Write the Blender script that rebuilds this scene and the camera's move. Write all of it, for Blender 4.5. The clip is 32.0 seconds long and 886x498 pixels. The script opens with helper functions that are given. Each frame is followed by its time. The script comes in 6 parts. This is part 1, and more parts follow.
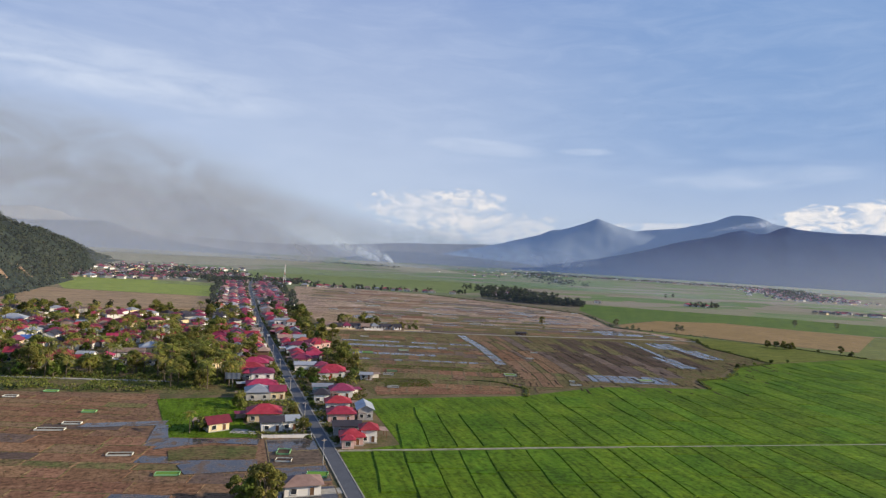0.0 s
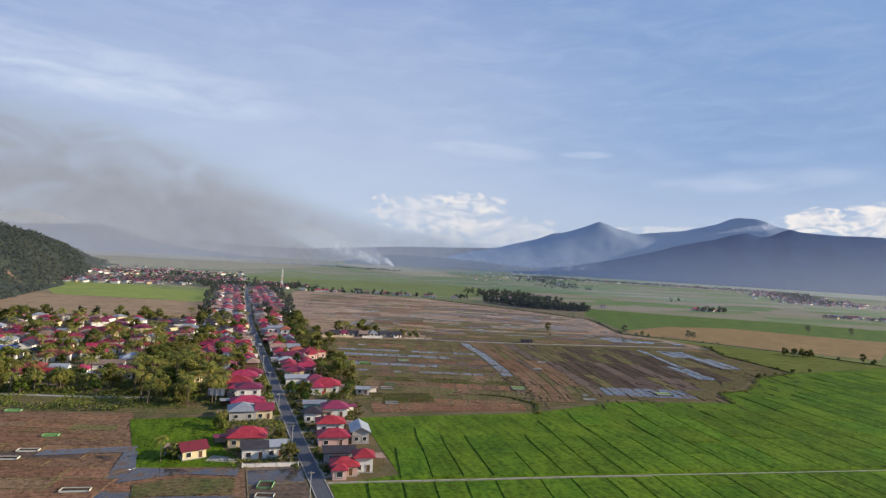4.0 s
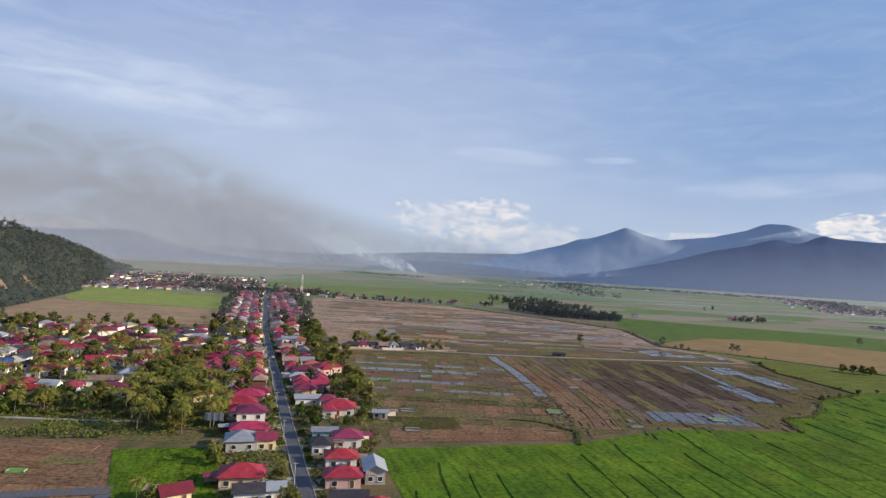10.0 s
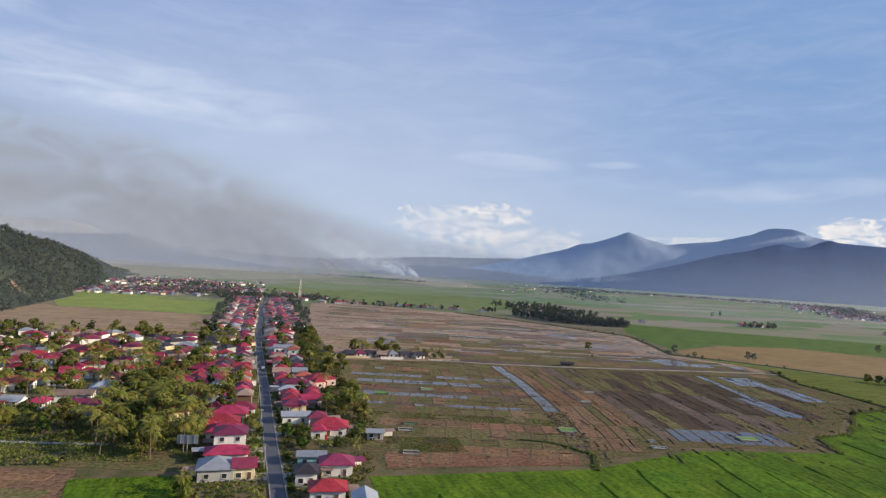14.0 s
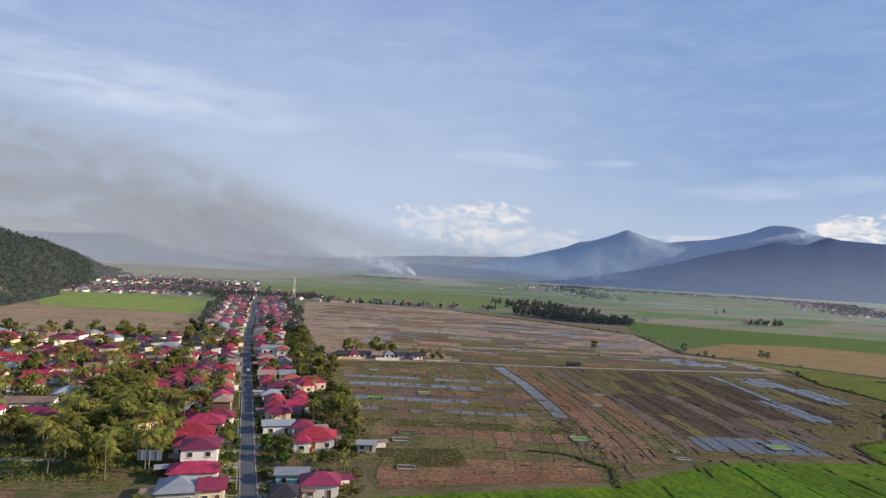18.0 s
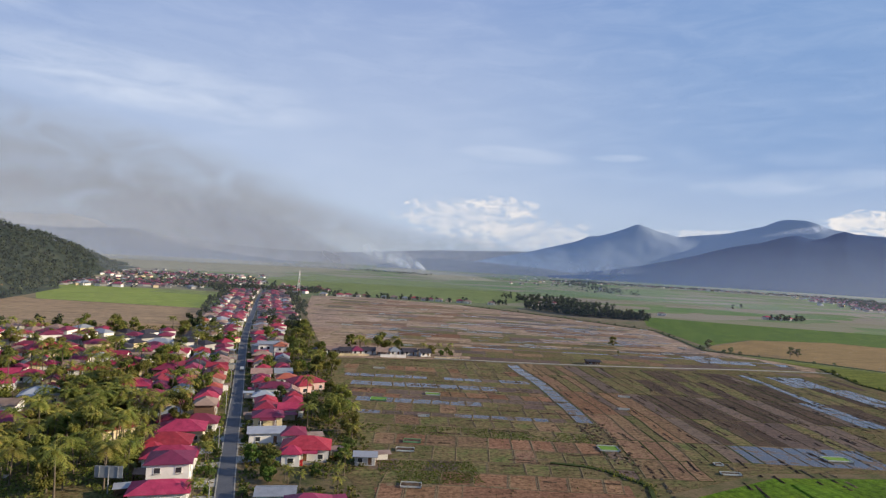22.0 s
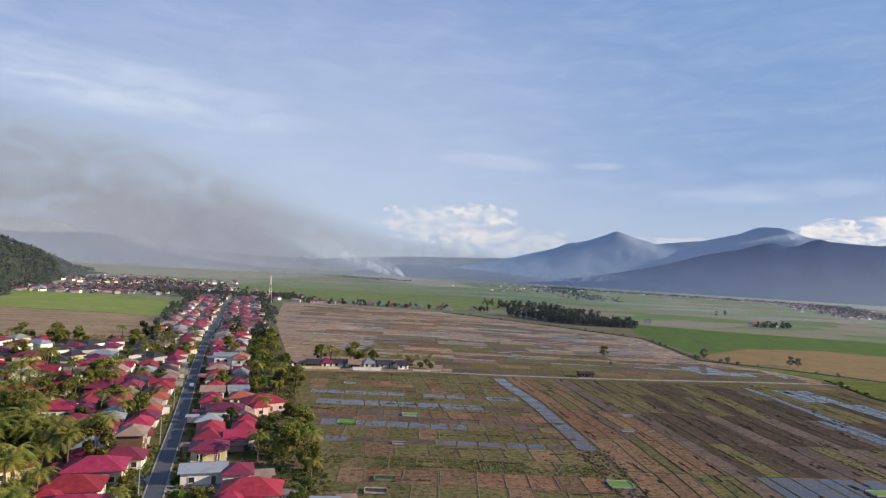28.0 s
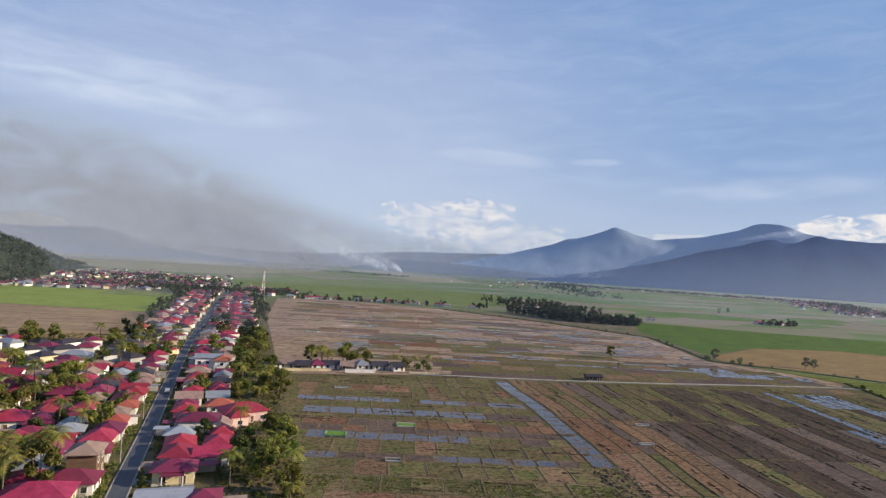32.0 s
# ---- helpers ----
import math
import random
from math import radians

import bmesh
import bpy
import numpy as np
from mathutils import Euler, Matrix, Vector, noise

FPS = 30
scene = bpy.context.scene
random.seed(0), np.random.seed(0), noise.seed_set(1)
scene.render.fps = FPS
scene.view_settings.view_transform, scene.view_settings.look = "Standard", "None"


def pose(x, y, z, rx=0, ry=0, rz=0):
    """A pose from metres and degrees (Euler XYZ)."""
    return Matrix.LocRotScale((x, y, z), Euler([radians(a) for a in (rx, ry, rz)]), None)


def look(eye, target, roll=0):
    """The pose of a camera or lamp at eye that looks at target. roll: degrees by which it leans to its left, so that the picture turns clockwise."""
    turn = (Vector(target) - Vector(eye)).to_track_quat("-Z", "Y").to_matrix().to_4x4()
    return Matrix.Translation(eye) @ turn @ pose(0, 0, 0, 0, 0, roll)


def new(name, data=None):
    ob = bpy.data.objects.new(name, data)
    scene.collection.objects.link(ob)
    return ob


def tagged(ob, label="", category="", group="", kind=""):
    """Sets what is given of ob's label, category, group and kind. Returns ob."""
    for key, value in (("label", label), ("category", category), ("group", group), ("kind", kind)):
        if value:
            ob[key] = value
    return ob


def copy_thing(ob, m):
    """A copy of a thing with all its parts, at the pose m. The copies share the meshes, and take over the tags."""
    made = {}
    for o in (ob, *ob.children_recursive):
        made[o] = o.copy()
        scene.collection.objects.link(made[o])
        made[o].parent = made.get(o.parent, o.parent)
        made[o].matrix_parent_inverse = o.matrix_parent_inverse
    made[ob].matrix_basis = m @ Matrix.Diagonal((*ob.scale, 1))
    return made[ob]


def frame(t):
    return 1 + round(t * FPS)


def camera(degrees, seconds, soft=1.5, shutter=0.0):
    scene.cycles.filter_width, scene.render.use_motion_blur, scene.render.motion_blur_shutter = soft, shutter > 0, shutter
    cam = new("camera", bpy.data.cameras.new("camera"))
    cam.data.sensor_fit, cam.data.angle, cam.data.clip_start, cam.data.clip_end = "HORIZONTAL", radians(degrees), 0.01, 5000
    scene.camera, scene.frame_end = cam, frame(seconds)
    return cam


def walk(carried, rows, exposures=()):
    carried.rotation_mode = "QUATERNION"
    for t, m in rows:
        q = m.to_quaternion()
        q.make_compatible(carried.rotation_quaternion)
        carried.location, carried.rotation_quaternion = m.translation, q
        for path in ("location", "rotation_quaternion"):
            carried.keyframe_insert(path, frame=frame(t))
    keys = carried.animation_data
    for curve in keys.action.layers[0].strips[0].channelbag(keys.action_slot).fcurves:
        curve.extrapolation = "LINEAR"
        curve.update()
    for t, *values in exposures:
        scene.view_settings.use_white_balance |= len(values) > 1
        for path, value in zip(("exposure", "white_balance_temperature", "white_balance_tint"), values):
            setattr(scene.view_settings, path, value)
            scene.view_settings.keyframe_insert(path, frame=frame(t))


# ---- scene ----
cam = camera(72.3, 32.0, soft=1.3)
PATH = [
    (0, (-20.03, -7.899, 59.494), (-19.372, -6.01, 59.516), 3.3),
    (0.5, (-19.146, -4.89, 59.501), (-18.521, -2.991, 59.513), 3.0),
    (1, (-18.284, -1.931, 59.52), (-17.687, -0.022, 59.526), 3.1),
    (1.5, (-17.442, 0.904, 59.551), (-16.847, 2.813, 59.553), 3.0),
    (2, (-16.633, 3.584, 59.592), (-16.024, 5.489, 59.594), 3.1),
    (2.5, (-15.81, 6.088, 59.662), (-15.142, 7.973, 59.665), 3.2),
    (3, (-15.052, 8.405, 59.722), (-14.366, 10.284, 59.735), 3.2),
    (3.5, (-14.386, 10.61, 59.771), (-13.699, 12.489, 59.797), 3.1),
    (4, (-13.786, 12.816, 59.807), (-13.131, 14.705, 59.84), 3.2),
    (4.5, (-13.219, 15.115, 59.845), (-12.594, 17.014, 59.878), 3.1),
    (6.5, (-10.997, 24.366, 60.495), (-10.386, 26.271, 60.503), 3.4),
    (7, (-10.082, 26.527, 60.774), (-9.448, 28.423, 60.785), 3.3),
    (7.5, (-9.39, 29.116, 60.895), (-8.782, 31.021, 60.919), 3.3),
    (8, (-8.758, 31.541, 60.895), (-8.17, 33.452, 60.932), 3.4),
    (8.5, (-8.25, 33.556, 60.822), (-7.601, 35.447, 60.879), 3.5),
    (9, (-7.721, 35.516, 60.637), (-7.087, 37.412, 60.699), 3.5),
    (9.5, (-6.903, 38.036, 60.383), (-6.285, 39.937, 60.444), 3.5),
    (10, (-5.995, 41.183, 60.269), (-5.413, 43.096, 60.317), 3.4),
    (10.5, (-4.913, 44.629, 60.275), (-4.362, 46.551, 60.306), 3.4),
    (11, (-3.764, 48.096, 60.455), (-3.187, 50.011, 60.476), 3.5),
    (11.5, (-2.605, 51.197, 60.752), (-1.998, 53.103, 60.77), 3.5),
    (12, (-1.71, 53.864, 61.074), (-1.103, 55.77, 61.101), 3.5),
    (12.5, (-1.13, 56.081, 61.062), (-0.544, 57.993, 61.098), 3.4),
    (13, (-0.707, 57.956, 60.797), (-0.12, 59.867, 60.845), 3.4),
    (13.5, (-0.138, 59.775, 60.413), (0.447, 61.686, 60.471), 3.4),
    (14, (0.491, 62.247, 60.004), (1.066, 64.161, 60.067), 3.4),
    (14.5, (1.265, 65.236, 59.625), (1.819, 67.157, 59.685), 3.4),
    (16.5, (5.315, 77.613, 58.231), (5.88, 79.531, 58.268), 3.2),
    (17, (6.095, 80.126, 58.09), (6.638, 82.05, 58.127), 3.2),
    (17.5, (6.651, 82.367, 57.966), (7.202, 84.289, 58.009), 3.2),
    (18, (7.107, 84.338, 57.557), (7.688, 86.251, 57.617), 3.2),
    (18.5, (7.553, 86.411, 57.136), (8.144, 88.32, 57.208), 3.3),
    (19, (8.066, 88.809, 56.857), (8.646, 90.722, 56.934), 3.3),
    (19.5, (8.771, 91.303, 56.43), (9.336, 93.22, 56.504), 3.3),
    (20, (9.741, 94.215, 56.143), (10.292, 96.137, 56.209), 3.2),
    (20.5, (10.887, 97.798, 55.82), (11.42, 99.724, 55.876), 3.2),
    (21, (12.044, 101.451, 55.508), (12.592, 103.373, 55.556), 3.2),
    (21.5, (13.163, 105.016, 55.229), (13.722, 106.936, 55.271), 3.2),
    (22, (14.165, 108.2, 55.052), (14.719, 110.121, 55.094), 3.2),
    (22.5, (14.923, 110.568, 54.812), (15.507, 112.48, 54.862), 3.2),
    (23, (15.421, 112.452, 54.583), (16.015, 114.361, 54.646), 3.3),
    (23.5, (15.803, 114.309, 54.244), (16.394, 116.218, 54.316), 3.3),
    (24, (16.216, 116.424, 53.868), (16.793, 118.337, 53.946), 3.3),
    (24.5, (16.904, 119.15, 53.48), (17.462, 121.069, 53.553), 3.4),
    (25, (17.633, 122.046, 53.002), (18.178, 123.97, 53.069), 3.3),
    (25.5, (18.526, 125.66, 52.642), (19.059, 127.587, 52.7), 3.3),
    (27.5, (22.302, 136.151, 53.114), (22.915, 138.054, 53.169), 3.3),
    (28, (22.927, 138.795, 52.973), (23.545, 140.696, 53.041), 3.3),
    (28.5, (23.626, 141.141, 52.886), (24.241, 143.042, 52.957), 3.4),
    (29, (24.411, 143.516, 52.679), (25.001, 145.425, 52.747), 3.5),
    (29.5, (25.453, 146.439, 52.402), (26.008, 148.36, 52.461), 3.5),
    (30, (26.501, 149.691, 52.231), (27.049, 151.614, 52.279), 3.5),
    (30.5, (27.552, 152.584, 52.369), (28.137, 154.496, 52.411), 3.6),
    (31, (28.082, 154.192, 52.424), (28.692, 156.096, 52.467), 3.6),
    (31.5, (28.41, 156.313, 52.712), (29.039, 158.211, 52.756), 3.6),
    (32, (28.849, 158.482, 52.894), (29.474, 160.381, 52.948), 3.5),
]
walk(cam, [(t, look(eye, target, roll)) for t, eye, target, roll in PATH], exposures=((0.0, 0.36), (32.0, 0.36)))

# ---------------------------------------------------------------- light
SUN_AZ, SUN_EL = 111.0, 21.0          # degrees: clockwise from +y, and above the plain
sun_data = bpy.data.lights.new("sun", "SUN")
sun_data.energy, sun_data.angle, sun_data.color = 5.0, radians(0.6), (1.0, 0.84, 0.62)
sun = new("sun", sun_data)
sun_dir = Vector((math.sin(radians(SUN_AZ)) * math.cos(radians(SUN_EL)),
                  math.cos(radians(SUN_AZ)) * math.cos(radians(SUN_EL)), math.sin(radians(SUN_EL))))
sun.matrix_world = look(sun_dir * 300, (0, 0, 0))


class Nodes:
    """Short hand for node trees."""

    def __init__(self, tree):
        self.tree = tree
        tree.nodes.clear()

    def add(self, kind):
        return self.tree.nodes.new(kind)

    def link(self, a, b):
        self.tree.links.new(a, b)

    def put(self, socket, value):
        if hasattr(value, "is_linked"):
            self.link(value, socket)
        else:
            socket.default_value = value

    def math(self, op, a, b=0.0, c=0.0, clamp=False):
        n = self.add("ShaderNodeMath")
        n.operation, n.use_clamp = op, clamp
        for socket, value in zip(n.inputs, (a, b, c)):
            self.put(socket, value)
        return n.outputs[0]

    def noise(self, vector, scale, detail=4.0, rough=0.55, distortion=0.0):
        n = self.add("ShaderNodeTexNoise")
        if vector is not None:
            self.link(vector, n.inputs["Vector"])
        n.inputs["Scale"].default_value, n.inputs["Detail"].default_value = scale, detail
        n.inputs["Roughness"].default_value, n.inputs["Distortion"].default_value = rough, distortion
        return n.outputs["Fac"]

    def ramp(self, fac, stops, interpolation="LINEAR"):
        n = self.add("ShaderNodeValToRGB")
        n.color_ramp.interpolation = interpolation
        while len(n.color_ramp.elements) < len(stops):
            n.color_ramp.elements.new(0.5)
        for e, (p, c) in zip(n.color_ramp.elements, stops):
            e.position = p
            e.color = (*c, 1) if len(c) == 3 else c
        self.link(fac, n.inputs[0])
        return n.outputs[0]

    def mix(self, fac, a, b, blend="MIX"):
        n = self.add("ShaderNodeMix")
        n.data_type, n.blend_type = "RGBA", blend
        self.put(n.inputs[0], fac)
        for socket, value in ((n.inputs[6], a), (n.inputs[7], b)):
            self.put(socket, (*value, 1) if isinstance(value, tuple) and len(value) == 3 else value)
        return n.outputs[2]

    def step(self, x, lo, hi):
        n = self.add("ShaderNodeMapRange")
        n.interpolation_type = "SMOOTHSTEP"
        self.put(n.inputs[0], x)
        n.inputs[1].default_value, n.inputs[2].default_value = lo, hi
        return n.outputs[0]


# sky: Nishita, thin high cloud, cumulus over the mountains and smoke drifting over the valley
world = bpy.data.worlds.new("world")
scene.world = world
world.use_nodes = True
W = Nodes(world.node_tree)
sky = W.add("ShaderNodeTexSky")
sky.sky_type, sky.sun_disc = "NISHITA", False
sky.sun_elevation, sky.sun_rotation = radians(SUN_EL), radians(SUN_AZ)
sky.altitude, sky.air_density, sky.dust_density, sky.ozone_density = 800, 1.0, 1.2, 2.0
coord = W.add("ShaderNodeTexCoord").outputs["Generated"]
xyz = W.add("ShaderNodeSeparateXYZ")
W.link(coord, xyz.inputs[0])
az = W.math("MULTIPLY", W.math("ARCTAN2", xyz.outputs[0], xyz.outputs[1]), 57.29578)
el = W.math("MULTIPLY", W.math("ARCSINE", xyz.outputs[2]), 57.29578)
flat = W.add("ShaderNodeCombineXYZ")
W.link(W.math("MULTIPLY", az, 0.05), flat.inputs[0])
W.link(W.math("MULTIPLY", el, 0.22), flat.inputs[1])
puffy = W.add("ShaderNodeCombineXYZ")
W.link(W.math("MULTIPLY", az, 0.3), puffy.inputs[0])
W.link(W.math("MULTIPLY", el, 0.55), puffy.inputs[1])
streak_noise = W.noise(flat.outputs[0], 3.0, 6, 0.6, 0.6)
puff_noise = W.noise(puffy.outputs[0], 2.4, 7, 0.62, 0.5)
smoke_noise = W.noise(puffy.outputs[0], 0.6, 6, 0.6, 0.8)


def oval(a, e, wide, high, lean=0.0):
    """1 in the middle of an oval of the sky, 0 past its edge; lean: degrees up for each degree to the right."""
    da = W.math("SUBTRACT", az, a)
    de = W.math("SUBTRACT", W.math("SUBTRACT", el, e), W.math("MULTIPLY", da, lean))
    r = W.math("ADD", W.math("POWER", W.math("ABSOLUTE", W.math("DIVIDE", da, wide)), 2.0),
               W.math("POWER", W.math("ABSOLUTE", W.math("DIVIDE", de, high)), 2.0))
    return W.math("SUBTRACT", 1.0, r, clamp=True)


SKY_STRENGTH = 0.12
base = W.mix(1.0, sky.outputs[0], (SKY_STRENGTH * 1.0, SKY_STRENGTH * 1.0, SKY_STRENGTH * 1.22), "MULTIPLY")
base = W.mix(0.92, base, (0.140, 0.230, 0.465))
# pale air low over the horizon
low = W.math("POWER", W.math("SUBTRACT", 1.0, W.math("DIVIDE", W.math("MAXIMUM", el, 0.0), 30.0), clamp=True), 1.6)
base = W.mix(W.math("MULTIPLY", low, 0.9), base, (0.44, 0.515, 0.615))
base = W.mix(W.math("MULTIPLY", W.step(oval(8, 13, 40, 17), 0.0, 1.0), 0.22), base, (0.58, 0.63, 0.72))
base = W.mix(W.math("MULTIPLY", W.math("MULTIPLY", W.step(az, 10.0, 50.0), W.step(el, 3.0, 12.0)), 0.72), base, (0.172, 0.286, 0.498))
thin = W.math("MULTIPLY", W.step(streak_noise, 0.30, 0.90), 0.12)
base = W.mix(W.math("MULTIPLY", thin, W.step(el, 2.0, 9.0)), base, (0.72, 0.78, 0.88))
for a, e, wide, high, lean, much in ((-14, 13.6, 22, 3.0, -0.03, 0.34), (-9, 12.4, 14, 1.3, -0.05, 0.24), (22.5, 10.3, 6.5, 0.9, -0.05, 0.34),
                                     (46, 8.0, 9, 1.2, 0.03, 0.35), (32, 10.2, 3, 0.4, 0.0, 0.35), (-30, 18, 14, 4, 0.1, 0.5), (95, 20, 30, 6, 0.0, 0.5), (200, 16, 50, 6, 0.0, 0.5)):
    m = W.math("MULTIPLY", W.math("MULTIPLY", W.step(oval(a, e, wide, high, lean), 0.0, 0.9), W.step(streak_noise, 0.10, 0.80)), much)
    base = W.mix(m, base, (0.61, 0.66, 0.745))
for a, e, wide, high, much in ((18.0, 4.3, 8.0, 2.3, 0.5), (21.5, 5.4, 4.0, 1.3, 0.55), (24, 2.8, 9, 2.0, 0.45), (12.5, 5.35, 0.5, 0.25, 0.9), (50.6, 4.7, 3.2, 1.3, 0.95), (55.5, 4.6, 5, 1.8, 1.0), (39.0, 3.6, 5, 0.55, 0.5)):
    m = W.math("MULTIPLY", W.step(W.math("ADD", oval(a, e, wide, high), W.math("MULTIPLY", W.math("SUBTRACT", puff_noise, 0.5), 3.2)), 0.20, 0.85), W.step(oval(a, e, wide, high), 0.0, 0.45))
    shade = W.mix(W.step(puff_noise, 0.35, 0.65), (0.50, 0.53, 0.60), (0.76, 0.72, 0.69))
    base = W.mix(W.math("MULTIPLY", m, much), base, shade)
for a, e, wide, high, lean, much, tone in ((-14, 2.5, 28, 9.0, -0.12, 0.95, (0.262, 0.278, 0.315)), (2, 1.2, 19, 4.6, -0.14, 0.95, (0.272, 0.282, 0.312)), (-13, 1.2, 20, 5.2, -0.06, 0.7, (0.245, 0.262, 0.305)), (13, 0.5, 13, 2.6, 0.0, 0.75, (0.36, 0.39, 0.43))):
    m = W.math("MULTIPLY", W.step(oval(a, e, wide, high, lean), 0.0, 0.75), W.math("ADD", 0.45, W.math("MULTIPLY", W.step(smoke_noise, 0.3, 0.7), 0.55)))
    base = W.mix(W.math("MULTIPLY", m, much), base, tone)
back = W.add("ShaderNodeBackground")
W.link(base, back.inputs[0])
W.link(back.outputs[0], W.add("ShaderNodeOutputWorld").inputs[0])

# ---------------------------------------------------------------- materials
MATS = {}


def material(name, stops, scale=1.0, rough=0.9, metal=0.0, bump=0.0, bump_scale=8.0, fine=0.35, per_thing=0.12, space="Object", spread=(0.3, 0.7), stretch=None, specular=0.3, speck=0.0, speck_scale=0.5, thin=0.0, furrow=None):
    """A surface: colours of `stops` laid out by coarse noise, broken by fine grain, and changed a little from thing to thing."""
    m = bpy.data.materials.new(name)
    m.use_nodes = True
    N = Nodes(m.node_tree)
    if space == "World":
        v = N.add("ShaderNodeNewGeometry").outputs["Position"]
    else:
        v = N.add("ShaderNodeTexCoord").outputs["Object"]
    info = N.add("ShaderNodeObjectInfo")
    shift = N.add("ShaderNodeVectorMath")
    shift.operation = "ADD"
    N.link(v, shift.inputs[0])
    if space != "World":
        spot = N.add("ShaderNodeCombineXYZ")
        for i in range(3):
            N.link(N.math("MULTIPLY", info.outputs["Random"], 91.0 + 37 * i), spot.inputs[i])
        N.link(spot.outputs[0], shift.inputs[1])
    v = shift.outputs[0]
    if stretch:
        sc = N.add("ShaderNodeVectorMath")
        sc.operation = "MULTIPLY"
        N.link(v, sc.inputs[0])
        sc.inputs[1].default_value = stretch
        v = sc.outputs[0]
    coarse = N.noise(v, scale, 5, 0.6)
    grain = N.noise(v, scale * 9, 4, 0.65)
    lo, hi = spread
    stops = [(lo + (hi - lo) * p, c) for p, c in stops]
    both = N.math("ADD", N.math("MULTIPLY", coarse, 1 - fine), N.math("MULTIPLY", grain, fine))
    col = N.ramp(both, stops)
    if speck:
        dots = N.ramp(N.noise(v, speck_scale, 6, 0.75), [(0.34, (1 - speck,) * 3), (0.5, (1.0,) * 3), (0.66, (1 + 0.5 * speck,) * 3)])
        col = N.mix(1.0, col, dots, "MULTIPLY")
    if furrow:
        turned = N.add("ShaderNodeMapping")
        turned.inputs["Rotation"].default_value, turned.inputs["Scale"].default_value = (0, 0, radians(furrow[0])), (furrow[1], furrow[2], 0.0)
        N.link(v, turned.inputs["Vector"])
        lines = N.ramp(N.noise(turned.outputs[0], 1.0, 4, 0.7), [(0.36, (1 - furrow[3],) * 3), (0.5, (1.0,) * 3), (0.64, (1 + furrow[3] * 0.6,) * 3)])
        col = N.mix(1.0, col, lines, "MULTIPLY")
    if per_thing:
        hsv = N.add("ShaderNodeHueSaturation")
        N.link(col, hsv.inputs["Color"])
        N.link(N.math("ADD", 1 - per_thing, N.math("MULTIPLY", info.outputs["Random"], 2 * per_thing)), hsv.inputs["Value"])
        N.link(N.math("ADD", 0.5 - per_thing * 0.06, N.math("MULTIPLY", N.math("FRACT", N.math("MULTIPLY", info.outputs["Random"], 7.3)), per_thing * 0.12)), hsv.inputs["Hue"])
        col = hsv.outputs[0]
    p = N.add("ShaderNodeBsdfPrincipled")
    N.link(col, p.inputs["Base Color"])
    p.inputs["Roughness"].default_value, p.inputs["Metallic"].default_value = rough, metal
    p.inputs["Specular IOR Level"].default_value = specular
    if bump:
        b = N.add("ShaderNodeBump")
        b.inputs["Strength"].default_value, b.inputs["Distance"].default_value = bump, 0.2
        N.link(N.noise(v, bump_scale, 4, 0.6), b.inputs["Height"])
        N.link(b.outputs[0], p.inputs["Normal"])
    shader = p.outputs[0]
    if thin:
        tl, both = N.add("ShaderNodeBsdfTranslucent"), N.add("ShaderNodeMixShader")
        N.link(col, tl.inputs[0])
        both.inputs[0].default_value = thin
        N.link(shader, both.inputs[1])
        N.link(tl.outputs[0], both.inputs[2])
        shader = both.outputs[0]
    N.link(shader, N.add("ShaderNodeOutputMaterial").inputs[0])
    MATS[name] = m
    return m


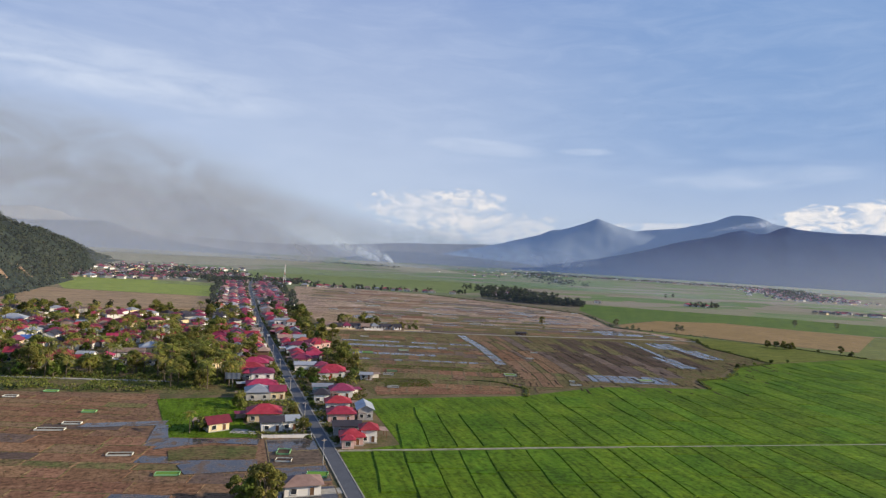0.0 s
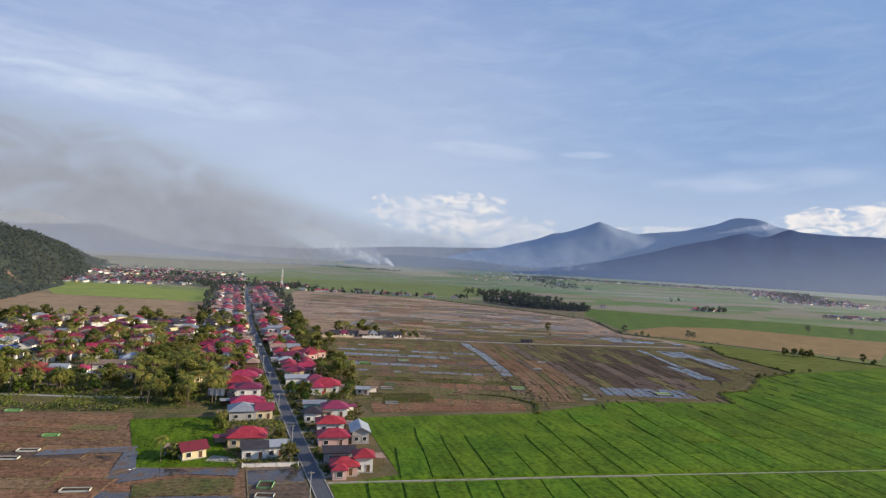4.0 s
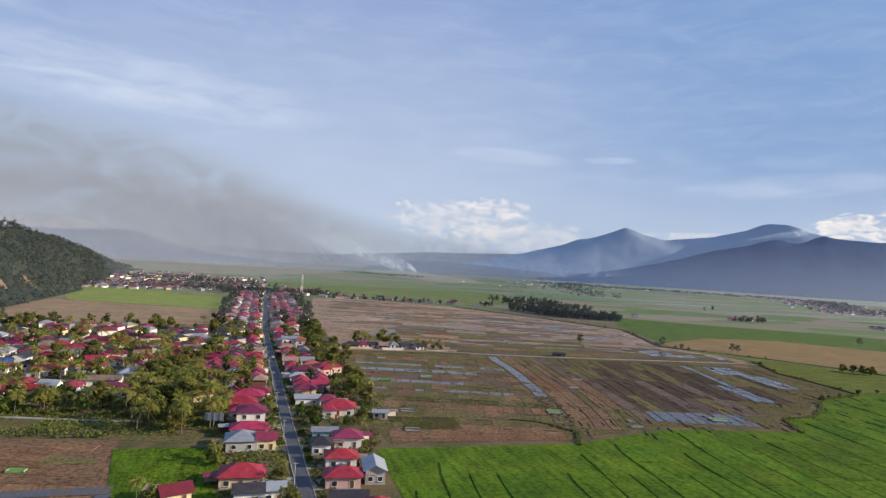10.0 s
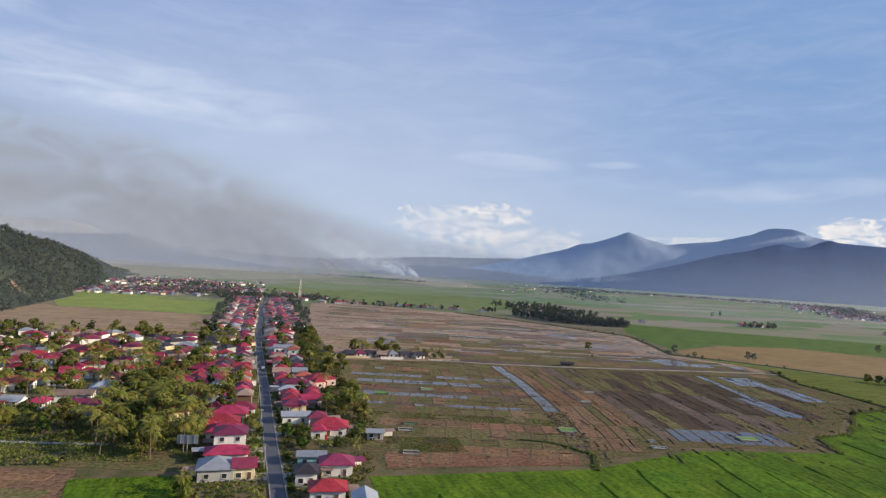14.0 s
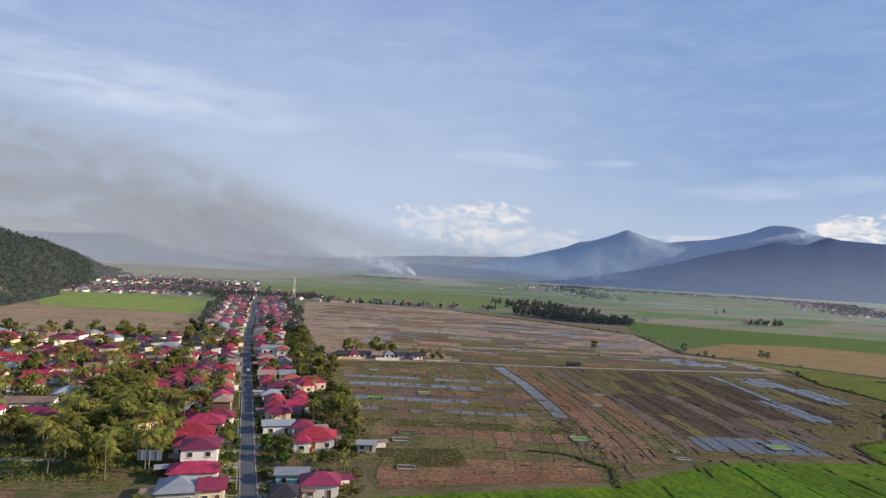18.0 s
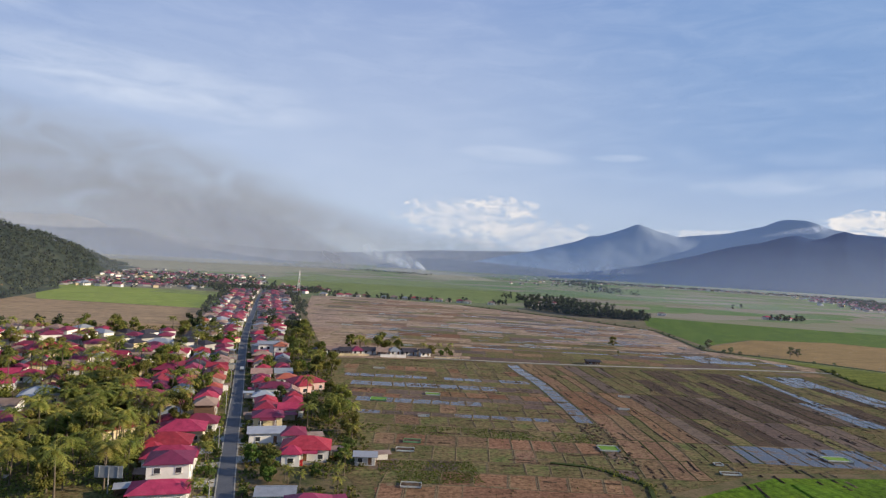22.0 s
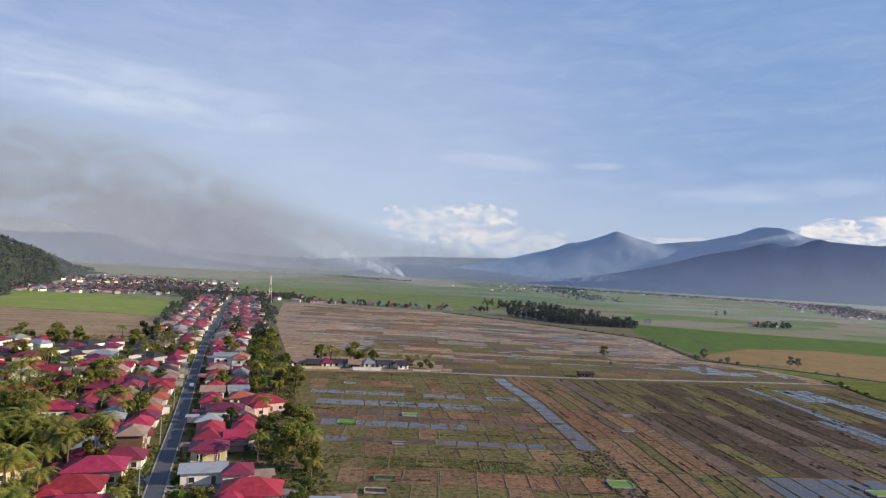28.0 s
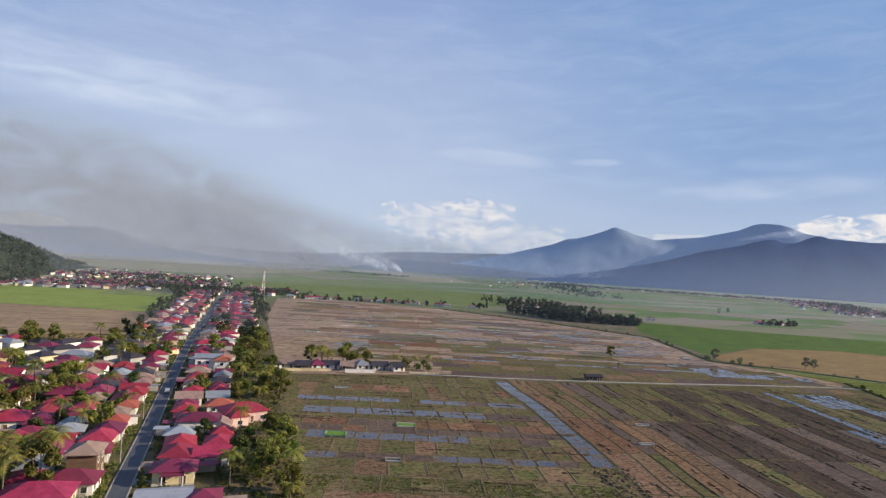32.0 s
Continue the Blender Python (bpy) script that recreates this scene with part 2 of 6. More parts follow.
def ground_material():
    """The plain: a patchwork of far fields in dry browns and dull greens, greyed for haze, with earth and weeds close
    by.
    """
    m = bpy.data.materials.new("plain")
    m.use_nodes = True
    N = Nodes(m.node_tree)
    v = N.add("ShaderNodeNewGeometry").outputs["Position"]
    turn = N.add("ShaderNodeMapping")
    turn.inputs["Rotation"].default_value, turn.inputs["Scale"].default_value = (0, 0, radians(15)), (1 / 170, 1 / 75, 1 / 120)
    N.link(v, turn.inputs["Vector"])
    vor = N.add("ShaderNodeTexVoronoi")
    vor.feature, vor.distance = "F1", "CHEBYCHEV"
    vor.inputs["Scale"].default_value = 1.0
    N.link(turn.outputs[0], vor.inputs["Vector"])
    pick = N.add("ShaderNodeSeparateColor")
    N.link(vor.outputs["Color"], pick.inputs[0])
    # Far field colours are paled and greyed, so distance haze sits in them.
    far = N.ramp(pick.outputs[0], [(0.0, (0.105, 0.16, 0.055)), (0.2, (0.18, 0.175, 0.105)), (0.4, (0.09, 0.16, 0.045)), (0.52, (0.21, 0.18, 0.13)), (0.68, (0.12, 0.175, 0.06)), (0.86, (0.215, 0.19, 0.14))], "CONSTANT")
    soft = N.noise(v, 0.012, 6, 0.65)
    far = N.mix(N.math("MULTIPLY", N.step(soft, 0.40, 0.75), 0.5), far, (0.225, 0.205, 0.160))
    near = N.ramp(N.math("ADD", N.math("MULTIPLY", N.noise(v, 0.06, 6, 0.7), 0.7), N.math("MULTIPLY", N.noise(v, 1.2, 5, 0.7), 0.3)),
                  [(0.36, (0.05, 0.065, 0.02)), (0.46, (0.10, 0.09, 0.042)), (0.54, (0.16, 0.115, 0.068)), (0.64, (0.085, 0.10, 0.033))])
    spot = N.add("ShaderNodeVectorMath")
    spot.operation = "DISTANCE"
    N.link(v, spot.inputs[0])
    spot.inputs[1].default_value = (40, 420, 0)
    col = N.mix(N.step(spot.outputs["Value"], 380, 620), near, far)
    p = N.add("ShaderNodeBsdfPrincipled")
    N.link(col, p.inputs["Base Color"])
    p.inputs["Roughness"].default_value, p.inputs["Specular IOR Level"].default_value = 0.95, 0.1
    b = N.add("ShaderNodeBump")
    b.inputs["Strength"].default_value, b.inputs["Distance"].default_value = 0.6, 0.4
    N.link(N.noise(v, 0.8, 5, 0.7), b.inputs["Height"])
    N.link(b.outputs[0], p.inputs["Normal"])
    N.link(p.outputs[0], N.add("ShaderNodeOutputMaterial").inputs[0])
    return m


MATS["plain"] = ground_material()
material("asphalt", [(0, (0.072, 0.077, 0.092)), (1, (0.105, 0.110, 0.126))], 0.35, 0.75, space="World", bump=0.2, bump_scale=20, speck=0.12, speck_scale=0.3)
material("concrete", [(0, (0.225, 0.211, 0.180)), (1, (0.360, 0.338, 0.297))], 0.5, 0.85, space="World", speck=0.35, speck_scale=0.4)
material("rice", [(0, (0.043, 0.089, 0.007)), (0.5, (0.078, 0.145, 0.010)), (1, (0.130, 0.190, 0.014))], 0.06, 0.75, space="World", fine=0.4, per_thing=0.17, bump=0.9, bump_scale=2.5, spread=(0.32, 0.68), speck=0.6, speck_scale=0.7, specular=0.05, furrow=(10, 0.5, 0.04, 0.34))
material("rice_dark", [(0, (0.028, 0.050, 0.006)), (0.5, (0.045, 0.080, 0.007)), (1, (0.065, 0.105, 0.010))], 0.08, 0.9, space="World", fine=0.4, speck=0.4, speck_scale=0.8, specular=0.05)
material("ripe", [(0, (0.19, 0.125, 0.045)), (1, (0.27, 0.17, 0.068))], 0.03, 0.85, space="World", fine=0.4, bump=0.5, bump_scale=2, speck=0.3, speck_scale=0.4, specular=0.05, furrow=(40, 0.04, 0.3, 0.25))
material("olive", [(0, (0.085, 0.11, 0.02)), (1, (0.14, 0.15, 0.034))], 0.04, 0.85, space="World", fine=0.4, bump=0.5, bump_scale=2, speck=0.5, speck_scale=0.5, specular=0.05, furrow=(40, 0.05, 0.4, 0.35))
material("meadow", [(0, (0.114, 0.159, 0.048)), (0.5, (0.161, 0.200, 0.062)), (1, (0.208, 0.235, 0.083))], 0.02, 0.85, space="World", fine=0.4, speck=0.45, speck_scale=0.1, specular=0.05, furrow=(5, 0.012, 0.06, 0.25))
material("stubble", [(0, (0.140, 0.086, 0.058)), (0.4, (0.205, 0.127, 0.080)), (0.7, (0.187, 0.128, 0.069)), (1, (0.241, 0.152, 0.102))], 0.12, 0.95, space="World", fine=0.5, per_thing=0.15, bump=0.8, bump_scale=3, spread=(0.36, 0.64), speck=0.75, speck_scale=0.7, specular=0.05, furrow=(15, 0.14, 1.1, 0.24))
material("dry_stubble", [(0, (0.210, 0.151, 0.116)), (0.35, (0.312, 0.217, 0.156)), (0.6, (0.274, 0.205, 0.127)), (0.8, (0.338, 0.240, 0.175)), (1, (0.421, 0.326, 0.257))], 0.022, 0.95, space="World", fine=0.36, per_thing=0.07, spread=(0.38, 0.63), specular=0.05, speck=0.55, speck_scale=0.25, furrow=(15, 0.03, 0.35, 0.38))
material("bare", [(0, (0.139, 0.079, 0.047)), (0.5, (0.205, 0.115, 0.068)), (1, (0.246, 0.147, 0.089))], 0.12, 0.95, space="World", fine=0.5, per_thing=0.15, bump=0.8, bump_scale=3, spread=(0.36, 0.64), speck=0.65, speck_scale=0.7, specular=0.05, furrow=(15, 0.14, 1.1, 0.24))
material("weedy", [(0, (0.165, 0.108, 0.064)), (0.4, (0.150, 0.118, 0.058)), (0.72, (0.118, 0.118, 0.046)), (1, (0.088, 0.112, 0.036))], 0.14, 0.95, space="World", fine=0.5, per_thing=0.15, bump=0.8, bump_scale=3, spread=(0.36, 0.64), speck=0.75, speck_scale=0.7, specular=0.05, furrow=(15, 0.14, 1.1, 0.24))
material("wet", [(0, (0.080, 0.060, 0.048)), (0.5, (0.114, 0.079, 0.059)), (1, (0.144, 0.097, 0.069))], 0.10, 0.8, space="World", fine=0.45, per_thing=0.15, bump=0.4, bump_scale=2, spread=(0.36, 0.64), specular=0.15, speck=0.6, speck_scale=0.7, furrow=(15, 0.14, 1.0, 0.25))
material("dark_soil", [(0, (0.051, 0.034, 0.024)), (0.5, (0.069, 0.046, 0.031)), (1, (0.095, 0.064, 0.040))], 0.11, 0.85, space="World", fine=0.5, per_thing=0.15, bump=0.6, bump_scale=3, spread=(0.36, 0.64), specular=0.1, speck=0.6, speck_scale=0.7, furrow=(15, 0.6, 0.08, 0.4))
material("lime_rice", [(0, (0.148, 0.192, 0.030)), (0.5, (0.202, 0.244, 0.042)), (1, (0.247, 0.270, 0.055))], 0.02, 0.85, space="World", fine=0.4, speck=0.25, speck_scale=0.12, specular=0.05, furrow=(5, 0.02, 0.1, 0.2))
material("tan_field", [(0, (0.207, 0.145, 0.079)), (0.6, (0.264, 0.187, 0.102)), (1, (0.233, 0.176, 0.090))], 0.02, 0.95, space="World", fine=0.4, speck=0.3, speck_scale=0.15, specular=0.05, furrow=(0, 0.02, 0.12, 0.25))
material("pale_plain", [(0, (0.20, 0.195, 0.135)), (0.5, (0.25, 0.235, 0.17)), (1, (0.225, 0.23, 0.15))], 0.006, 0.95, space="World", fine=0.4, speck=0.3, speck_scale=0.03, specular=0.05, furrow=(5, 0.004, 0.03, 0.2))
material("bund", [(0, (0.108, 0.083, 0.048)), (0.5, (0.154, 0.118, 0.072)), (1, (0.206, 0.160, 0.102))], 0.4, 0.95, space="World", fine=0.5, speck=0.5, speck_scale=0.9, specular=0.05)
material("canal_edge", [(0, (0.03, 0.045, 0.015)), (1, (0.07, 0.085, 0.03))], 0.3, 0.95, space="World", specular=0.05)


def water_material():
    m = bpy.data.materials.new("water")
    m.use_nodes = True
    N = Nodes(m.node_tree)
    v = N.add("ShaderNodeNewGeometry").outputs["Position"]
    mud = N.noise(v, 0.22, 6, 0.7)
    p = N.add("ShaderNodeBsdfPrincipled")
    N.link(N.ramp(mud, [(0.38, (0.040, 0.042, 0.052)), (0.5, (0.065, 0.058, 0.056)), (0.62, (0.13, 0.092, 0.064))]), p.inputs["Base Color"])
    N.link(N.math("ADD", 0.08, N.math("MULTIPLY", N.step(mud, 0.51, 0.61), 0.7)), p.inputs["Roughness"])
    p.inputs["IOR"].default_value = 1.33
    p.inputs["Specular IOR Level"].default_value = 0.5
    b = N.add("ShaderNodeBump")
    b.inputs["Strength"].default_value, b.inputs["Distance"].default_value = 0.10, 0.05
    N.link(N.noise(v, 2.5, 3, 0.6), b.inputs["Height"])
    N.link(b.outputs[0], p.inputs["Normal"])
    N.link(p.outputs[0], N.add("ShaderNodeOutputMaterial").inputs[0])
    return m


MATS["water"] = water_material()
CRIMSON = [(0, (0.205, 0.018, 0.036)), (0.6, (0.29, 0.026, 0.052)), (1, (0.34, 0.055, 0.080))]
material("roof_crimson", CRIMSON, 0.5, 0.6, speck=0.25, speck_scale=0.8, per_thing=0.22, bump=0.3, bump_scale=3)
material("roof_maroon", [(0, (0.125, 0.019, 0.040)), (1, (0.225, 0.030, 0.062))], 0.5, 0.6, per_thing=0.25, bump=0.3, bump_scale=3)
material("roof_orange", [(0, (0.26, 0.06, 0.04)), (1, (0.34, 0.10, 0.065))], 0.5, 0.7, per_thing=0.2)
material("roof_zinc", [(0, (0.20, 0.215, 0.24)), (0.6, (0.30, 0.32, 0.35)), (1, (0.25, 0.22, 0.20))], 0.4, 0.5, metal=0.2, per_thing=0.25)
material("roof_rust", [(0, (0.14, 0.09, 0.075)), (0.5, (0.24, 0.16, 0.13)), (1, (0.30, 0.22, 0.19))], 0.4, 0.8, per_thing=0.25)
material("roof_blue", [(0, (0.05, 0.12, 0.32)), (1, (0.09, 0.2, 0.45))], 0.5, 0.5, per_thing=0.2)
material("roof_dark", [(0, (0.022, 0.020, 0.026)), (1, (0.055, 0.046, 0.052))], 0.5, 0.6, per_thing=0.25)
material("wall_white", [(0, (0.62, 0.59, 0.54)), (0.5, (0.78, 0.75, 0.70)), (1, (0.82, 0.80, 0.76))], 0.35, 0.85, per_thing=0.10)
material("wall_cream", [(0, (0.58, 0.46, 0.27)), (1, (0.74, 0.62, 0.40))], 0.35, 0.85, per_thing=0.15)
material("wall_pink", [(0, (0.56, 0.36, 0.32)), (1, (0.70, 0.48, 0.42))], 0.35, 0.85, per_thing=0.15)
material("wall_grey", [(0, (0.30, 0.29, 0.28)), (1, (0.46, 0.45, 0.43))], 0.35, 0.9, per_thing=0.2)
material("wall_teal", [(0, (0.20, 0.42, 0.40)), (1, (0.30, 0.55, 0.52))], 0.35, 0.85, per_thing=0.15)
material("wall_wood", [(0, (0.09, 0.055, 0.035)), (1, (0.18, 0.11, 0.07))], 0.6, 0.85, per_thing=0.2, stretch=(1, 1, 6))
material("red_paint", [(0, (0.42, 0.02, 0.03)), (1, (0.5, 0.03, 0.04))], 0.5, 0.6)
material("yellow_paint", [(0, (0.70, 0.48, 0.09)), (1, (0.80, 0.58, 0.14))], 0.5, 0.7)
material("trim_white", [(0, (0.70, 0.69, 0.66)), (1, (0.82, 0.81, 0.78))], 0.8, 0.7)
material("glass_dark", [(0, (0.02, 0.025, 0.03)), (1, (0.05, 0.055, 0.065))], 0.6, 0.12, per_thing=0.2, specular=0.6)
material("door_wood", [(0, (0.10, 0.05, 0.025)), (1, (0.19, 0.10, 0.05))], 1.0, 0.6, stretch=(1, 1, 4))
material("metal_grey", [(0, (0.28, 0.29, 0.30)), (1, (0.42, 0.43, 0.44))], 1.0, 0.5, metal=0.4)
material("pole_grey", [(0, (0.22, 0.21, 0.20)), (1, (0.36, 0.35, 0.33))], 1.0, 0.85)
material("bark", [(0, (0.09, 0.07, 0.05)), (1, (0.20, 0.16, 0.12))], 0.8, 0.95, stretch=(1, 1, 3))
material("palm_leaf", [(0, (0.099, 0.128, 0.027)), (0.5, (0.218, 0.230, 0.046)), (1, (0.416, 0.330, 0.086))], 0.35, 0.6, per_thing=0.28, fine=0.3, spread=(0.36, 0.66), thin=0.4, specular=0.2)
material("tree_leaf", [(0, (0.069, 0.091, 0.022)), (0.5, (0.168, 0.176, 0.039)), (1, (0.326, 0.274, 0.070))], 0.45, 0.65, per_thing=0.35, fine=0.4, spread=(0.36, 0.66), thin=0.4, specular=0.2)
material("bright_leaf", [(0, (0.060, 0.100, 0.018)), (1, (0.145, 0.205, 0.036))], 0.5, 0.65, per_thing=0.3, thin=0.4, specular=0.2)
material("dark_leaf", [(0, (0.052, 0.077, 0.024)), (1, (0.143, 0.166, 0.046))], 0.3, 0.8, per_thing=0.3, thin=0.4, specular=0.2)
material("hill_wood", [(0, (0.016, 0.025, 0.019)), (0.5, (0.030, 0.041, 0.028)), (1, (0.055, 0.060, 0.038))], 0.02, 0.95, space="World", fine=0.5, spread=(0.38, 0.62), speck=0.35, speck_scale=0.05, specular=0.05)
material("hill_wood_light", [(0, (0.026, 0.038, 0.022)), (1, (0.07, 0.078, 0.042))], 0.02, 0.95, space="World", fine=0.5, spread=(0.38, 0.62), speck=0.35, speck_scale=0.05, specular=0.05)
material("earth_scar", [(0, (0.186, 0.112, 0.062)), (1, (0.260, 0.167, 0.099))], 0.05, 0.95, space="World")
# Blue of the distance haze is painted into this forest's base colour.
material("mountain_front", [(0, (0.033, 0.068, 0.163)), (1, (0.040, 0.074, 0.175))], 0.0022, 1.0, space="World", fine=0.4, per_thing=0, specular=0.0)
# Back range: forest paled to blue-grey, the air's haze put into the colour.
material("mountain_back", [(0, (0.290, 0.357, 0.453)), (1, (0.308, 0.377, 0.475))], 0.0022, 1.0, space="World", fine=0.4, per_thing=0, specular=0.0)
# Far hills and low ridges carry smoke haze as grey in their own colour.
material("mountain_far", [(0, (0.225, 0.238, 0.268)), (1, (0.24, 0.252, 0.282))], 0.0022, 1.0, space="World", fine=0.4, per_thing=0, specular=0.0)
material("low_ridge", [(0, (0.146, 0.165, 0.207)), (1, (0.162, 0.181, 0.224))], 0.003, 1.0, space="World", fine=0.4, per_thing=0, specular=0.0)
material("fence_white", [(0, (0.48, 0.50, 0.45)), (1, (0.66, 0.66, 0.60))], 1.0, 0.7, per_thing=0.1)
material("fence_green", [(0, (0.16, 0.36, 0.16)), (1, (0.26, 0.5, 0.24))], 1.0, 0.7, per_thing=0.1)
material("seedling", [(0, (0.10, 0.20, 0.02)), (1, (0.15, 0.28, 0.03))], 0.6, 0.8)


# ---------------------------------------------------------------- geometry
class Mesh:
    """Collects faces and becomes one mesh."""

    def __init__(self):
        self.v, self.f, self.m = [], [], []

    def face(self, pts, mat=0):
        i = len(self.v)
        self.v += [tuple(p) for p in pts]
        self.f.append(tuple(range(i, i + len(pts))))
        self.m.append(mat)
        return self

    def box(self, c, s, mat=0, turn=0.0):
        i = len(self.v)
        co, si = math.cos(turn), math.sin(turn)
        for dz in (-0.5, 0.5):
            for dx, dy in ((-0.5, -0.5), (0.5, -0.5), (0.5, 0.5), (-0.5, 0.5)):
                x, y = dx * s[0], dy * s[1]
                self.v.append((c[0] + x * co - y * si, c[1] + x * si + y * co, c[2] + dz * s[2]))
        for q in ((0, 3, 2, 1), (4, 5, 6, 7), (0, 1, 5, 4), (1, 2, 6, 5), (2, 3, 7, 6), (3, 0, 4, 7)):
            self.f.append(tuple(i + k for k in q))
            self.m.append(mat)
        return self

    def prism(self, ring, z0, z1, mat=0):
        """An upright slab over a ring of (x, y), counter-clockwise."""
        n, i = len(ring), len(self.v)
        self.v += [(x, y, z0) for x, y in ring] + [(x, y, z1) for x, y in ring]
        self.f.append(tuple(range(i + n, i + 2 * n)))
        self.m.append(mat)
        for k in range(n):
            j = (k + 1) % n
            self.f.append((i + k, i + j, i + n + j, i + n + k))
            self.m.append(mat)
        return self

    def tube(self, line, radii, sides=6, mat=0):
        i = len(self.v)
        for (x, y, z), r in zip(line, radii):
            for k in range(sides):
                a = 2 * math.pi * k / sides
                self.v.append((x + r * math.cos(a), y + r * math.sin(a), z))
        for s in range(len(line) - 1):
            for k in range(sides):
                a, b = i + s * sides + k, i + s * sides + (k + 1) % sides
                self.f.append((a, b, b + sides, a + sides))
                self.m.append(mat)
        self.f.append(tuple(i + (len(line) - 1) * sides + k for k in range(sides)))
        self.m.append(mat)
        return self

    def rod(self, a, b, r, mat=0):
        a, b = Vector(a), Vector(b)
        d = (b - a).normalized()
        s = d.cross(Vector((0, 0, 1)) if abs(d.z) < 0.9 else Vector((1, 0, 0))).normalized() * r
        t = d.cross(s).normalized() * r
        i = len(self.v)
        for p in (a, b):
            self.v += [tuple(p + s), tuple(p + t), tuple(p - s), tuple(p - t)]
        for k in range(4):
            j = (k + 1) % 4
            self.f.append((i + k, i + j, i + 4 + j, i + 4 + k))
            self.m.append(mat)
        return self

    def data(self, name, *mats, smooth=False):
        me = bpy.data.meshes.new(name)
        me.from_pydata(self.v, [], self.f)
        for m in mats:
            me.materials.append(MATS[m])
        me.polygons.foreach_set("material_index", self.m)
        if smooth:
            me.polygons.foreach_set("use_smooth", [True] * len(self.f))
        me.update()
        return me


def part(name, me, parent=None, label="", at=None, kind=""):
    ob = new(name, me)
    if parent:
        ob.parent = parent
    if at:
        ob.location = at
    return tagged(ob, label, kind=kind)


def thing(name, label, category, group="", kind="", at=(0, 0, 0), turn=0.0):
    ob = new(name)
    ob.empty_display_size = 0.5
    ob.matrix_basis = pose(*at, 0, 0, turn)
    return tagged(ob, label, category, group, kind)


def inside(x, y, ring):
    hit = False
    for k in range(len(ring)):
        (x0, y0), (x1, y1) = ring[k], ring[k - 1]
        if (y0 > y) != (y1 > y) and x < (x1 - x0) * (y - y0) / (y1 - y0) + x0:
            hit = not hit
    return hit


def uv(u, v, turn=15.0):
    """From the field grid, which lies turned against the road, to the plan."""
    c, s = math.cos(radians(turn)), math.sin(radians(turn))
    return (c * u + s * v, c * v - s * u)


ROAD = [(14.0, -300), (12.2, 100), (11.5, 140), (10.7, 170), (9.8, 192), (9.1, 215), (8.7, 232), (7.8, 265), (7.0, 305), (6.4, 350), (5.2, 400), (4.3, 450), (3.4, 495), (3.4, 545), (4.0, 620), (5.4, 740), (8.0, 890), (11, 970), (20, 1150)]


def road_x(y):
    """Where the road's middle lies."""
    return float(np.interp(y, [p[1] for p in ROAD], [p[0] for p in ROAD]))


def back_uv(x, y, turn=15.0):
    c, s = math.cos(radians(turn)), math.sin(radians(turn))
    return (c * x - s * y, s * x + c * y)


def ground_z(x, y):
    """The hill beyond the village fields; the plain lies at 0."""
    foot = np.interp(y, [500, 690, 870, 1200, 1690, 2000], [-240, -222, -232, -262, -300, -330])
    rise = foot - x
    if rise <= 0 or y < 520 or y > 1760:
        return 0.0
    cap = np.interp(y, [520, 640, 760, 1070, 1300, 1480, 1690, 1760], [0, 62, 86, 82, 58, 32, 5, 0])
    h = cap * (1 - math.exp(-rise * 1.5 / max(cap, 1)))
    h += max(0.0, rise - 160) * 0.10 * cap / 90
    n = noise.fractal(Vector((x / 90, y / 90, 0.3)), 1.0, 2.0, 4)
    return max(0.0, h * (1 + 0.30 * n))

# ---------------------------------------------------------------- ground, hills, mountains
rng = random.Random(7)


def build_ground():
    m = Mesh()
    xs = sorted(set([-5000, -4000, -3000, -2000, -1400] + list(range(-1100, -180, 24)) + [-120, 0, 300, 900, 2000, 3500, 5000]))
    ys = sorted(set([-5000, -2500, -800, 0, 300] + list(range(500, 1800, 24)) + [2000, 3000, 4000, 5000]))
    for y in ys:
        for x in xs:
            m.v.append((x, y, ground_z(x, y)))
    n = len(xs)
    for j in range(len(ys) - 1):
        for i in range(n - 1):
            a = j * n + i
            m.f.append((a, a + 1, a + n + 1, a + n))
            raised = max(m.v[k][2] for k in m.f[-1]) > 1.0
            m.m.append(1 if raised else 0)
    ob = new("ground", m.data("ground", "plain", "hill_wood", smooth=True))
    return tagged(ob, "broad valley plain of dry and green fields rising to a wooded hill", "ground", kind="structure")


ground = build_ground()


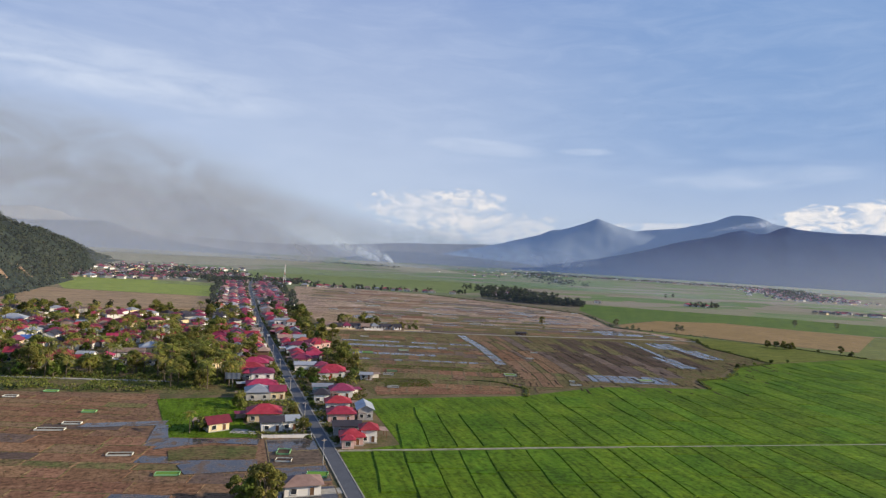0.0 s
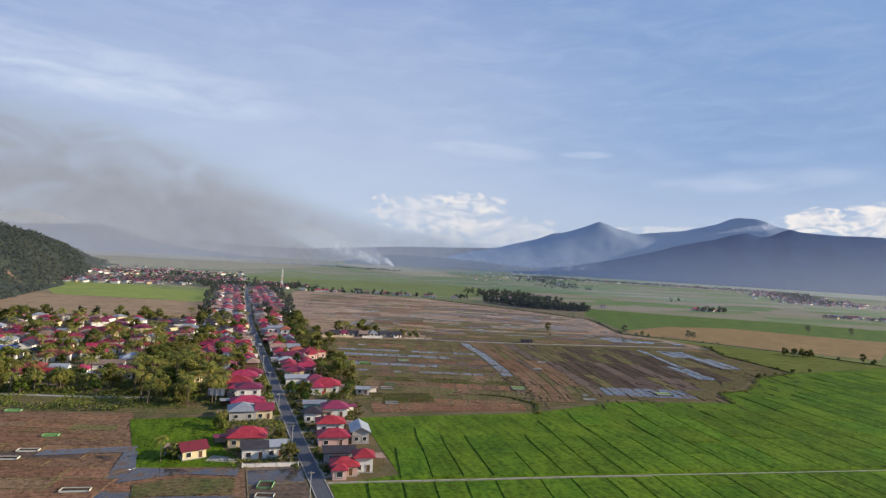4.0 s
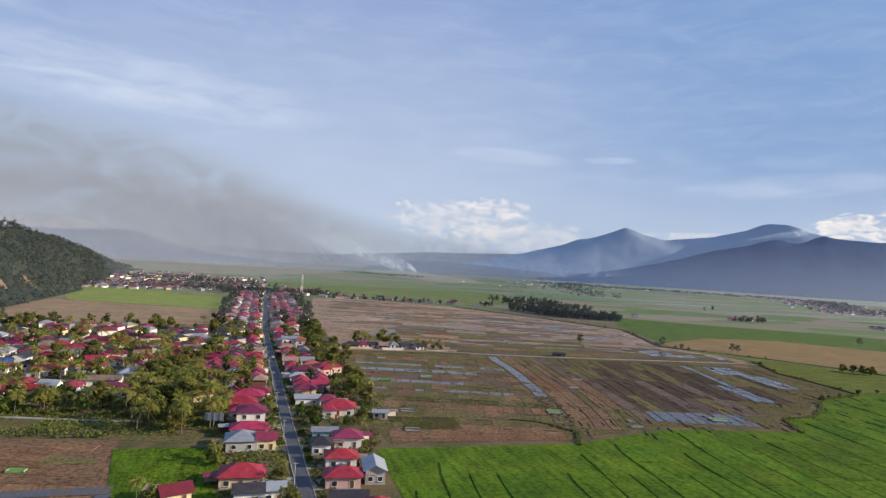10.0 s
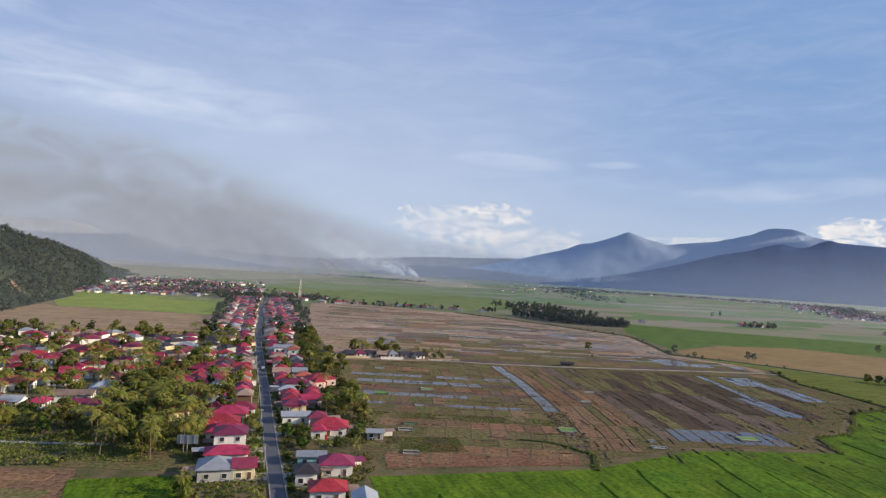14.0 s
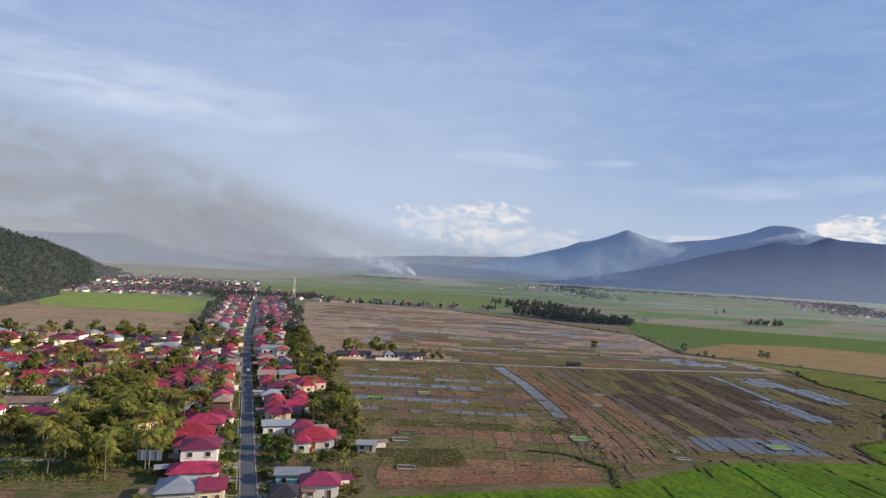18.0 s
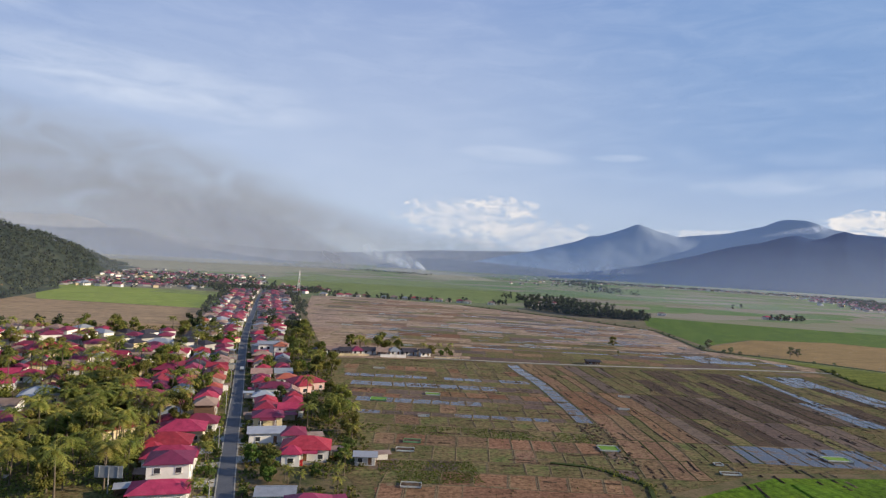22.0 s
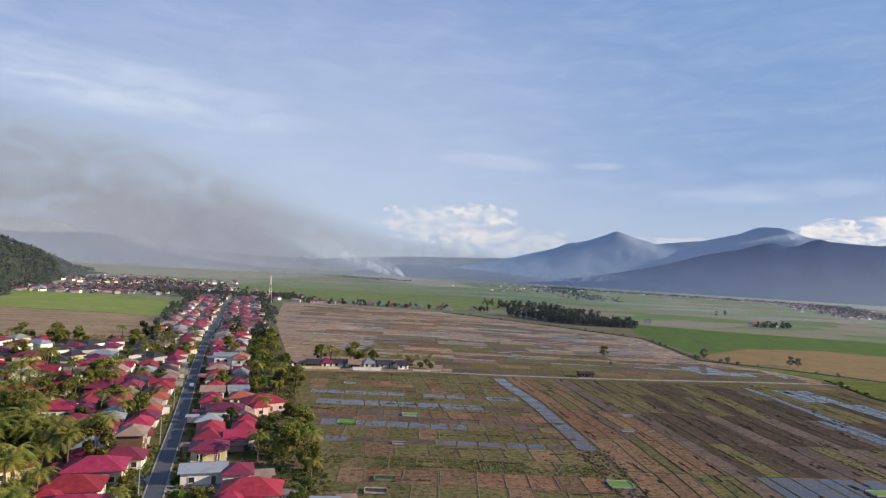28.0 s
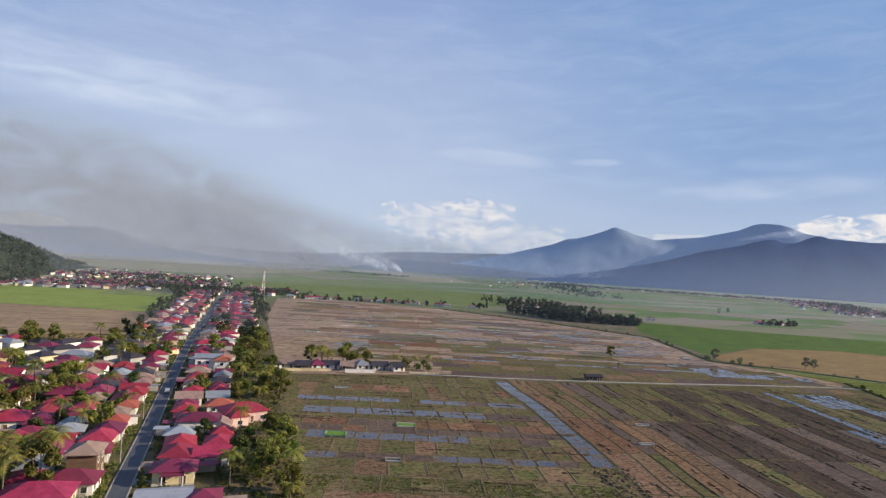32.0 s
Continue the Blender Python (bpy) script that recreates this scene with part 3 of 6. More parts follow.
def mountain(name, label, mat, radius, depth, profile, seed, rough=0.10):
    """A range seen from the valley: profile gives (degrees clockwise from +y, degrees above the horizon) of its crest."""
    m = Mesh()
    a0, a1 = profile[0][0], profile[-1][0]
    cols, rows = int((a1 - a0) * 5), 20
    cx, cy, eye = 5.0, 80.0, 56.0
    for j in range(rows + 1):
        s = j / rows
        for i in range(cols + 1):
            a = a0 + (a1 - a0) * i / cols
            top = sum(float(np.interp(a + k * 1.6 * (1 - s ** 3), [p[0] for p in profile], [p[1] for p in profile])) for k in (-3, -2, -1, 0, 1, 2, 3)) / 7
            crest = eye + radius * math.tan(radians(top))
            n = noise.fractal(Vector((a * 0.45, s * 3.0, seed)), 1.0, 2.0, 5)
            ridge = 1 - abs(noise.noise(Vector((a * 0.35 + s * 0.6, s * 0.8, seed + 4))))
            r = radius - depth * (1 - s) + depth * 0.02 * (ridge - 0.6) * math.sin(math.pi * s)
            h = crest * (s ** 0.9) * (1 + rough * 0.4 * n * (1.05 - s)) + crest * 0.02 * n * s
            m.v.append((cx + r * math.sin(radians(a)), cy + r * math.cos(radians(a)), max(-2.0, h) if j else -3.0))
    for j in range(rows):
        for i in range(cols):
            k = j * (cols + 1) + i
            m.f.append((k, k + 1, k + cols + 2, k + cols + 1))
            m.m.append(0)
    return tagged(new(name, m.data(name, mat, smooth=True)), label, "mountain", kind="structure")


# The ranges below wear base colours with distance haze mixed in.
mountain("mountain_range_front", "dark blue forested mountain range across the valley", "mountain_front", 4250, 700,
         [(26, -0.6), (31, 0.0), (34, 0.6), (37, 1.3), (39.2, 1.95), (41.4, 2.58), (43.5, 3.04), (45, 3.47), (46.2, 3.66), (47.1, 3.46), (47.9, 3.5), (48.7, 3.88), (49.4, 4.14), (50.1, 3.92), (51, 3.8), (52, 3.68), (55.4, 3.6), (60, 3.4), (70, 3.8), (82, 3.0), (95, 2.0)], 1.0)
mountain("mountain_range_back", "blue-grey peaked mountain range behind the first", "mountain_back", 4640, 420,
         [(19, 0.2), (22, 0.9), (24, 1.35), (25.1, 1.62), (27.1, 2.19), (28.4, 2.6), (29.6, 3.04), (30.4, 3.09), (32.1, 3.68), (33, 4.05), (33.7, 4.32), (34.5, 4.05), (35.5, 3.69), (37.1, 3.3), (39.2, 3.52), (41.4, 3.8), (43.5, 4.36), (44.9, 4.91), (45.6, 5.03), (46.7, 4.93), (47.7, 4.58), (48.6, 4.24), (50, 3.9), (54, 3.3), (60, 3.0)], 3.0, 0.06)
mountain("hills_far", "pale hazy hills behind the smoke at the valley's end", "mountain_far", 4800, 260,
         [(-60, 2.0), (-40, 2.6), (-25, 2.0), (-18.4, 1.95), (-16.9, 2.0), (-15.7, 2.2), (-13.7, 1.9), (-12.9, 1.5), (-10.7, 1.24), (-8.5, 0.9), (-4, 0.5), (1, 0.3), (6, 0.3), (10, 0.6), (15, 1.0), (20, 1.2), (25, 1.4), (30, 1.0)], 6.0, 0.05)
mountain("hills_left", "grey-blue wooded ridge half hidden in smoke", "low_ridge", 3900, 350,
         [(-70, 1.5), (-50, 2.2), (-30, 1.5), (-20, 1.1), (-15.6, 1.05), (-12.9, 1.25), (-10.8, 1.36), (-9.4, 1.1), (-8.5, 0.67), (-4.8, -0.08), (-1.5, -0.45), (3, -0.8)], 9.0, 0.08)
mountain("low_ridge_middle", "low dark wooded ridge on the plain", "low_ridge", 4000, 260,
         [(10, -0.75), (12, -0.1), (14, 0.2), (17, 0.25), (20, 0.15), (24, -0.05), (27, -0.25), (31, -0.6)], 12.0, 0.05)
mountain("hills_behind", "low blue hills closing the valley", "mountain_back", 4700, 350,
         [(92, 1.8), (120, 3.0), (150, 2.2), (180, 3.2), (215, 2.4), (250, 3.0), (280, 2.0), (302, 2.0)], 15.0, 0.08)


# ---------------------------------------------------------------- fields
def field_sheet(name, label, mat, ring, z=0.10, category="field"):
    m = Mesh().prism(ring, -0.02, z)
    return tagged(new(name, m.data(name, mat)), label, category, kind="structure")


field_sheet("field_green_front", "bright green young rice field beside the village", "rice",
            [(14.2, -60), (420, -150), (700, 60), (560, 250), (430, 318), (324, 301), (284, 289), (245, 259), (222, 254), (212, 236), (153, 245), (104, 231), (34, 233), (33, 174), (13.4, 170)], 0.06)
field_sheet("field_olive", "olive green and yellowing rice field beyond the ditch", "olive",
            [(326, 303), (432, 320), (560, 252), (700, 62), (900, 300), (614, 442), (463, 344), (408, 393), (386, 416), (360, 452), (340, 470), (357, 413), (332, 364), (330, 337)], 0.09)
field_sheet("field_ripe", "orange-tan ripe rice field edged by a dark ditch", "ripe",
            [(340, 488), (362, 454), (390, 418), (411, 394), (466, 346), (620, 442), (572, 484), (520, 545), (432, 552), (350, 508)], 0.12)
field_sheet("field_green_far", "vivid green rice field beyond the ripe one", "rice",
            [(350, 512), (432, 556), (520, 549), (576, 488), (626, 445), (900, 310), (1020, 420), (760, 560), (690, 625), (560, 700), (470, 770), (400, 660)], 0.07)
field_sheet("field_meadow_far", "pale green rice plain behind the houses", "meadow",
            [(70, 990), (320, 905), (420, 980), (520, 1300), (430, 1650), (140, 1750), (20, 1500), (10, 1150)], 0.07)
field_sheet("field_pale_left", "pale dry fields far up the valley", "pale_plain",
            [(-420, 1760), (-120, 1700), (60, 1850), (330, 2500), (520, 3700), (-950, 3700)], 0.05)
field_sheet("field_pale_middle", "pale stubble far out on the plain", "pale_plain",
            [(560, 1900), (760, 2000), (900, 2700), (860, 3600), (560, 3600), (520, 2500)], 0.05)
field_sheet("field_green_village_back", "dull green strip behind the yellow-green rice", "meadow",
            [(-120, 900), (-30, 872), (-28, 935), (-110, 962)], 0.12)
field_sheet("field_tan_village", "tan harvested field behind the village", "tan_field",
            [(-320, 590), (-190, 560), (-30, 534), (-26, 700), (-190, 752), (-215, 780), (-300, 690)], 0.06)
field_sheet("field_green_village", "yellow-green rice field behind the village", "lime_rice",
            [(-190, 756), (-28, 704), (-26, 850), (-28, 935), (-240, 985), (-224, 860)], 0.08)
field_sheet("field_mud_left", "brown ploughed mud of the field left of the road", "stubble",
            [(-200, 60), (8, 60), (7.5, 185), (-35, 190), (-43, 248), (-110, 260), (-200, 269)], 0.05)
field_sheet("field_mud_right", "brown harvested paddy land right of the village", "weedy",
            [(40, 238), (104, 236), (153, 249), (208, 241), (219, 258), (243, 263), (281, 292), (322, 306), (327, 338), (328, 364), (340, 398), (290, 407), (192, 419), (118, 436), (48, 440), (46, 320), (34, 280)], 0.04)
field_sheet("field_dry_right", "wide dry brown paddy land beyond the farm track", "dry_stubble",
            [(48, 441), (118, 437), (192, 420), (290, 409), (340, 401), (352, 413), (348, 440), (325, 486), (372, 610), (328, 724), (258, 854), (146, 945), (74, 938), (52, 700)], 0.04)
field_sheet("field_village_edge", "rough weedy grass between field and village", "weedy",
            [(-220, 270), (-110, 261.5), (-44, 249.5), (-13, 242), (-13, 264), (-60, 275), (-150, 294), (-220, 304)], 0.055)
field_sheet("field_grass_patch", "bright green grass plot beside the yellow houses", "rice",
            [(-35, 191), (-9, 188), (-9.4, 196), (-13, 204), (-12.5, 240), (-43, 240)], 0.14)


field_sheet("field_red_strip", "red-brown ploughed strip beside the green rice", "bare",
            [(41, 240), (103, 235), (107, 245), (86, 253), (42, 253)], 0.075)

field_sheet("field_edge_east", "weedy grass strip between gardens and paddies", "weedy",
            [(38, 262), (62, 262), (60, 436), (46, 436), (44, 320)], 0.062)


def wander(x, y):
    """Field banks wander a little from the straight grid."""
    n = noise.noise_vector(Vector((x / 38, y / 38, 0.7))) * 1.5 + noise.noise_vector(Vector((x / 11, y / 11, 3.1))) * 0.5
    u, v = back_uv(x, y)
    bend = float(np.interp(v, [240, 270, 306, 353, 445, 500], [0, 5, 6.4, 6.0, -4.0, 0])) * float(np.interp(u, [-60, 20, 55, 120], [0, 1, 1, 0]))
    return (x + n.x + bend * 0.966, y + n.y - bend * 0.259)


def inset(ring, b):
    """The ring of (x, y) moved inwards by b."""
    out, n = [], len(ring)
    for k in range(n):
        (x0, y0), (x1, y1), (x2, y2) = ring[k - 1], ring[k], ring[(k + 1) % n]
        a, c = Vector((y0 - y1, x1 - x0)).normalized(), Vector((y1 - y2, x2 - x1)).normalized()
        s = a + c
        s = s / max(0.35, s.length_squared / 2)
        out.append((x1 + s.x * b, y1 + s.y * b))
    return out


def plot_mesh(ring, bund, kind, bank="bund"):
    """A paddy plot: its bed, sunk a little between low earth banks."""
    m = Mesh()
    z0, z1 = 0.10, 0.17
    o, t, i = ring, inset(ring, bund * 0.35), inset(ring, bund)
    n = len(ring)
    for k in range(n):
        j = (k + 1) % n
        m.face([(*o[k], 0.0), (*o[j], 0.0), (*t[j], z1), (*t[k], z1)], 1)
        m.face([(*t[k], z1), (*t[j], z1), (*i[j], z0), (*i[k], z0)], 1)
    m.face([(*p, z0) for p in i], 0)
    return m.data("paddy_plot", kind, bank)


def rice_mesh(ring, h=0.36):
    """A stand of young rice with a rounded edge."""
    m = Mesh()
    t, n = inset(ring, 0.3), len(ring)
    for k in range(n):
        j = (k + 1) % n
        m.face([(*ring[k], 0.0), (*ring[j], 0.0), (*t[j], h), (*t[k], h)])
    m.face([(*p, h) for p in t])
    return m.data("rice_plot", "rice")


BROWN = [(40, 240), (104, 238), (153, 251), (208, 243), (219, 260), (243, 265), (281, 294), (320, 308), (325, 338), (326, 364), (350, 413), (345, 440), (322, 486), (368, 610), (324, 724), (254, 850), (146, 940), (76, 934), (54, 700), (54, 478), (118, 470), (118, 436), (48, 438), (44, 400), (42, 320), (38, 282), (36, 258)]
paddies_near = thing("rice_paddies_rows", "brown and flooded paddy plots in rows between earth banks", "field", kind="structure")
paddies_strips = thing("rice_paddies_strips", "long narrow harvested paddy strips, some flooded", "field", kind="structure")
paddies_far = thing("rice_paddies_far", "wide dry paddy plots with thin pools of water", "field", kind="structure")


def put_plot(parent, u0, u1, v0, v1, kind, turn=15.0, inner=BROWN, rice=False, gap=0.02, bank=""):
    corners = [uv(a, b, turn) for a, b in ((u0, v0), (u1, v0), (u1, v1), (u0, v1))]
    if not all(inside(x, y, inner) for x, y in corners):
        return
    cx, cy = uv((u0 + u1) / 2, (v0 + v1) / 2, turn)
    nu, nv = max(1, round((u1 - u0) / 9)), max(1, round((v1 - v0) / 9))
    ring = [(u0 + (u1 - u0) * k / nu, v0) for k in range(nu)] + [(u1, v0 + (v1 - v0) * k / nv) for k in range(nv)]
    ring += [(u1 - (u1 - u0) * k / nu, v1) for k in range(nu)] + [(u0, v1 - (v1 - v0) * k / nv) for k in range(nv)]
    ring = [wander(*uv(a, b, turn)) for a, b in ring]
    ring = inset([(x - cx, y - cy) for x, y in ring], gap)
    ob = part("rice_plot" if rice else "paddy_plot", rice_mesh(ring) if rice else plot_mesh(ring, rng.uniform(0.22, 0.55), kind, bank or rng.choice(("bund", "bund", "canal_edge"))), parent)
    ob.location = (cx, cy, 0)


# rows left of the stream: from, to, what lies there (two kinds, the first most often)
ROWS_LEFT = [(247, 258, "bare", "bare"), (258, 268, "bare", "weedy"), (268, 277, "weedy", "wet"), (277, 290, "weedy", "stubble"), (290, 301, "bare", "stubble"), (301, 312, "weedy", "weedy"), (312, 324, "weedy", "stubble"),
             (324, 329.5, "water", "wet"), (329.5, 342, "weedy", "stubble"), (342, 350, "water", "wet"), (350, 357, "wet", "bare"), (357, 366, "bare", "wet"), (366, 372, "weedy", "stubble"), (372, 381, "water", "wet"),
             (381, 391, "weedy", "weedy"), (391, 398, "water", "weedy"), (398, 410, "weedy", "stubble"), (410, 422, "bare", "weedy"), (422, 436, "weedy", "weedy"), (436, 450, "weedy", "weedy")]
for v0, v1, first, second in ROWS_LEFT:
    u = -75.0 + rng.uniform(0, 6)
    while u < 33:
        w = rng.uniform(5.6, 9.4)
        u1 = min(u + w, 34.5)
        kind = first if rng.random() < (0.9 if first == "water" else 0.74) else second
        if v0 == 342 and u > -2:
            kind = "weedy" if rng.random() < 0.6 else "wet"
        if v0 in (372, 391) and u > 8 and rng.random() < 0.5:
            kind = "wet"
        if u1 - u > 3:
            put_plot(paddies_near, u, u1, v0, v1, kind, bank="bund")
        u = u1
# the stream bed: a line of flooded plots
v = 325.0
while v < 446:
    put_plot(paddies_near, 34.8, 41.5, v, v + 11, "water")
    v += 11.0
v = 268.0
while v < 315:
    put_plot(paddies_near, 34.8, 40.8, v, v + 9, rng.choice(("weedy", "wet", "weedy")))
    v += 9.0
# strips right of the stream
u = 42.0
while u < 236:
    w = rng.uniform(4.6, 8.6)
    for v0, v1 in ((254, 271), (271, 288), (288, 307), (307, 340), (340, 381), (381, 420), (420, 450)):
        c = u + w / 2
        kind = rng.choice(("stubble", "weedy", "weedy", "wet", "stubble"))
        if c < 74 and v0 in (307, 340):
            kind = rng.choice(("bare", "bare", "stubble", "wet")) if v0 == 340 else rng.choice(("stubble", "weedy", "bare"))
        if c > 74:
            kind = rng.choice(("weedy", "weedy", "dark_soil", "wet", "weedy", "dark_soil") if v0 > 375 else ("weedy", "wet", "dark_soil", "dark_soil", "wet", "dark_soil", "dark_soil"))
        if 80 < c < 150 and v0 == 288:
            kind = "water" if rng.random() < 0.86 else "wet"
        if 150 < c < 212 and v0 >= 307 and rng.random() < 0.34:
            kind = "water"
        if 56 < c < 63 and v0 >= 381 and rng.random() < 0.6:
            kind = "water"
        if c > 185 and v0 < 400 and rng.random() < 0.2:
            kind = "water"
        put_plot(paddies_strips, u, u + w, v0, v1, kind)
    u += w
# rows of weedy plots just beyond the track, closed by a flooded line
for v0, v1 in ((456, 467), (467, 479), (479, 491), (491, 503), (503, 507.5), (507.5, 519), (519, 523)):
    u = -140.0 + rng.uniform(0, 8)
    while u < 236:
        w = rng.uniform(10, 22)
        kind = rng.choice(("weedy", "weedy", "weedy", "stubble", "wet"))
        if v1 - v0 < 6:
            kind = "water" if rng.random() < (0.85 if v0 == 503 else 0.35) else "wet"
        if u > 120 and v0 > 490 and rng.random() < 0.5:
            kind = "water"
        if u < 0:
            kind = rng.choice(("dry_stubble", "stubble", "weedy"))
        put_plot(paddies_far, u, u + w, v0, v1, kind, bank="bund")
        u += w
# the wide dry plots beyond the track
v = 524.0
while v < 960:
    d = rng.uniform(9, 24)
    u = -140.0 + rng.uniform(0, 20)
    while u < 260:
        w = rng.uniform(22, 64)
        kind = rng.choice(("dry_stubble", "dry_stubble", "dry_stubble", "dry_stubble", "stubble", "weedy", "bare", "wet"))
        if rng.random() < (0.30 if v < 720 else 0.12):
            put_plot(paddies_far, u, u + w, v, v + d - 2.4, kind)
            put_plot(paddies_far, u, u + w * rng.uniform(0.4, 1), v + d - 2.4, v + d - 0.2, rng.choice(("water", "water", "wet")))
        else:
            put_plot(paddies_far, u, u + w, v, v + d, kind, bank=rng.choice(("dry_stubble", "bund")))
        u += w
    v += d
# thin pools left standing on the dry plots
for k in range(170):
    u, v = (rng.uniform(-80, 215), rng.uniform(524, 760)) if k % 3 else (rng.uniform(70, 230), rng.uniform(560, 700))
    w, d = rng.uniform(6, 40), rng.uniform(0.9, 4.0)
    x, y = uv(u, v)
    if inside(x, y, BROWN) and inside(*uv(u + w, v), BROWN):
        ring = [wander(*uv(u + w * s, v + d * e)) for s, e in ((0, 0.3), (0.3, 0), (0.7, 0.1), (1, 0.5), (0.8, 0.9), (0.4, 1.0), (0.1, 0.8))]
        pool = part("pool", Mesh().prism([(px - x, py - y) for px, py in ring], 0.0, 0.185).data("pool", "water"), paddies_far)
        pool.location = (x, y, 0)
# left of the road
LEFT = [(-200, 62), (-9, 62), (-8, 185), (-35, 190), (-43, 246), (-110, 259), (-200, 268)]
paddies_left = thing("rice_paddies_left", "red-brown ploughed paddies with standing water left of the road", "field", kind="structure")
v = 10.0
while v < 245:
    d = rng.uniform(4.5, 8.0)
    u = -245.0 + rng.uniform(0, 12)
    streak = rng.choice(("bare", "bare", "bare", "bare", "weedy"))
    while u < 10:
        w = rng.uniform(9, 26)
        x, y = uv(u + w / 2, v + d / 2)
        kind = streak if rng.random() < 0.65 else rng.choice(("bare", "bare", "stubble", "wet"))
        if y < 187 and x > -38 and rng.random() < 0.55 or (x > -50 and 187 < y < 235 and rng.random() < 0.35):
            kind = "water"
        put_plot(paddies_left, u, u + w, v, v + d, kind, inner=LEFT, bank=rng.choice(("bare", "stubble", "weedy")))
        u += w
    v += d
for nm, lb, mat, top, ring in (
        ("water_channel", "shallow muddy water channel through the ploughed field", "water", 0.235, [(-62, 205.5), (-37.5, 204), (-37, 209.6), (-60, 210)]),
        ("water_channel_bend", "muddy water standing against the grass plot", "water", 0.232, [(-41, 186), (-35, 190), (-36.5, 203.8), (-40, 203.8)]),
        ("water_below_wall", "muddy water standing below the grass plot", "water", 0.236, [(-38, 180), (-22, 183), (-9, 180), (-8, 185.6), (-25, 187), (-35, 189)]),
        ("water_by_houses", "flooded paddy corner with muddy blue water", "water", 0.24, [(-27, 158.5), (-9.5, 158.5), (-9.3, 167), (-24, 168), (-30, 165.5)]),
        ("weeds_flooded", "olive weeds growing in the flooded paddy", "weedy", 0.26, [(-33, 170), (-10, 168), (-9, 178.2), (-22, 180.5), (-34, 178)])):
    ring = [wander(ax + (bx - ax) * k / 4, ay + (by - ay) * k / 4) for (ax, ay), (bx, by) in zip(ring, ring[1:] + ring[:1]) for k in range(4)]
    tagged(new(nm, Mesh().prism(ring, 0.0, top).data(nm, mat)), lb, "water" if mat == "water" else "field", kind="structure")
for y in (131, 146, 159, 171):
    put = part("paddy_plot", plot_mesh([(-7.6, -6.1), (7.6, -6.1), (7.6, 6.1), (-7.6, 6.1)], 0.5, "water" if y != 159 else "wet"), paddies_left)
    put.location = (0.5, y + 8.0, 0.012)
# green rice strips right of the road
GREEN = [(15.6, 30), (420, -60), (640, 80), (520, 250), (428, 314), (324, 298), (284, 286), (246, 256), (224, 250), (213, 232), (153, 242), (104, 228), (38, 230), (37, 180), (14.2, 169)]
rice_near = thing("rice_strips", "bright green young rice in long strips with dark gaps", "field", kind="structure")
u = -30.0
while u < 420:
    w = rng.uniform(6, 13) if u < 90 else rng.uniform(7, 16)
    v = 30.0 + rng.uniform(0, 15)
    while v < 420:
        path_y = 170.8 - (uv(u, v, 10)[0] - 12) * 0.122
        d = rng.uniform(16, 48)
        y0, y1 = uv(u + w / 2, v, 10)[1], uv(u + w / 2, v + d, 10)[1]
        if y0 < path_y < y1:
            d = max(3.0, d * (path_y - y0) / (y1 - y0) - 1.5)
        put_plot(rice_near, u, u + w, v, v + d, "rice", 10.0, GREEN, True, rng.choice((0.01, 0.01, 0.01, 0.02, 0.03, 0.05, 0.14)))
        v += d + (3.0 if y0 < path_y < y1 + 3 else 0.2)
    u += w


# ---------------------------------------------------------------- road, paths, ditches
def strip(name, label, mat, line, width, z0, z1, category, kind="structure"):
    m = Mesh()
    if category == "ditch":
        fine = []
        for (x0, y0), (x1, y1) in zip(line, line[1:]):
            n = max(2, int(math.dist((x0, y0), (x1, y1)) / 5))
            fine += [wander(x0 + (x1 - x0) * k / n, y0 + (y1 - y0) * k / n) for k in range(n)]
        line = fine + [line[-1]]
    pts = [Vector((x, y, 0)) for x, y in line]
    sides = []
    for k, p in enumerate(pts):
        d = (pts[min(k + 1, len(pts) - 1)] - pts[max(k - 1, 0)]).normalized()
        n = Vector((d.y, -d.x, 0)) * width / 2
        sides.append((p - n, p + n))
    for k in range(len(pts) - 1):
        (a, b), (c, d) = sides[k], sides[k + 1]
        up = lambda q, z: (q.x, q.y, z)
        m.face([up(a, z1), up(b, z1), up(d, z1), up(c, z1)])
        m.face([up(a, z0), up(a, z1), up(c, z1), up(c, z0)])
        m.face([up(b, z1), up(b, z0), up(d, z0), up(d, z1)])
    return tagged(new(name, m.data(name, mat)), label, category, kind=kind)


road = strip("road", "worn grey asphalt village road, long and straight", "asphalt", ROAD, 3.7, -0.02, 0.20, "road")
for side, nm in ((-1, "pavement_west"), (1, "pavement_east")):
    strip(nm, "pale concrete verge and drain edge along the road", "concrete", [(x + side * 2.04, y) for x, y in ROAD], 0.3, -0.02, 0.28, "pavement")
strip("footpath_fields", "pale concrete path crossing the green rice", "concrete", [(13.0, 170.8), (44, 167.0), (76, 163.4), (110, 159), (152, 153.5), (300, 135), (420, 120)], 0.42, 0.0, 0.42, "path")
strip("track_fields", "pale earth farm track crossing the paddies", "concrete", [(108, 439.5), (118, 436.5), (151, 427.5), (192, 419.8), (231, 414), (290, 408), (330, 402), (352, 396)], 1.7, 0.0, 0.42, "path")
strip("footpath_village", "pale concrete path along the village edge", "concrete", [(-140, 292), (-86, 279.5), (-70, 275.5), (-52, 272), (-40, 270)], 2.0, 0.0, 0.3, "path")
DITCH = [(284, 290), (324, 302), (330, 337), (332, 364), (357, 413)]
DITCH2 = [(437, 318), (410, 380), (389, 416), (361, 453), (330, 485), (376, 612), (330, 726), (262, 856)]
strip("ditch_bank", "dark overgrown bank of a field ditch", "canal_edge", DITCH, 2.2, 0.0, 0.45, "ditch")
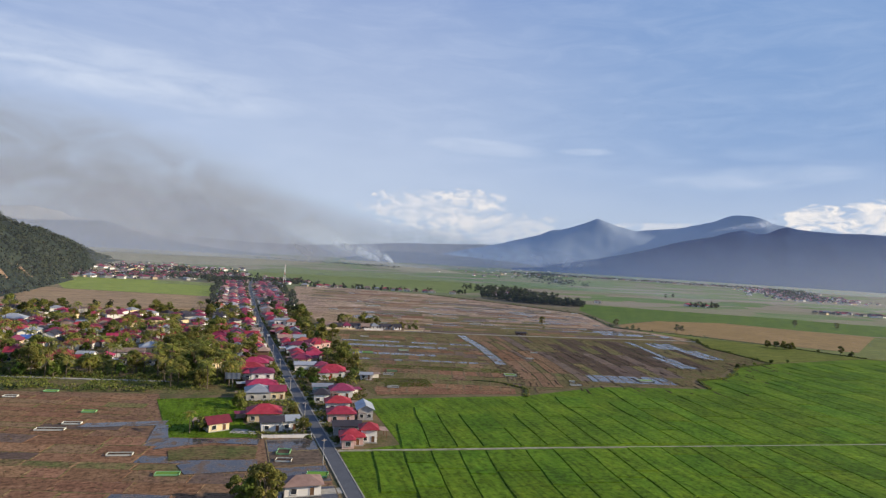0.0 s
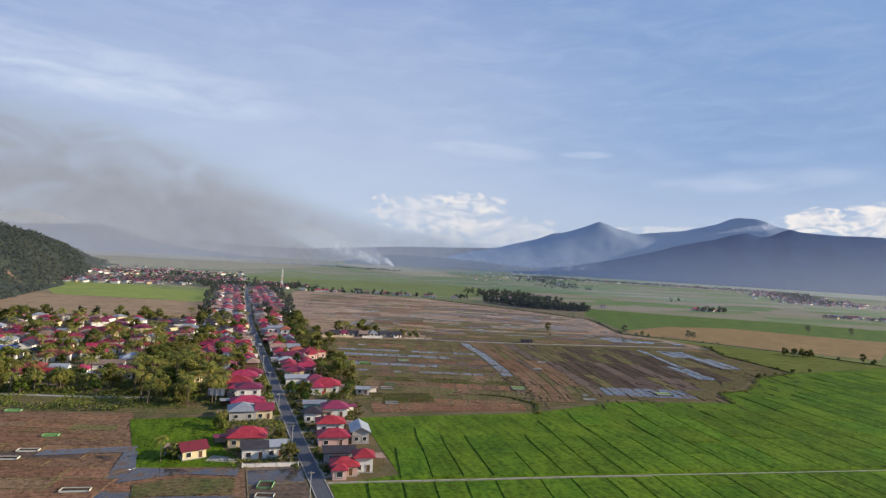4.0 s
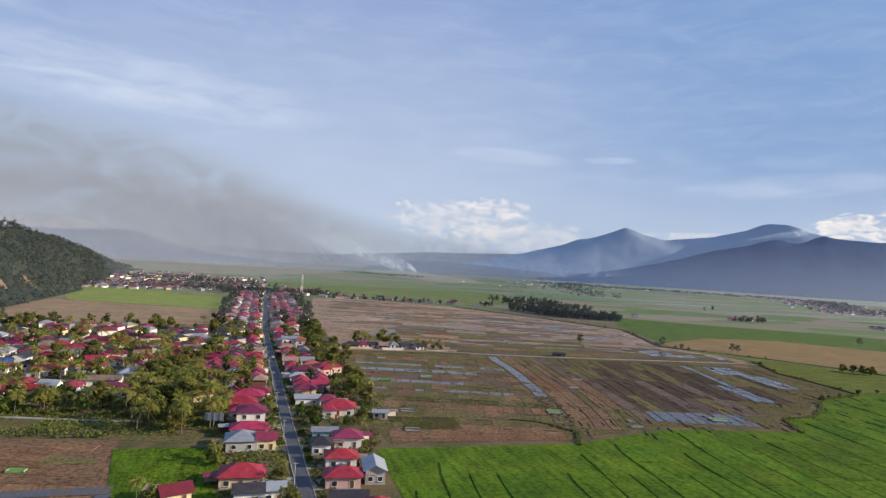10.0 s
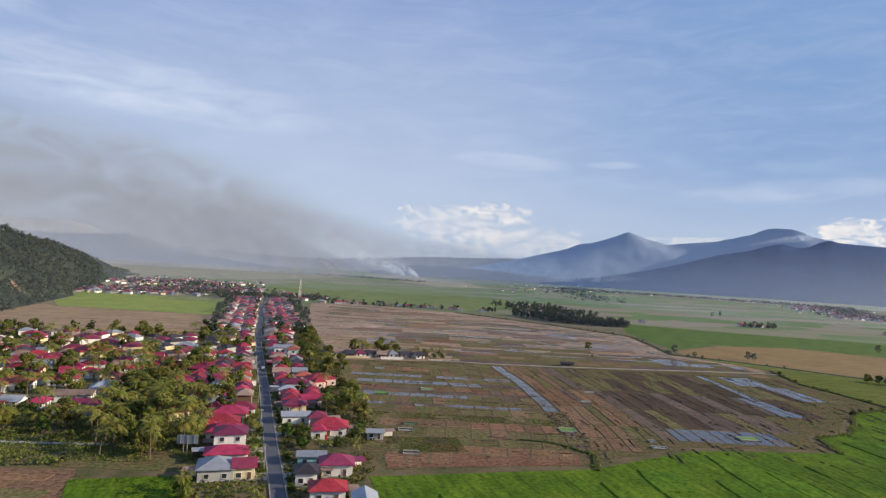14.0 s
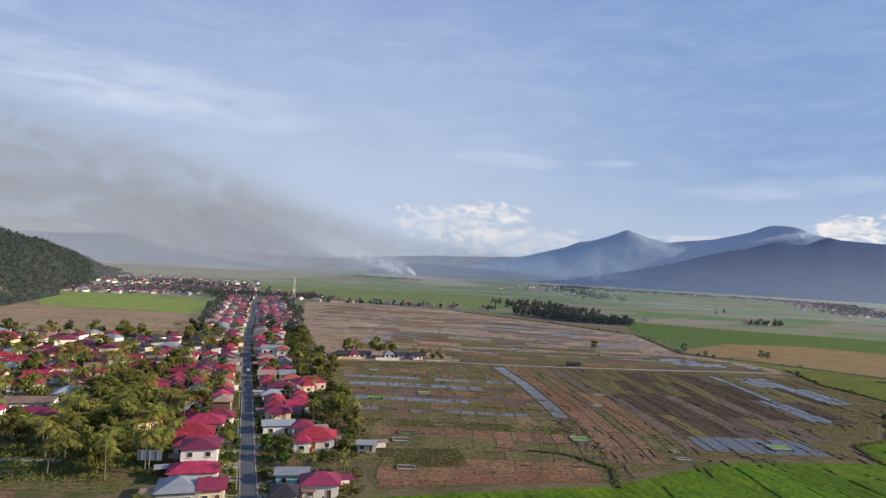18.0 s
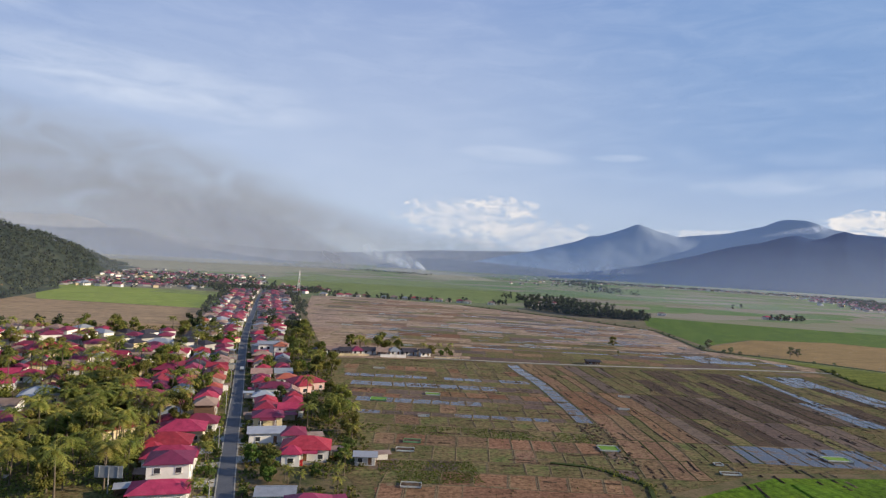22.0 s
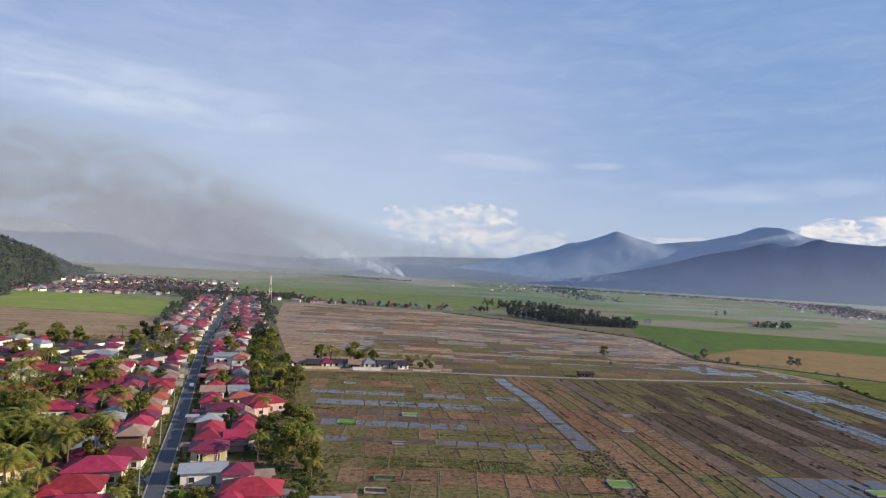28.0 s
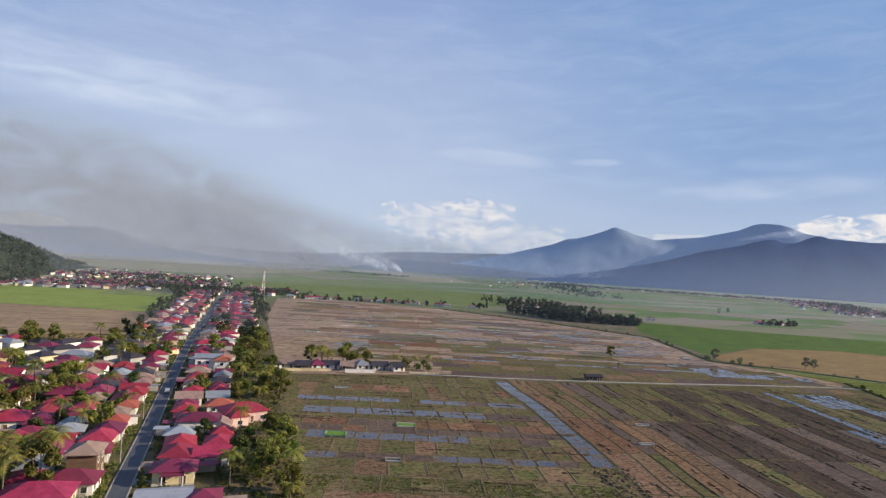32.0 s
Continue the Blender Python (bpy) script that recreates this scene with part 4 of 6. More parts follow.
strip("ditch_bank_long", "dark overgrown bank of the long curved ditch", "canal_edge", DITCH2, 2.6, 0.0, 0.5, "ditch")
strip("ditch_bank_corner", "dark grassy bank at the paddy corner", "canal_edge", [(104, 230), (109, 245), (101, 258), (94, 264)], 1.2, 0.0, 0.4, "ditch")
strip("ditch_bank_edge", "dark grassy bank between mud and rice", "canal_edge", [(211, 235), (221, 254), (245, 259), (284, 289)], 1.4, 0.0, 0.4, "ditch")


# ---------------------------------------------------------------- houses
def roof_mesh(w, d, h, rise, mat, style, over=0.7):
    """A sheet-metal roof with eaves, thickness and ridge caps; its seams run down the slope."""
    m = Mesh()
    hw, hd, t = w / 2 + over, d / 2 + over, 0.14
    run = hd if style == "hip" else 0.0
    rl = max(hw - run, 0.15)
    rise = rise * 0.78
    z0, z1 = h - over * rise / (d / 2) * 0.6, h + rise
    e = [(-hw, -hd, z0), (hw, -hd, z0), (hw, hd, z0), (-hw, hd, z0)]
    a, b = (-rl, 0, z1), (rl, 0, z1)
    for lift, order in ((t, 1), (0.0, -1)):
        up = lambda p: (p[0], p[1], p[2] + lift)
        for q in ([e[0], e[1], b, a], [e[2], e[3], a, b], [e[1], e[2], b], [e[3], e[0], a]):
            if style == "gable" and len(q) == 3:
                continue
            m.face([up(p) for p in q][::order])
    for k in range(4):
        p, q = e[k], e[(k + 1) % 4]
        if style == "gable" and k in (1, 3):
            top = b if k == 1 else a
            for s, r in ((p, top), (top, q)):
                m.face([s, r, (r[0], r[1], r[2] + t), (s[0], s[1], s[2] + t)])
        else:
            m.face([p, q, (q[0], q[1], q[2] + t), (p[0], p[1], p[2] + t)])
    return m.data("roof", mat)


def wall_mesh(w, d, h, rise, mat, style, plinth=True):
    m = Mesh().box((0, 0, h / 2), (w, d, h))
    if style == "gable":
        for s in (-1, 1):
            p = [(s * w / 2, -d / 2, h), (s * w / 2, d / 2, h), (s * w / 2, 0, h + rise)]
            p[2] = (s * w / 2, 0, h + rise * 0.78)
            q = [(s * (w / 2 - 0.2), y, z) for _, y, z in p]
            m.face(p if s > 0 else p[::-1]).face(q[::-1] if s > 0 else q)
    if plinth:
        m.box((0, 0, 0.18), (w + 0.24, d + 0.24, 0.36), 1)
    return m.data("wall", mat, "wall_grey")


def opening(parent, name, c, size, turn, pane_mat, label="", plain=False):
    """A framed window or door leaf set 6 cm proud of its wall."""
    w, h = size
    fr = Mesh()
    b = 0.09
    rects = [(w / 2 + b, h / 2 + b, 0.05), (w / 2 + b, h / 2 + b, -0.07), (w / 2, h / 2, -0.07), (w / 2, h / 2, 0.0)]
    for hw, hh, y in rects:
        fr.v += [(-hw, y, -hh), (hw, y, -hh), (hw, y, hh), (-hw, y, hh)]
    for r in range(3):
        for k in range(4):
            j = (k + 1) % 4
            fr.f.append((r * 4 + k, r * 4 + j, r * 4 + 4 + j, r * 4 + 4 + k))
            fr.m.append(0)
    if plain:
        fr.f.append((12, 13, 14, 15))
        fr.m.append(1)
    ob = part(name, fr.data(name, "trim_white", pane_mat), parent, label)
    ob.matrix_basis = pose(*c, 0, 0, turn)
    if not plain:
        part("pane" if name == "window" else "leaf", Mesh().box((0, 0.01, 0), (w, 0.05, h)).data("pane", pane_mat), ob)
        if name == "window":
            part("sill", Mesh().box((0, -0.1, -h / 2 - 0.13), (w + 0.3, 0.2, 0.07)).data("sill", "concrete"), ob)
    return ob


HOUSE_LABELS = {"roof_crimson": "crimson sheet-metal", "roof_maroon": "dark maroon metal", "roof_orange": "orange-red tile", "roof_zinc": "pale grey zinc", "roof_rust": "rusty grey-brown metal", "roof_blue": "blue metal", "roof_dark": "near-black metal"}
WALL_LABELS = {"wall_white": "white", "wall_cream": "cream-yellow", "wall_pink": "pale pink", "wall_grey": "bare grey", "wall_teal": "pale teal", "wall_wood": "dark timber", "red_paint": "red"}
HOUSES = {}


def house(w, d, h, rise, roof, wall, style="hip", porch=0.0, wing=0.0, near=True, storeys=1):
    """One dwelling, its front towards -y. Built once for each set of sizes; asked for again, it is copied."""
    key = (w, d, h, rise, roof, wall, style, porch, wing, near, storeys)
    if key in HOUSES:
        return HOUSES[key], False
    ob = thing("house", "%s house with a %s %s roof" % (WALL_LABELS[wall], HOUSE_LABELS[roof], {"hip": "hipped", "gable": "gabled"}[style]), "house", "village houses")
    part("wall", wall_mesh(w, d, h, rise, wall, style), ob)
    part("roof", roof_mesh(w, d, h, rise, roof, style), ob)
    levels = [1.5 + 2.9 * k for k in range(storeys)]
    nx = max(2, int(w / 3.2)) if near else 2
    for z in levels:
        for k in range(nx):
            x = -w / 2 + w * (k + 0.5) / nx
            if not (z == levels[0] and k == nx // 2):
                opening(ob, "window", (x, -d / 2 - 0.03, z), (1.3, 1.25), 0, "glass_dark", plain=not near)
            if near:
                opening(ob, "window", (x, d / 2 + 0.03, z), (1.2, 1.2), 180, "glass_dark")
        for s in ((-1, 1) if near else (1,)):
            for y in ((-d / 4, d / 4) if near else (0,)):
                opening(ob, "window", (s * (w / 2 + 0.03), y, z), (1.2, 1.2), 90 * s, "glass_dark", plain=not near)
    opening(ob, "door", (-w / 2 + w * (nx // 2 + 0.5) / nx, -d / 2 - 0.03, 1.22), (1.0, 2.05), 0, "door_wood", plain=not near)
    if porch:
        pm = Mesh()
        y0, y1 = -d / 2 - porch, -d / 2 - 0.02
        pw = w * 0.55
        pm.face([(-pw / 2, y0, h - 0.55), (pw / 2, y0, h - 0.55), (pw / 2, y1, h - 0.15), (-pw / 2, y1, h - 0.15)])
        pm.face([(-pw / 2, y1, h - 0.27), (pw / 2, y1, h - 0.27), (pw / 2, y0, h - 0.67), (-pw / 2, y0, h - 0.67)])
        pm.face([(-pw / 2, y0, h - 0.67), (pw / 2, y0, h - 0.67), (pw / 2, y0, h - 0.55), (-pw / 2, y0, h - 0.55)])
        for s in (-1, 1):
            q = [(s * pw / 2, y0, h - 0.67), (s * pw / 2, y0, h - 0.55), (s * pw / 2, y1, h - 0.15), (s * pw / 2, y1, h - 0.27)]
            pm.face(q[::s])
        part("porch_roof", pm.data("porch_roof", roof), ob)
        part("terrace", Mesh().box((0, (y0 + y1) / 2, 0.16), (pw, porch - 0.04, 0.32)).data("terrace", "concrete"), ob)
        for s in (-1, 1):
            part("porch_post", Mesh().box((s * (pw / 2 - 0.2), y0 + 0.2, (h - 0.6) / 2), (0.22, 0.22, h - 0.64)).data("porch_post", "trim_white"), ob)
    if wing:
        # a cross wing with its own roof, towards the front
        wm = Mesh().box((0, 0, h * 0.47), (wing, wing * 0.8, h * 0.94))
        q = part("wing_wall", wm.data("wing_wall", wall), ob)
        q.location = (-w / 2 + wing / 2 + 0.3, -d / 2 - wing * 0.4 + 0.3, 0)
        q = part("wing_roof", roof_mesh(wing, wing * 0.8, h * 0.94, rise * 0.7, roof, "hip", 0.5), ob)
        q.location = (-w / 2 + wing / 2 + 0.3, -d / 2 - wing * 0.4 + 0.3, 0)
        opening(ob, "window", (-w / 2 + wing / 2 + 0.3, -d / 2 - wing * 0.8 + 0.27, 1.5), (1.5, 1.3), 0, "glass_dark")
    HOUSES[key] = ob
    return ob, True


PLACED = []


def place_house(x, y, turn, *sizes, gap=0.0, **more):
    if gap and any((x - a) ** 2 + (y - b) ** 2 < (gap + r) ** 2 for a, b, r in PLACED):
        return None
    ob, fresh = house(*sizes, **more)
    if fresh:
        ob.matrix_basis = pose(x, y, 0, 0, 0, turn)
    else:
        ob = copy_thing(ob, pose(x, y, 0, 0, 0, turn))
    PLACED.append((x, y, max(sizes[0], sizes[1]) * 0.5))
    return ob


# houses near the road's start, one by one: x, y, turn, width, depth, eaves, rise, roof, wall, style, porch, wing
R = "roof_crimson"
place_house(18.4, 177.8, -8, 6.8, 5.4, 3.0, 1.9, R, "wall_pink", "hip", 0, 3.6)
place_house(24.0, 179.6, -8, 5.0, 5.2, 4.4, 1.9, R, "wall_white", "hip", 0, 0)
place_house(18.8, 189.0, -6, 8.4, 5.4, 3.0, 1.3, "roof_dark", "wall_grey", "gable", 1.6, 0)
place_house(19.4, 203.6, -6, 9.0, 6.6, 3.3, 2.1, R, "wall_pink", "hip", 0, 0)
place_house(28.4, 207.0, 84, 9.0, 5.2, 3.8, 1.8, "roof_zinc", "wall_grey", "gable", 0, 0)
place_house(20.8, 218.6, -6, 8.6, 6.4, 3.3, 2.1, R, "wall_white", "hip", 0, 0)
place_house(16.4, 231, -6, 5.4, 6.6, 3.6, 2.0, "roof_dark", "wall_white", "hip", 0, 0)
place_house(25.2, 237.2, -6, 8.8, 7.0, 3.6, 2.4, "roof_maroon", "wall_white", "hip", 0, 0)
place_house(19.0, 246, -6, 7.6, 5.0, 3.0, 0.9, "roof_zinc", "wall_teal", "gable", 0, 0)
place_house(27.4, 277, -8, 12.0, 8.4, 3.6, 2.8, R, "wall_white", "hip", 2.2, 4.6)
place_house(42.5, 270, -12, 5.2, 3.6, 2.6, 0.9, "roof_zinc", "wall_grey", "gable", 0, 0)
place_house(17.0, 293, 0, 9.6, 6.6, 3.2, 1.2, "roof_zinc", "wall_white", "gable", 0, 0)
place_house(24.5, 291, 0, 6.2, 7.4, 3.2, 1.8, "roof_maroon", "wall_white", "hip", 0, 0)
place_house(17.4, 310, 0, 8.6, 6.8, 3.4, 2.0, "roof_maroon", "wall_cream", "hip", 2.0, 0)
place_house(-6.2, 208, -4, 10.6, 8.0, 3.2, 2.7, R, "wall_cream", "hip", 0, 0)
place_house(-4.5, 195.4, 0, 6.6, 5.6, 3.4, 1.5, "roof_dark", "wall_white", "gable", 0, 0)
place_house(1.4, 196, 0, 4.8, 5.6, 3.4, 1.4, "roof_zinc", "wall_white", "gable", 0, 0)
place_house(-21.3, 198, 20, 6.4, 5.2, 2.9, 2.0, "roof_maroon", "wall_cream", "gable", 0, 0)
place_house(-7.0, 238.4, 90, 8.8, 9.0, 3.4, 2.6, "roof_zinc", "wall_grey", "hip", 0, 0)
place_house(0.2, 237.4, 0, 5.4, 6.6, 3.6, 2.0, "roof_maroon", "wall_cream", "gable", 0, 0)
place_house(-5.0, 251, 0, 11.4, 7.0, 3.2, 2.0, R, "wall_white", "hip", 0, 0)
place_house(-4.6, 262, 0, 9.0, 8.6, 6.0, 2.0, "roof_maroon", "wall_white", "hip", 0, 0, storeys=2)
place_house(-6.2, 274, 0, 12.0, 7.6, 3.4, 2.2, R, "wall_white", "hip", 0, 0)
place_house(-8.6, 285, 0, 11.6, 8.2, 3.4, 2.6, R, "wall_white", "hip", 0, 5.0)
place_house(-6.4, 297, 0, 12.0, 8.6, 3.6, 2.6, R, "wall_cream", "hip", 0, 0)
place_house(-0.6, 142, 0, 8.6, 5.4, 3.0, 1.7, "roof_rust", "wall_white", "hip", 0, 0)
# village houses that stand out among the palms
place_house(-24.6, 301, 30, 8.6, 7.0, 3.2, 2.0, "roof_orange", "wall_cream", "hip", 0, 0)
place_house(-41.0, 324, 10, 9.6, 7.4, 3.4, 2.4, R, "wall_cream", "hip", 0, 0)
place_house(-56.0, 343, 8, 12.0, 8.2, 3.4, 2.8, "roof_zinc", "wall_cream", "hip", 0, 0)
place_house(-50.5, 352, 8, 8.8, 7.6, 3.8, 2.8, "roof_orange", "wall_white", "hip", 0, 0)
place_house(-77.0, 362, 10, 12.0, 8.4, 3.6, 2.8, R, "wall_white", "hip", 2.0, 0)
place_house(-58.0, 311, -6, 15.0, 9.0, 3.4, 2.4, "roof_maroon", "wall_grey", "hip", 0, 0)
place_house(-66.0, 331, 0, 15.0, 8.0, 3.0, 1.6, "roof_rust", "wall_white", "gable", 0, 0)
place_house(-92.0, 352, 0, 13.0, 8.0, 3.6, 2.6, "roof_orange", "wall_white", "hip", 0, 5.0)
place_house(-110.0, 318, 0, 8.0, 6.0, 4.8, 2.4, R, "wall_cream", "gable", 0, 0)
place_house(-99.0, 302, 0, 7.0, 6.0, 2.8, 1.4, "roof_orange", "wall_cream", "gable", 0, 0)
place_house(-118.0, 372, 0, 9.6, 7.0, 3.0, 1.8, "roof_blue", "wall_white", "gable", 0, 0)
place_house(-150.0, 452, 0, 14.0, 10.0, 4.0, 3.4, "roof_zinc", "wall_white", "hip", 0, 0)
place_house(-84.0, 436, 30, 15.0, 9.6, 4.2, 3.4, R, "wall_cream", "hip", 0, 0)
place_house(-29.5, 358, 0, 10.0, 9.0, 3.4, 2.6, R, "wall_white", "hip", 0, 0)
place_house(20.0, 352, 0, 11.0, 8.0, 3.6, 2.0, "roof_maroon", "wall_white", "hip", 0, 0)
place_house(32.0, 362, 20, 13.0, 9.0, 3.6, 2.6, R, "wall_pink", "hip", 0, 5.2)
place_house(17.5, 447, 0, 10.0, 9.0, 6.4, 1.4, "roof_zinc", "wall_white", "gable", 0, 0, storeys=2)
place_house(-29.0, 578, 10, 10.0, 8.0, 3.6, 2.6, "roof_orange", "wall_pink", "hip", 0, 0)

SIZES = [(7.8, 6.0, 2.8, 2.0), (8.8, 6.6, 2.9, 2.3), (6.8, 5.6, 2.7, 1.9), (9.8, 7.0, 3.0, 2.4), (6.0, 5.0, 2.6, 1.7)]
LOOKS = [(R, "wall_white", "hip"), (R, "wall_cream", "hip"), (R, "wall_white", "gable"), ("roof_maroon", "wall_white", "hip"), ("roof_maroon", "wall_cream", "gable"),
         (R, "wall_white", "hip"), ("roof_zinc", "wall_white", "gable"), ("roof_rust", "wall_white", "gable"), ("roof_rust", "wall_wood", "hip"), ("roof_orange", "wall_white", "hip"), ("roof_zinc", "wall_white", "hip"), ("roof_dark", "wall_white", "gable"), ("roof_maroon", "wall_wood", "hip"), ("roof_dark", "wall_cream", "hip")]


FAR_HOUSES = []


def any_house(x, y, turn, gap, near=False, tall=False):
    if y > 450 or x < -165:
        if not any((x - a) ** 2 + (y - b) ** 2 < (gap + 5 + r) ** 2 for a, b, r in PLACED):
            PLACED.append((x, y, 5.0))
            FAR_HOUSES.append((x, y))
        return None
    size = rng.choice(SIZES)
    roof, wall, style = rng.choice(LOOKS[:6] if rng.random() < 0.28 else LOOKS)
    if tall and rng.random() < 0.05:
        return place_house(x, y, turn, size[0], size[1], 6.2, size[3], roof, wall, style, 0, 0, gap=gap, near=False, storeys=2)
    return place_house(x, y, turn, *size, roof, wall, style, 0, 0, gap=gap, near=near)


def shed(x, y, turn, w, d):
    """A lean-to with posts, half walls and a sheet roof."""
    ob = thing("shed", "small open shed with a weathered sheet-metal roof", "shed", "sheds by the houses", at=(x, y, 0), turn=turn)
    part("roof", Mesh().prism([(-w / 2 - 0.3, -d / 2 - 0.3), (w / 2 + 0.3, -d / 2 - 0.3), (w / 2 + 0.3, d / 2 + 0.3), (-w / 2 - 0.3, d / 2 + 0.3)], 2.55, 2.63).data("roof", rng.choice(("roof_zinc", "roof_rust", "roof_rust", "roof_maroon"))), ob).rotation_euler = (radians(4), 0, 0)
    part("back_wall", Mesh().box((0, d / 2 - 0.06, 1.25), (w - 0.3, 0.12, 2.5)).data("back_wall", rng.choice(("wall_wood", "wall_grey", "wall_white"))), ob)
    for sx in (-1, 1):
        for sy in (-1, 1):
            part("post", Mesh().box((sx * (w / 2 - 0.08), sy * (d / 2 - 0.08), 1.25), (0.14, 0.14, 2.5)).data("post", "door_wood"), ob)
    return ob


# yards and sheds beside the near houses
for x, y, r in list(PLACED)[:44]:
    if y > 330:
        continue
    side = 1 if x > 7 else -1
    if abs(x - 7) < 22:
        edge = road_x(y) + side * 2.25
        x1 = x - side * r * 0.6
        m = Mesh().prism([(min(edge, x1), y - rng.uniform(2, 4)), (max(edge, x1), y - rng.uniform(2, 4)), (max(edge, x1), y + rng.uniform(1, 3)), (min(edge, x1), y + rng.uniform(1, 3))], 0.0, 0.13 + 0.001 * (y % 7))
        tagged(new("yard", m.data("yard", "concrete")), "pale concrete yard between house and road", "yard", kind="structure")
    if rng.random() < 0.7:
        shed(x + side * (r + 2.2), y + rng.uniform(-3, 4), rng.choice((0, 90)) + rng.uniform(-8, 8), rng.uniform(3, 5), rng.uniform(2.4, 3.6))

PLACED.append((-5, 322, 4.0))
drive = Mesh().prism([(-17.4, 193.5), (-9.4, 190.6), (-8.4, 194.6), (-16, 198)], 0.0, 0.17)
tagged(new("driveway", drive.data("driveway", "concrete")), "pale concrete drive beside the small barn", "driveway", kind="structure")
# rows along the road
for side in (-1, 1):
    y = 308.0 if side < 0 else 322.0
    while y < 600:
        for row in range(3 if 320 < y < 560 else 2):
            x = road_x(y) + side * (8.6 + row * 9.6 + rng.uniform(0, 2.0))
            if side > 0 and row == 2 and y < 620:
                continue
            any_house(x, y + rng.uniform(-2, 2), 90 * side * -1 + rng.choice((0, 90, 0)) + rng.uniform(-5, 5), 1.4, near=y < 350, tall=True)
        y += rng.uniform(8.0, 10.0)
# the village left of the road
VILLAGE = [(-36, 318), (-58, 330), (-96, 300), (-150, 300), (-230, 330), (-255, 560), (-190, 548), (-36, 520)]
for k in range(1500):
    x, y = rng.uniform(-260, -30), rng.uniform(290, 565)
    if not inside(x, y, VILLAGE):
        continue
    if y < 390 and rng.random() < 0.66:
        continue
    any_house(x, y, rng.choice((0, 90, 180, 10, -12)) + rng.uniform(-8, 8), 1.5 if y > 400 else 5.0, near=y < 360)
# lean-tos and kiosks along the road and between the houses
for k in range(64):
    side = rng.choice((-1, 1))
    y = rng.uniform(306, 448)
    x, y = (road_x(y) + side * rng.uniform(4.0, 5.4), y) if k < 34 else (rng.uniform(-120, -10), rng.uniform(318, 440))
    w, d = rng.uniform(2.6, 4.2), rng.uniform(2.0, 3.0)
    if all((x - a) ** 2 + (y - b) ** 2 > (r * 0.95 + 1.9) ** 2 for a, b, r in PLACED):
        shed(x, y, rng.choice((0, 90, 180)) + rng.uniform(-6, 6), w, d)
        PLACED.append((x, y, 1.8))
# the row of farmhouses out on the paddies
FARM = ((46, "roof_dark", "wall_white"), (52.5, "roof_rust", "wall_cream"), (59, "roof_dark", "wall_wood"), (66, "roof_maroon", "wall_white"), (73, "roof_dark", "wall_white"), (80, "roof_rust", "wall_wood"), (87.5, "roof_zinc", "wall_white"), (96, "roof_dark", "wall_grey"), (104.5, "roof_dark", "wall_white"))
for k, (x, roof, wall) in enumerate(FARM):
    place_house(x, 453.5 - (x - 47) * 0.06 + 2.0 * math.sin(k * 2.2), rng.uniform(-14, 10), (6.4, 7.6, 5.6)[k % 3], 5.8, 2.5, (2.6, 2.0, 2.3)[k % 3], roof, wall, "gable" if k % 3 else "hip", 0, 0, near=False)
place_house(199.5, 424, -12, 7.6, 4.4, 2.2, 1.0, "roof_dark", "wall_wood", "gable", 0, 0, near=False)
# a line of pale houses on the lane behind the paddies
x = 90.0
while x < 330:
    y = 946 - max(0, x - 150) * 0.36 + rng.uniform(-4, 4)
    if rng.random() < 0.75:
        place_house(x, y, rng.uniform(-12, 4) - 10, *rng.choice(SIZES[:4]), rng.choice(("roof_zinc", "roof_rust", "roof_maroon", R)), rng.choice(("wall_white", "wall_white", "wall_cream")), "hip", 0, 0, near=False)
    x += rng.uniform(9, 17)
# farms among the trees on the plain
for x, y in ((395, 905), (408, 912), (372, 884), (384, 893), (430, 935), (520, 800), (700, 790), (716, 786), (692, 800)):
    place_house(x, y, rng.uniform(-30, 30), 9.6, 7.0, 3.2, 2.2, rng.choice(("roof_zinc", "roof_rust", R)), "wall_white", "hip", 0, 0, near=False)


def far_village(name, label, count, pick, seed):
    """Houses too far off to tell apart one by one: walls and hipped roofs in one mesh."""
    r2 = random.Random(seed)
    m = Mesh()
    for k in range(count):
        x, y = pick(r2)
        if ground_z(x, y) > 3 or abs(x - road_x(y)) < 7:
            continue
        z = -0.2
        w, d, h = r2.uniform(7, 12), r2.uniform(6, 8.5), r2.uniform(2.6, 3.8)
        wall, roof = r2.choice((0, 0, 1, 7, 7)), r2.choice((2, 2, 3, 3, 3, 4, 5, 5, 6, 6, 6))
        turn = r2.uniform(0, math.pi)
        m.box((x, y, z + h / 2), (w, d, h), wall, turn)
        c, s = math.cos(turn), math.sin(turn)
        at = lambda px, py, pz: (x + px * c - py * s, y + px * s + py * c, z + pz)
        hw, hd, rl = w / 2 + 0.6, d / 2 + 0.6, max(0.3, w / 2 - d / 2)
        e = [at(-hw, -hd, h), at(hw, -hd, h), at(hw, hd, h), at(-hw, hd, h)]
        a, b = at(-rl, 0, h + 1.9), at(rl, 0, h + 1.9)
        for q in ([e[0], e[1], b, a], [e[2], e[3], a, b], [e[1], e[2], b], [e[3], e[0], a]):
            m.face(q, roof)
    ob = new(name, m.data(name, "wall_white", "wall_cream", "roof_crimson", "roof_maroon", "roof_zinc", "roof_rust", "roof_dark", "wall_grey"))
    return tagged(ob, label, "village", kind="stuff")


def along(line, width):
    """Random places about a line of (x, y)."""
    lengths = [math.dist(line[k], line[k + 1]) for k in range(len(line) - 1)]

    def pick(r2):
        k = r2.choices(range(len(lengths)), lengths)[0]
        s = r2.random()
        return (line[k][0] + (line[k + 1][0] - line[k][0]) * s + r2.gauss(0, width), line[k][1] + (line[k + 1][1] - line[k][1]) * s + r2.gauss(0, width))
    return pick


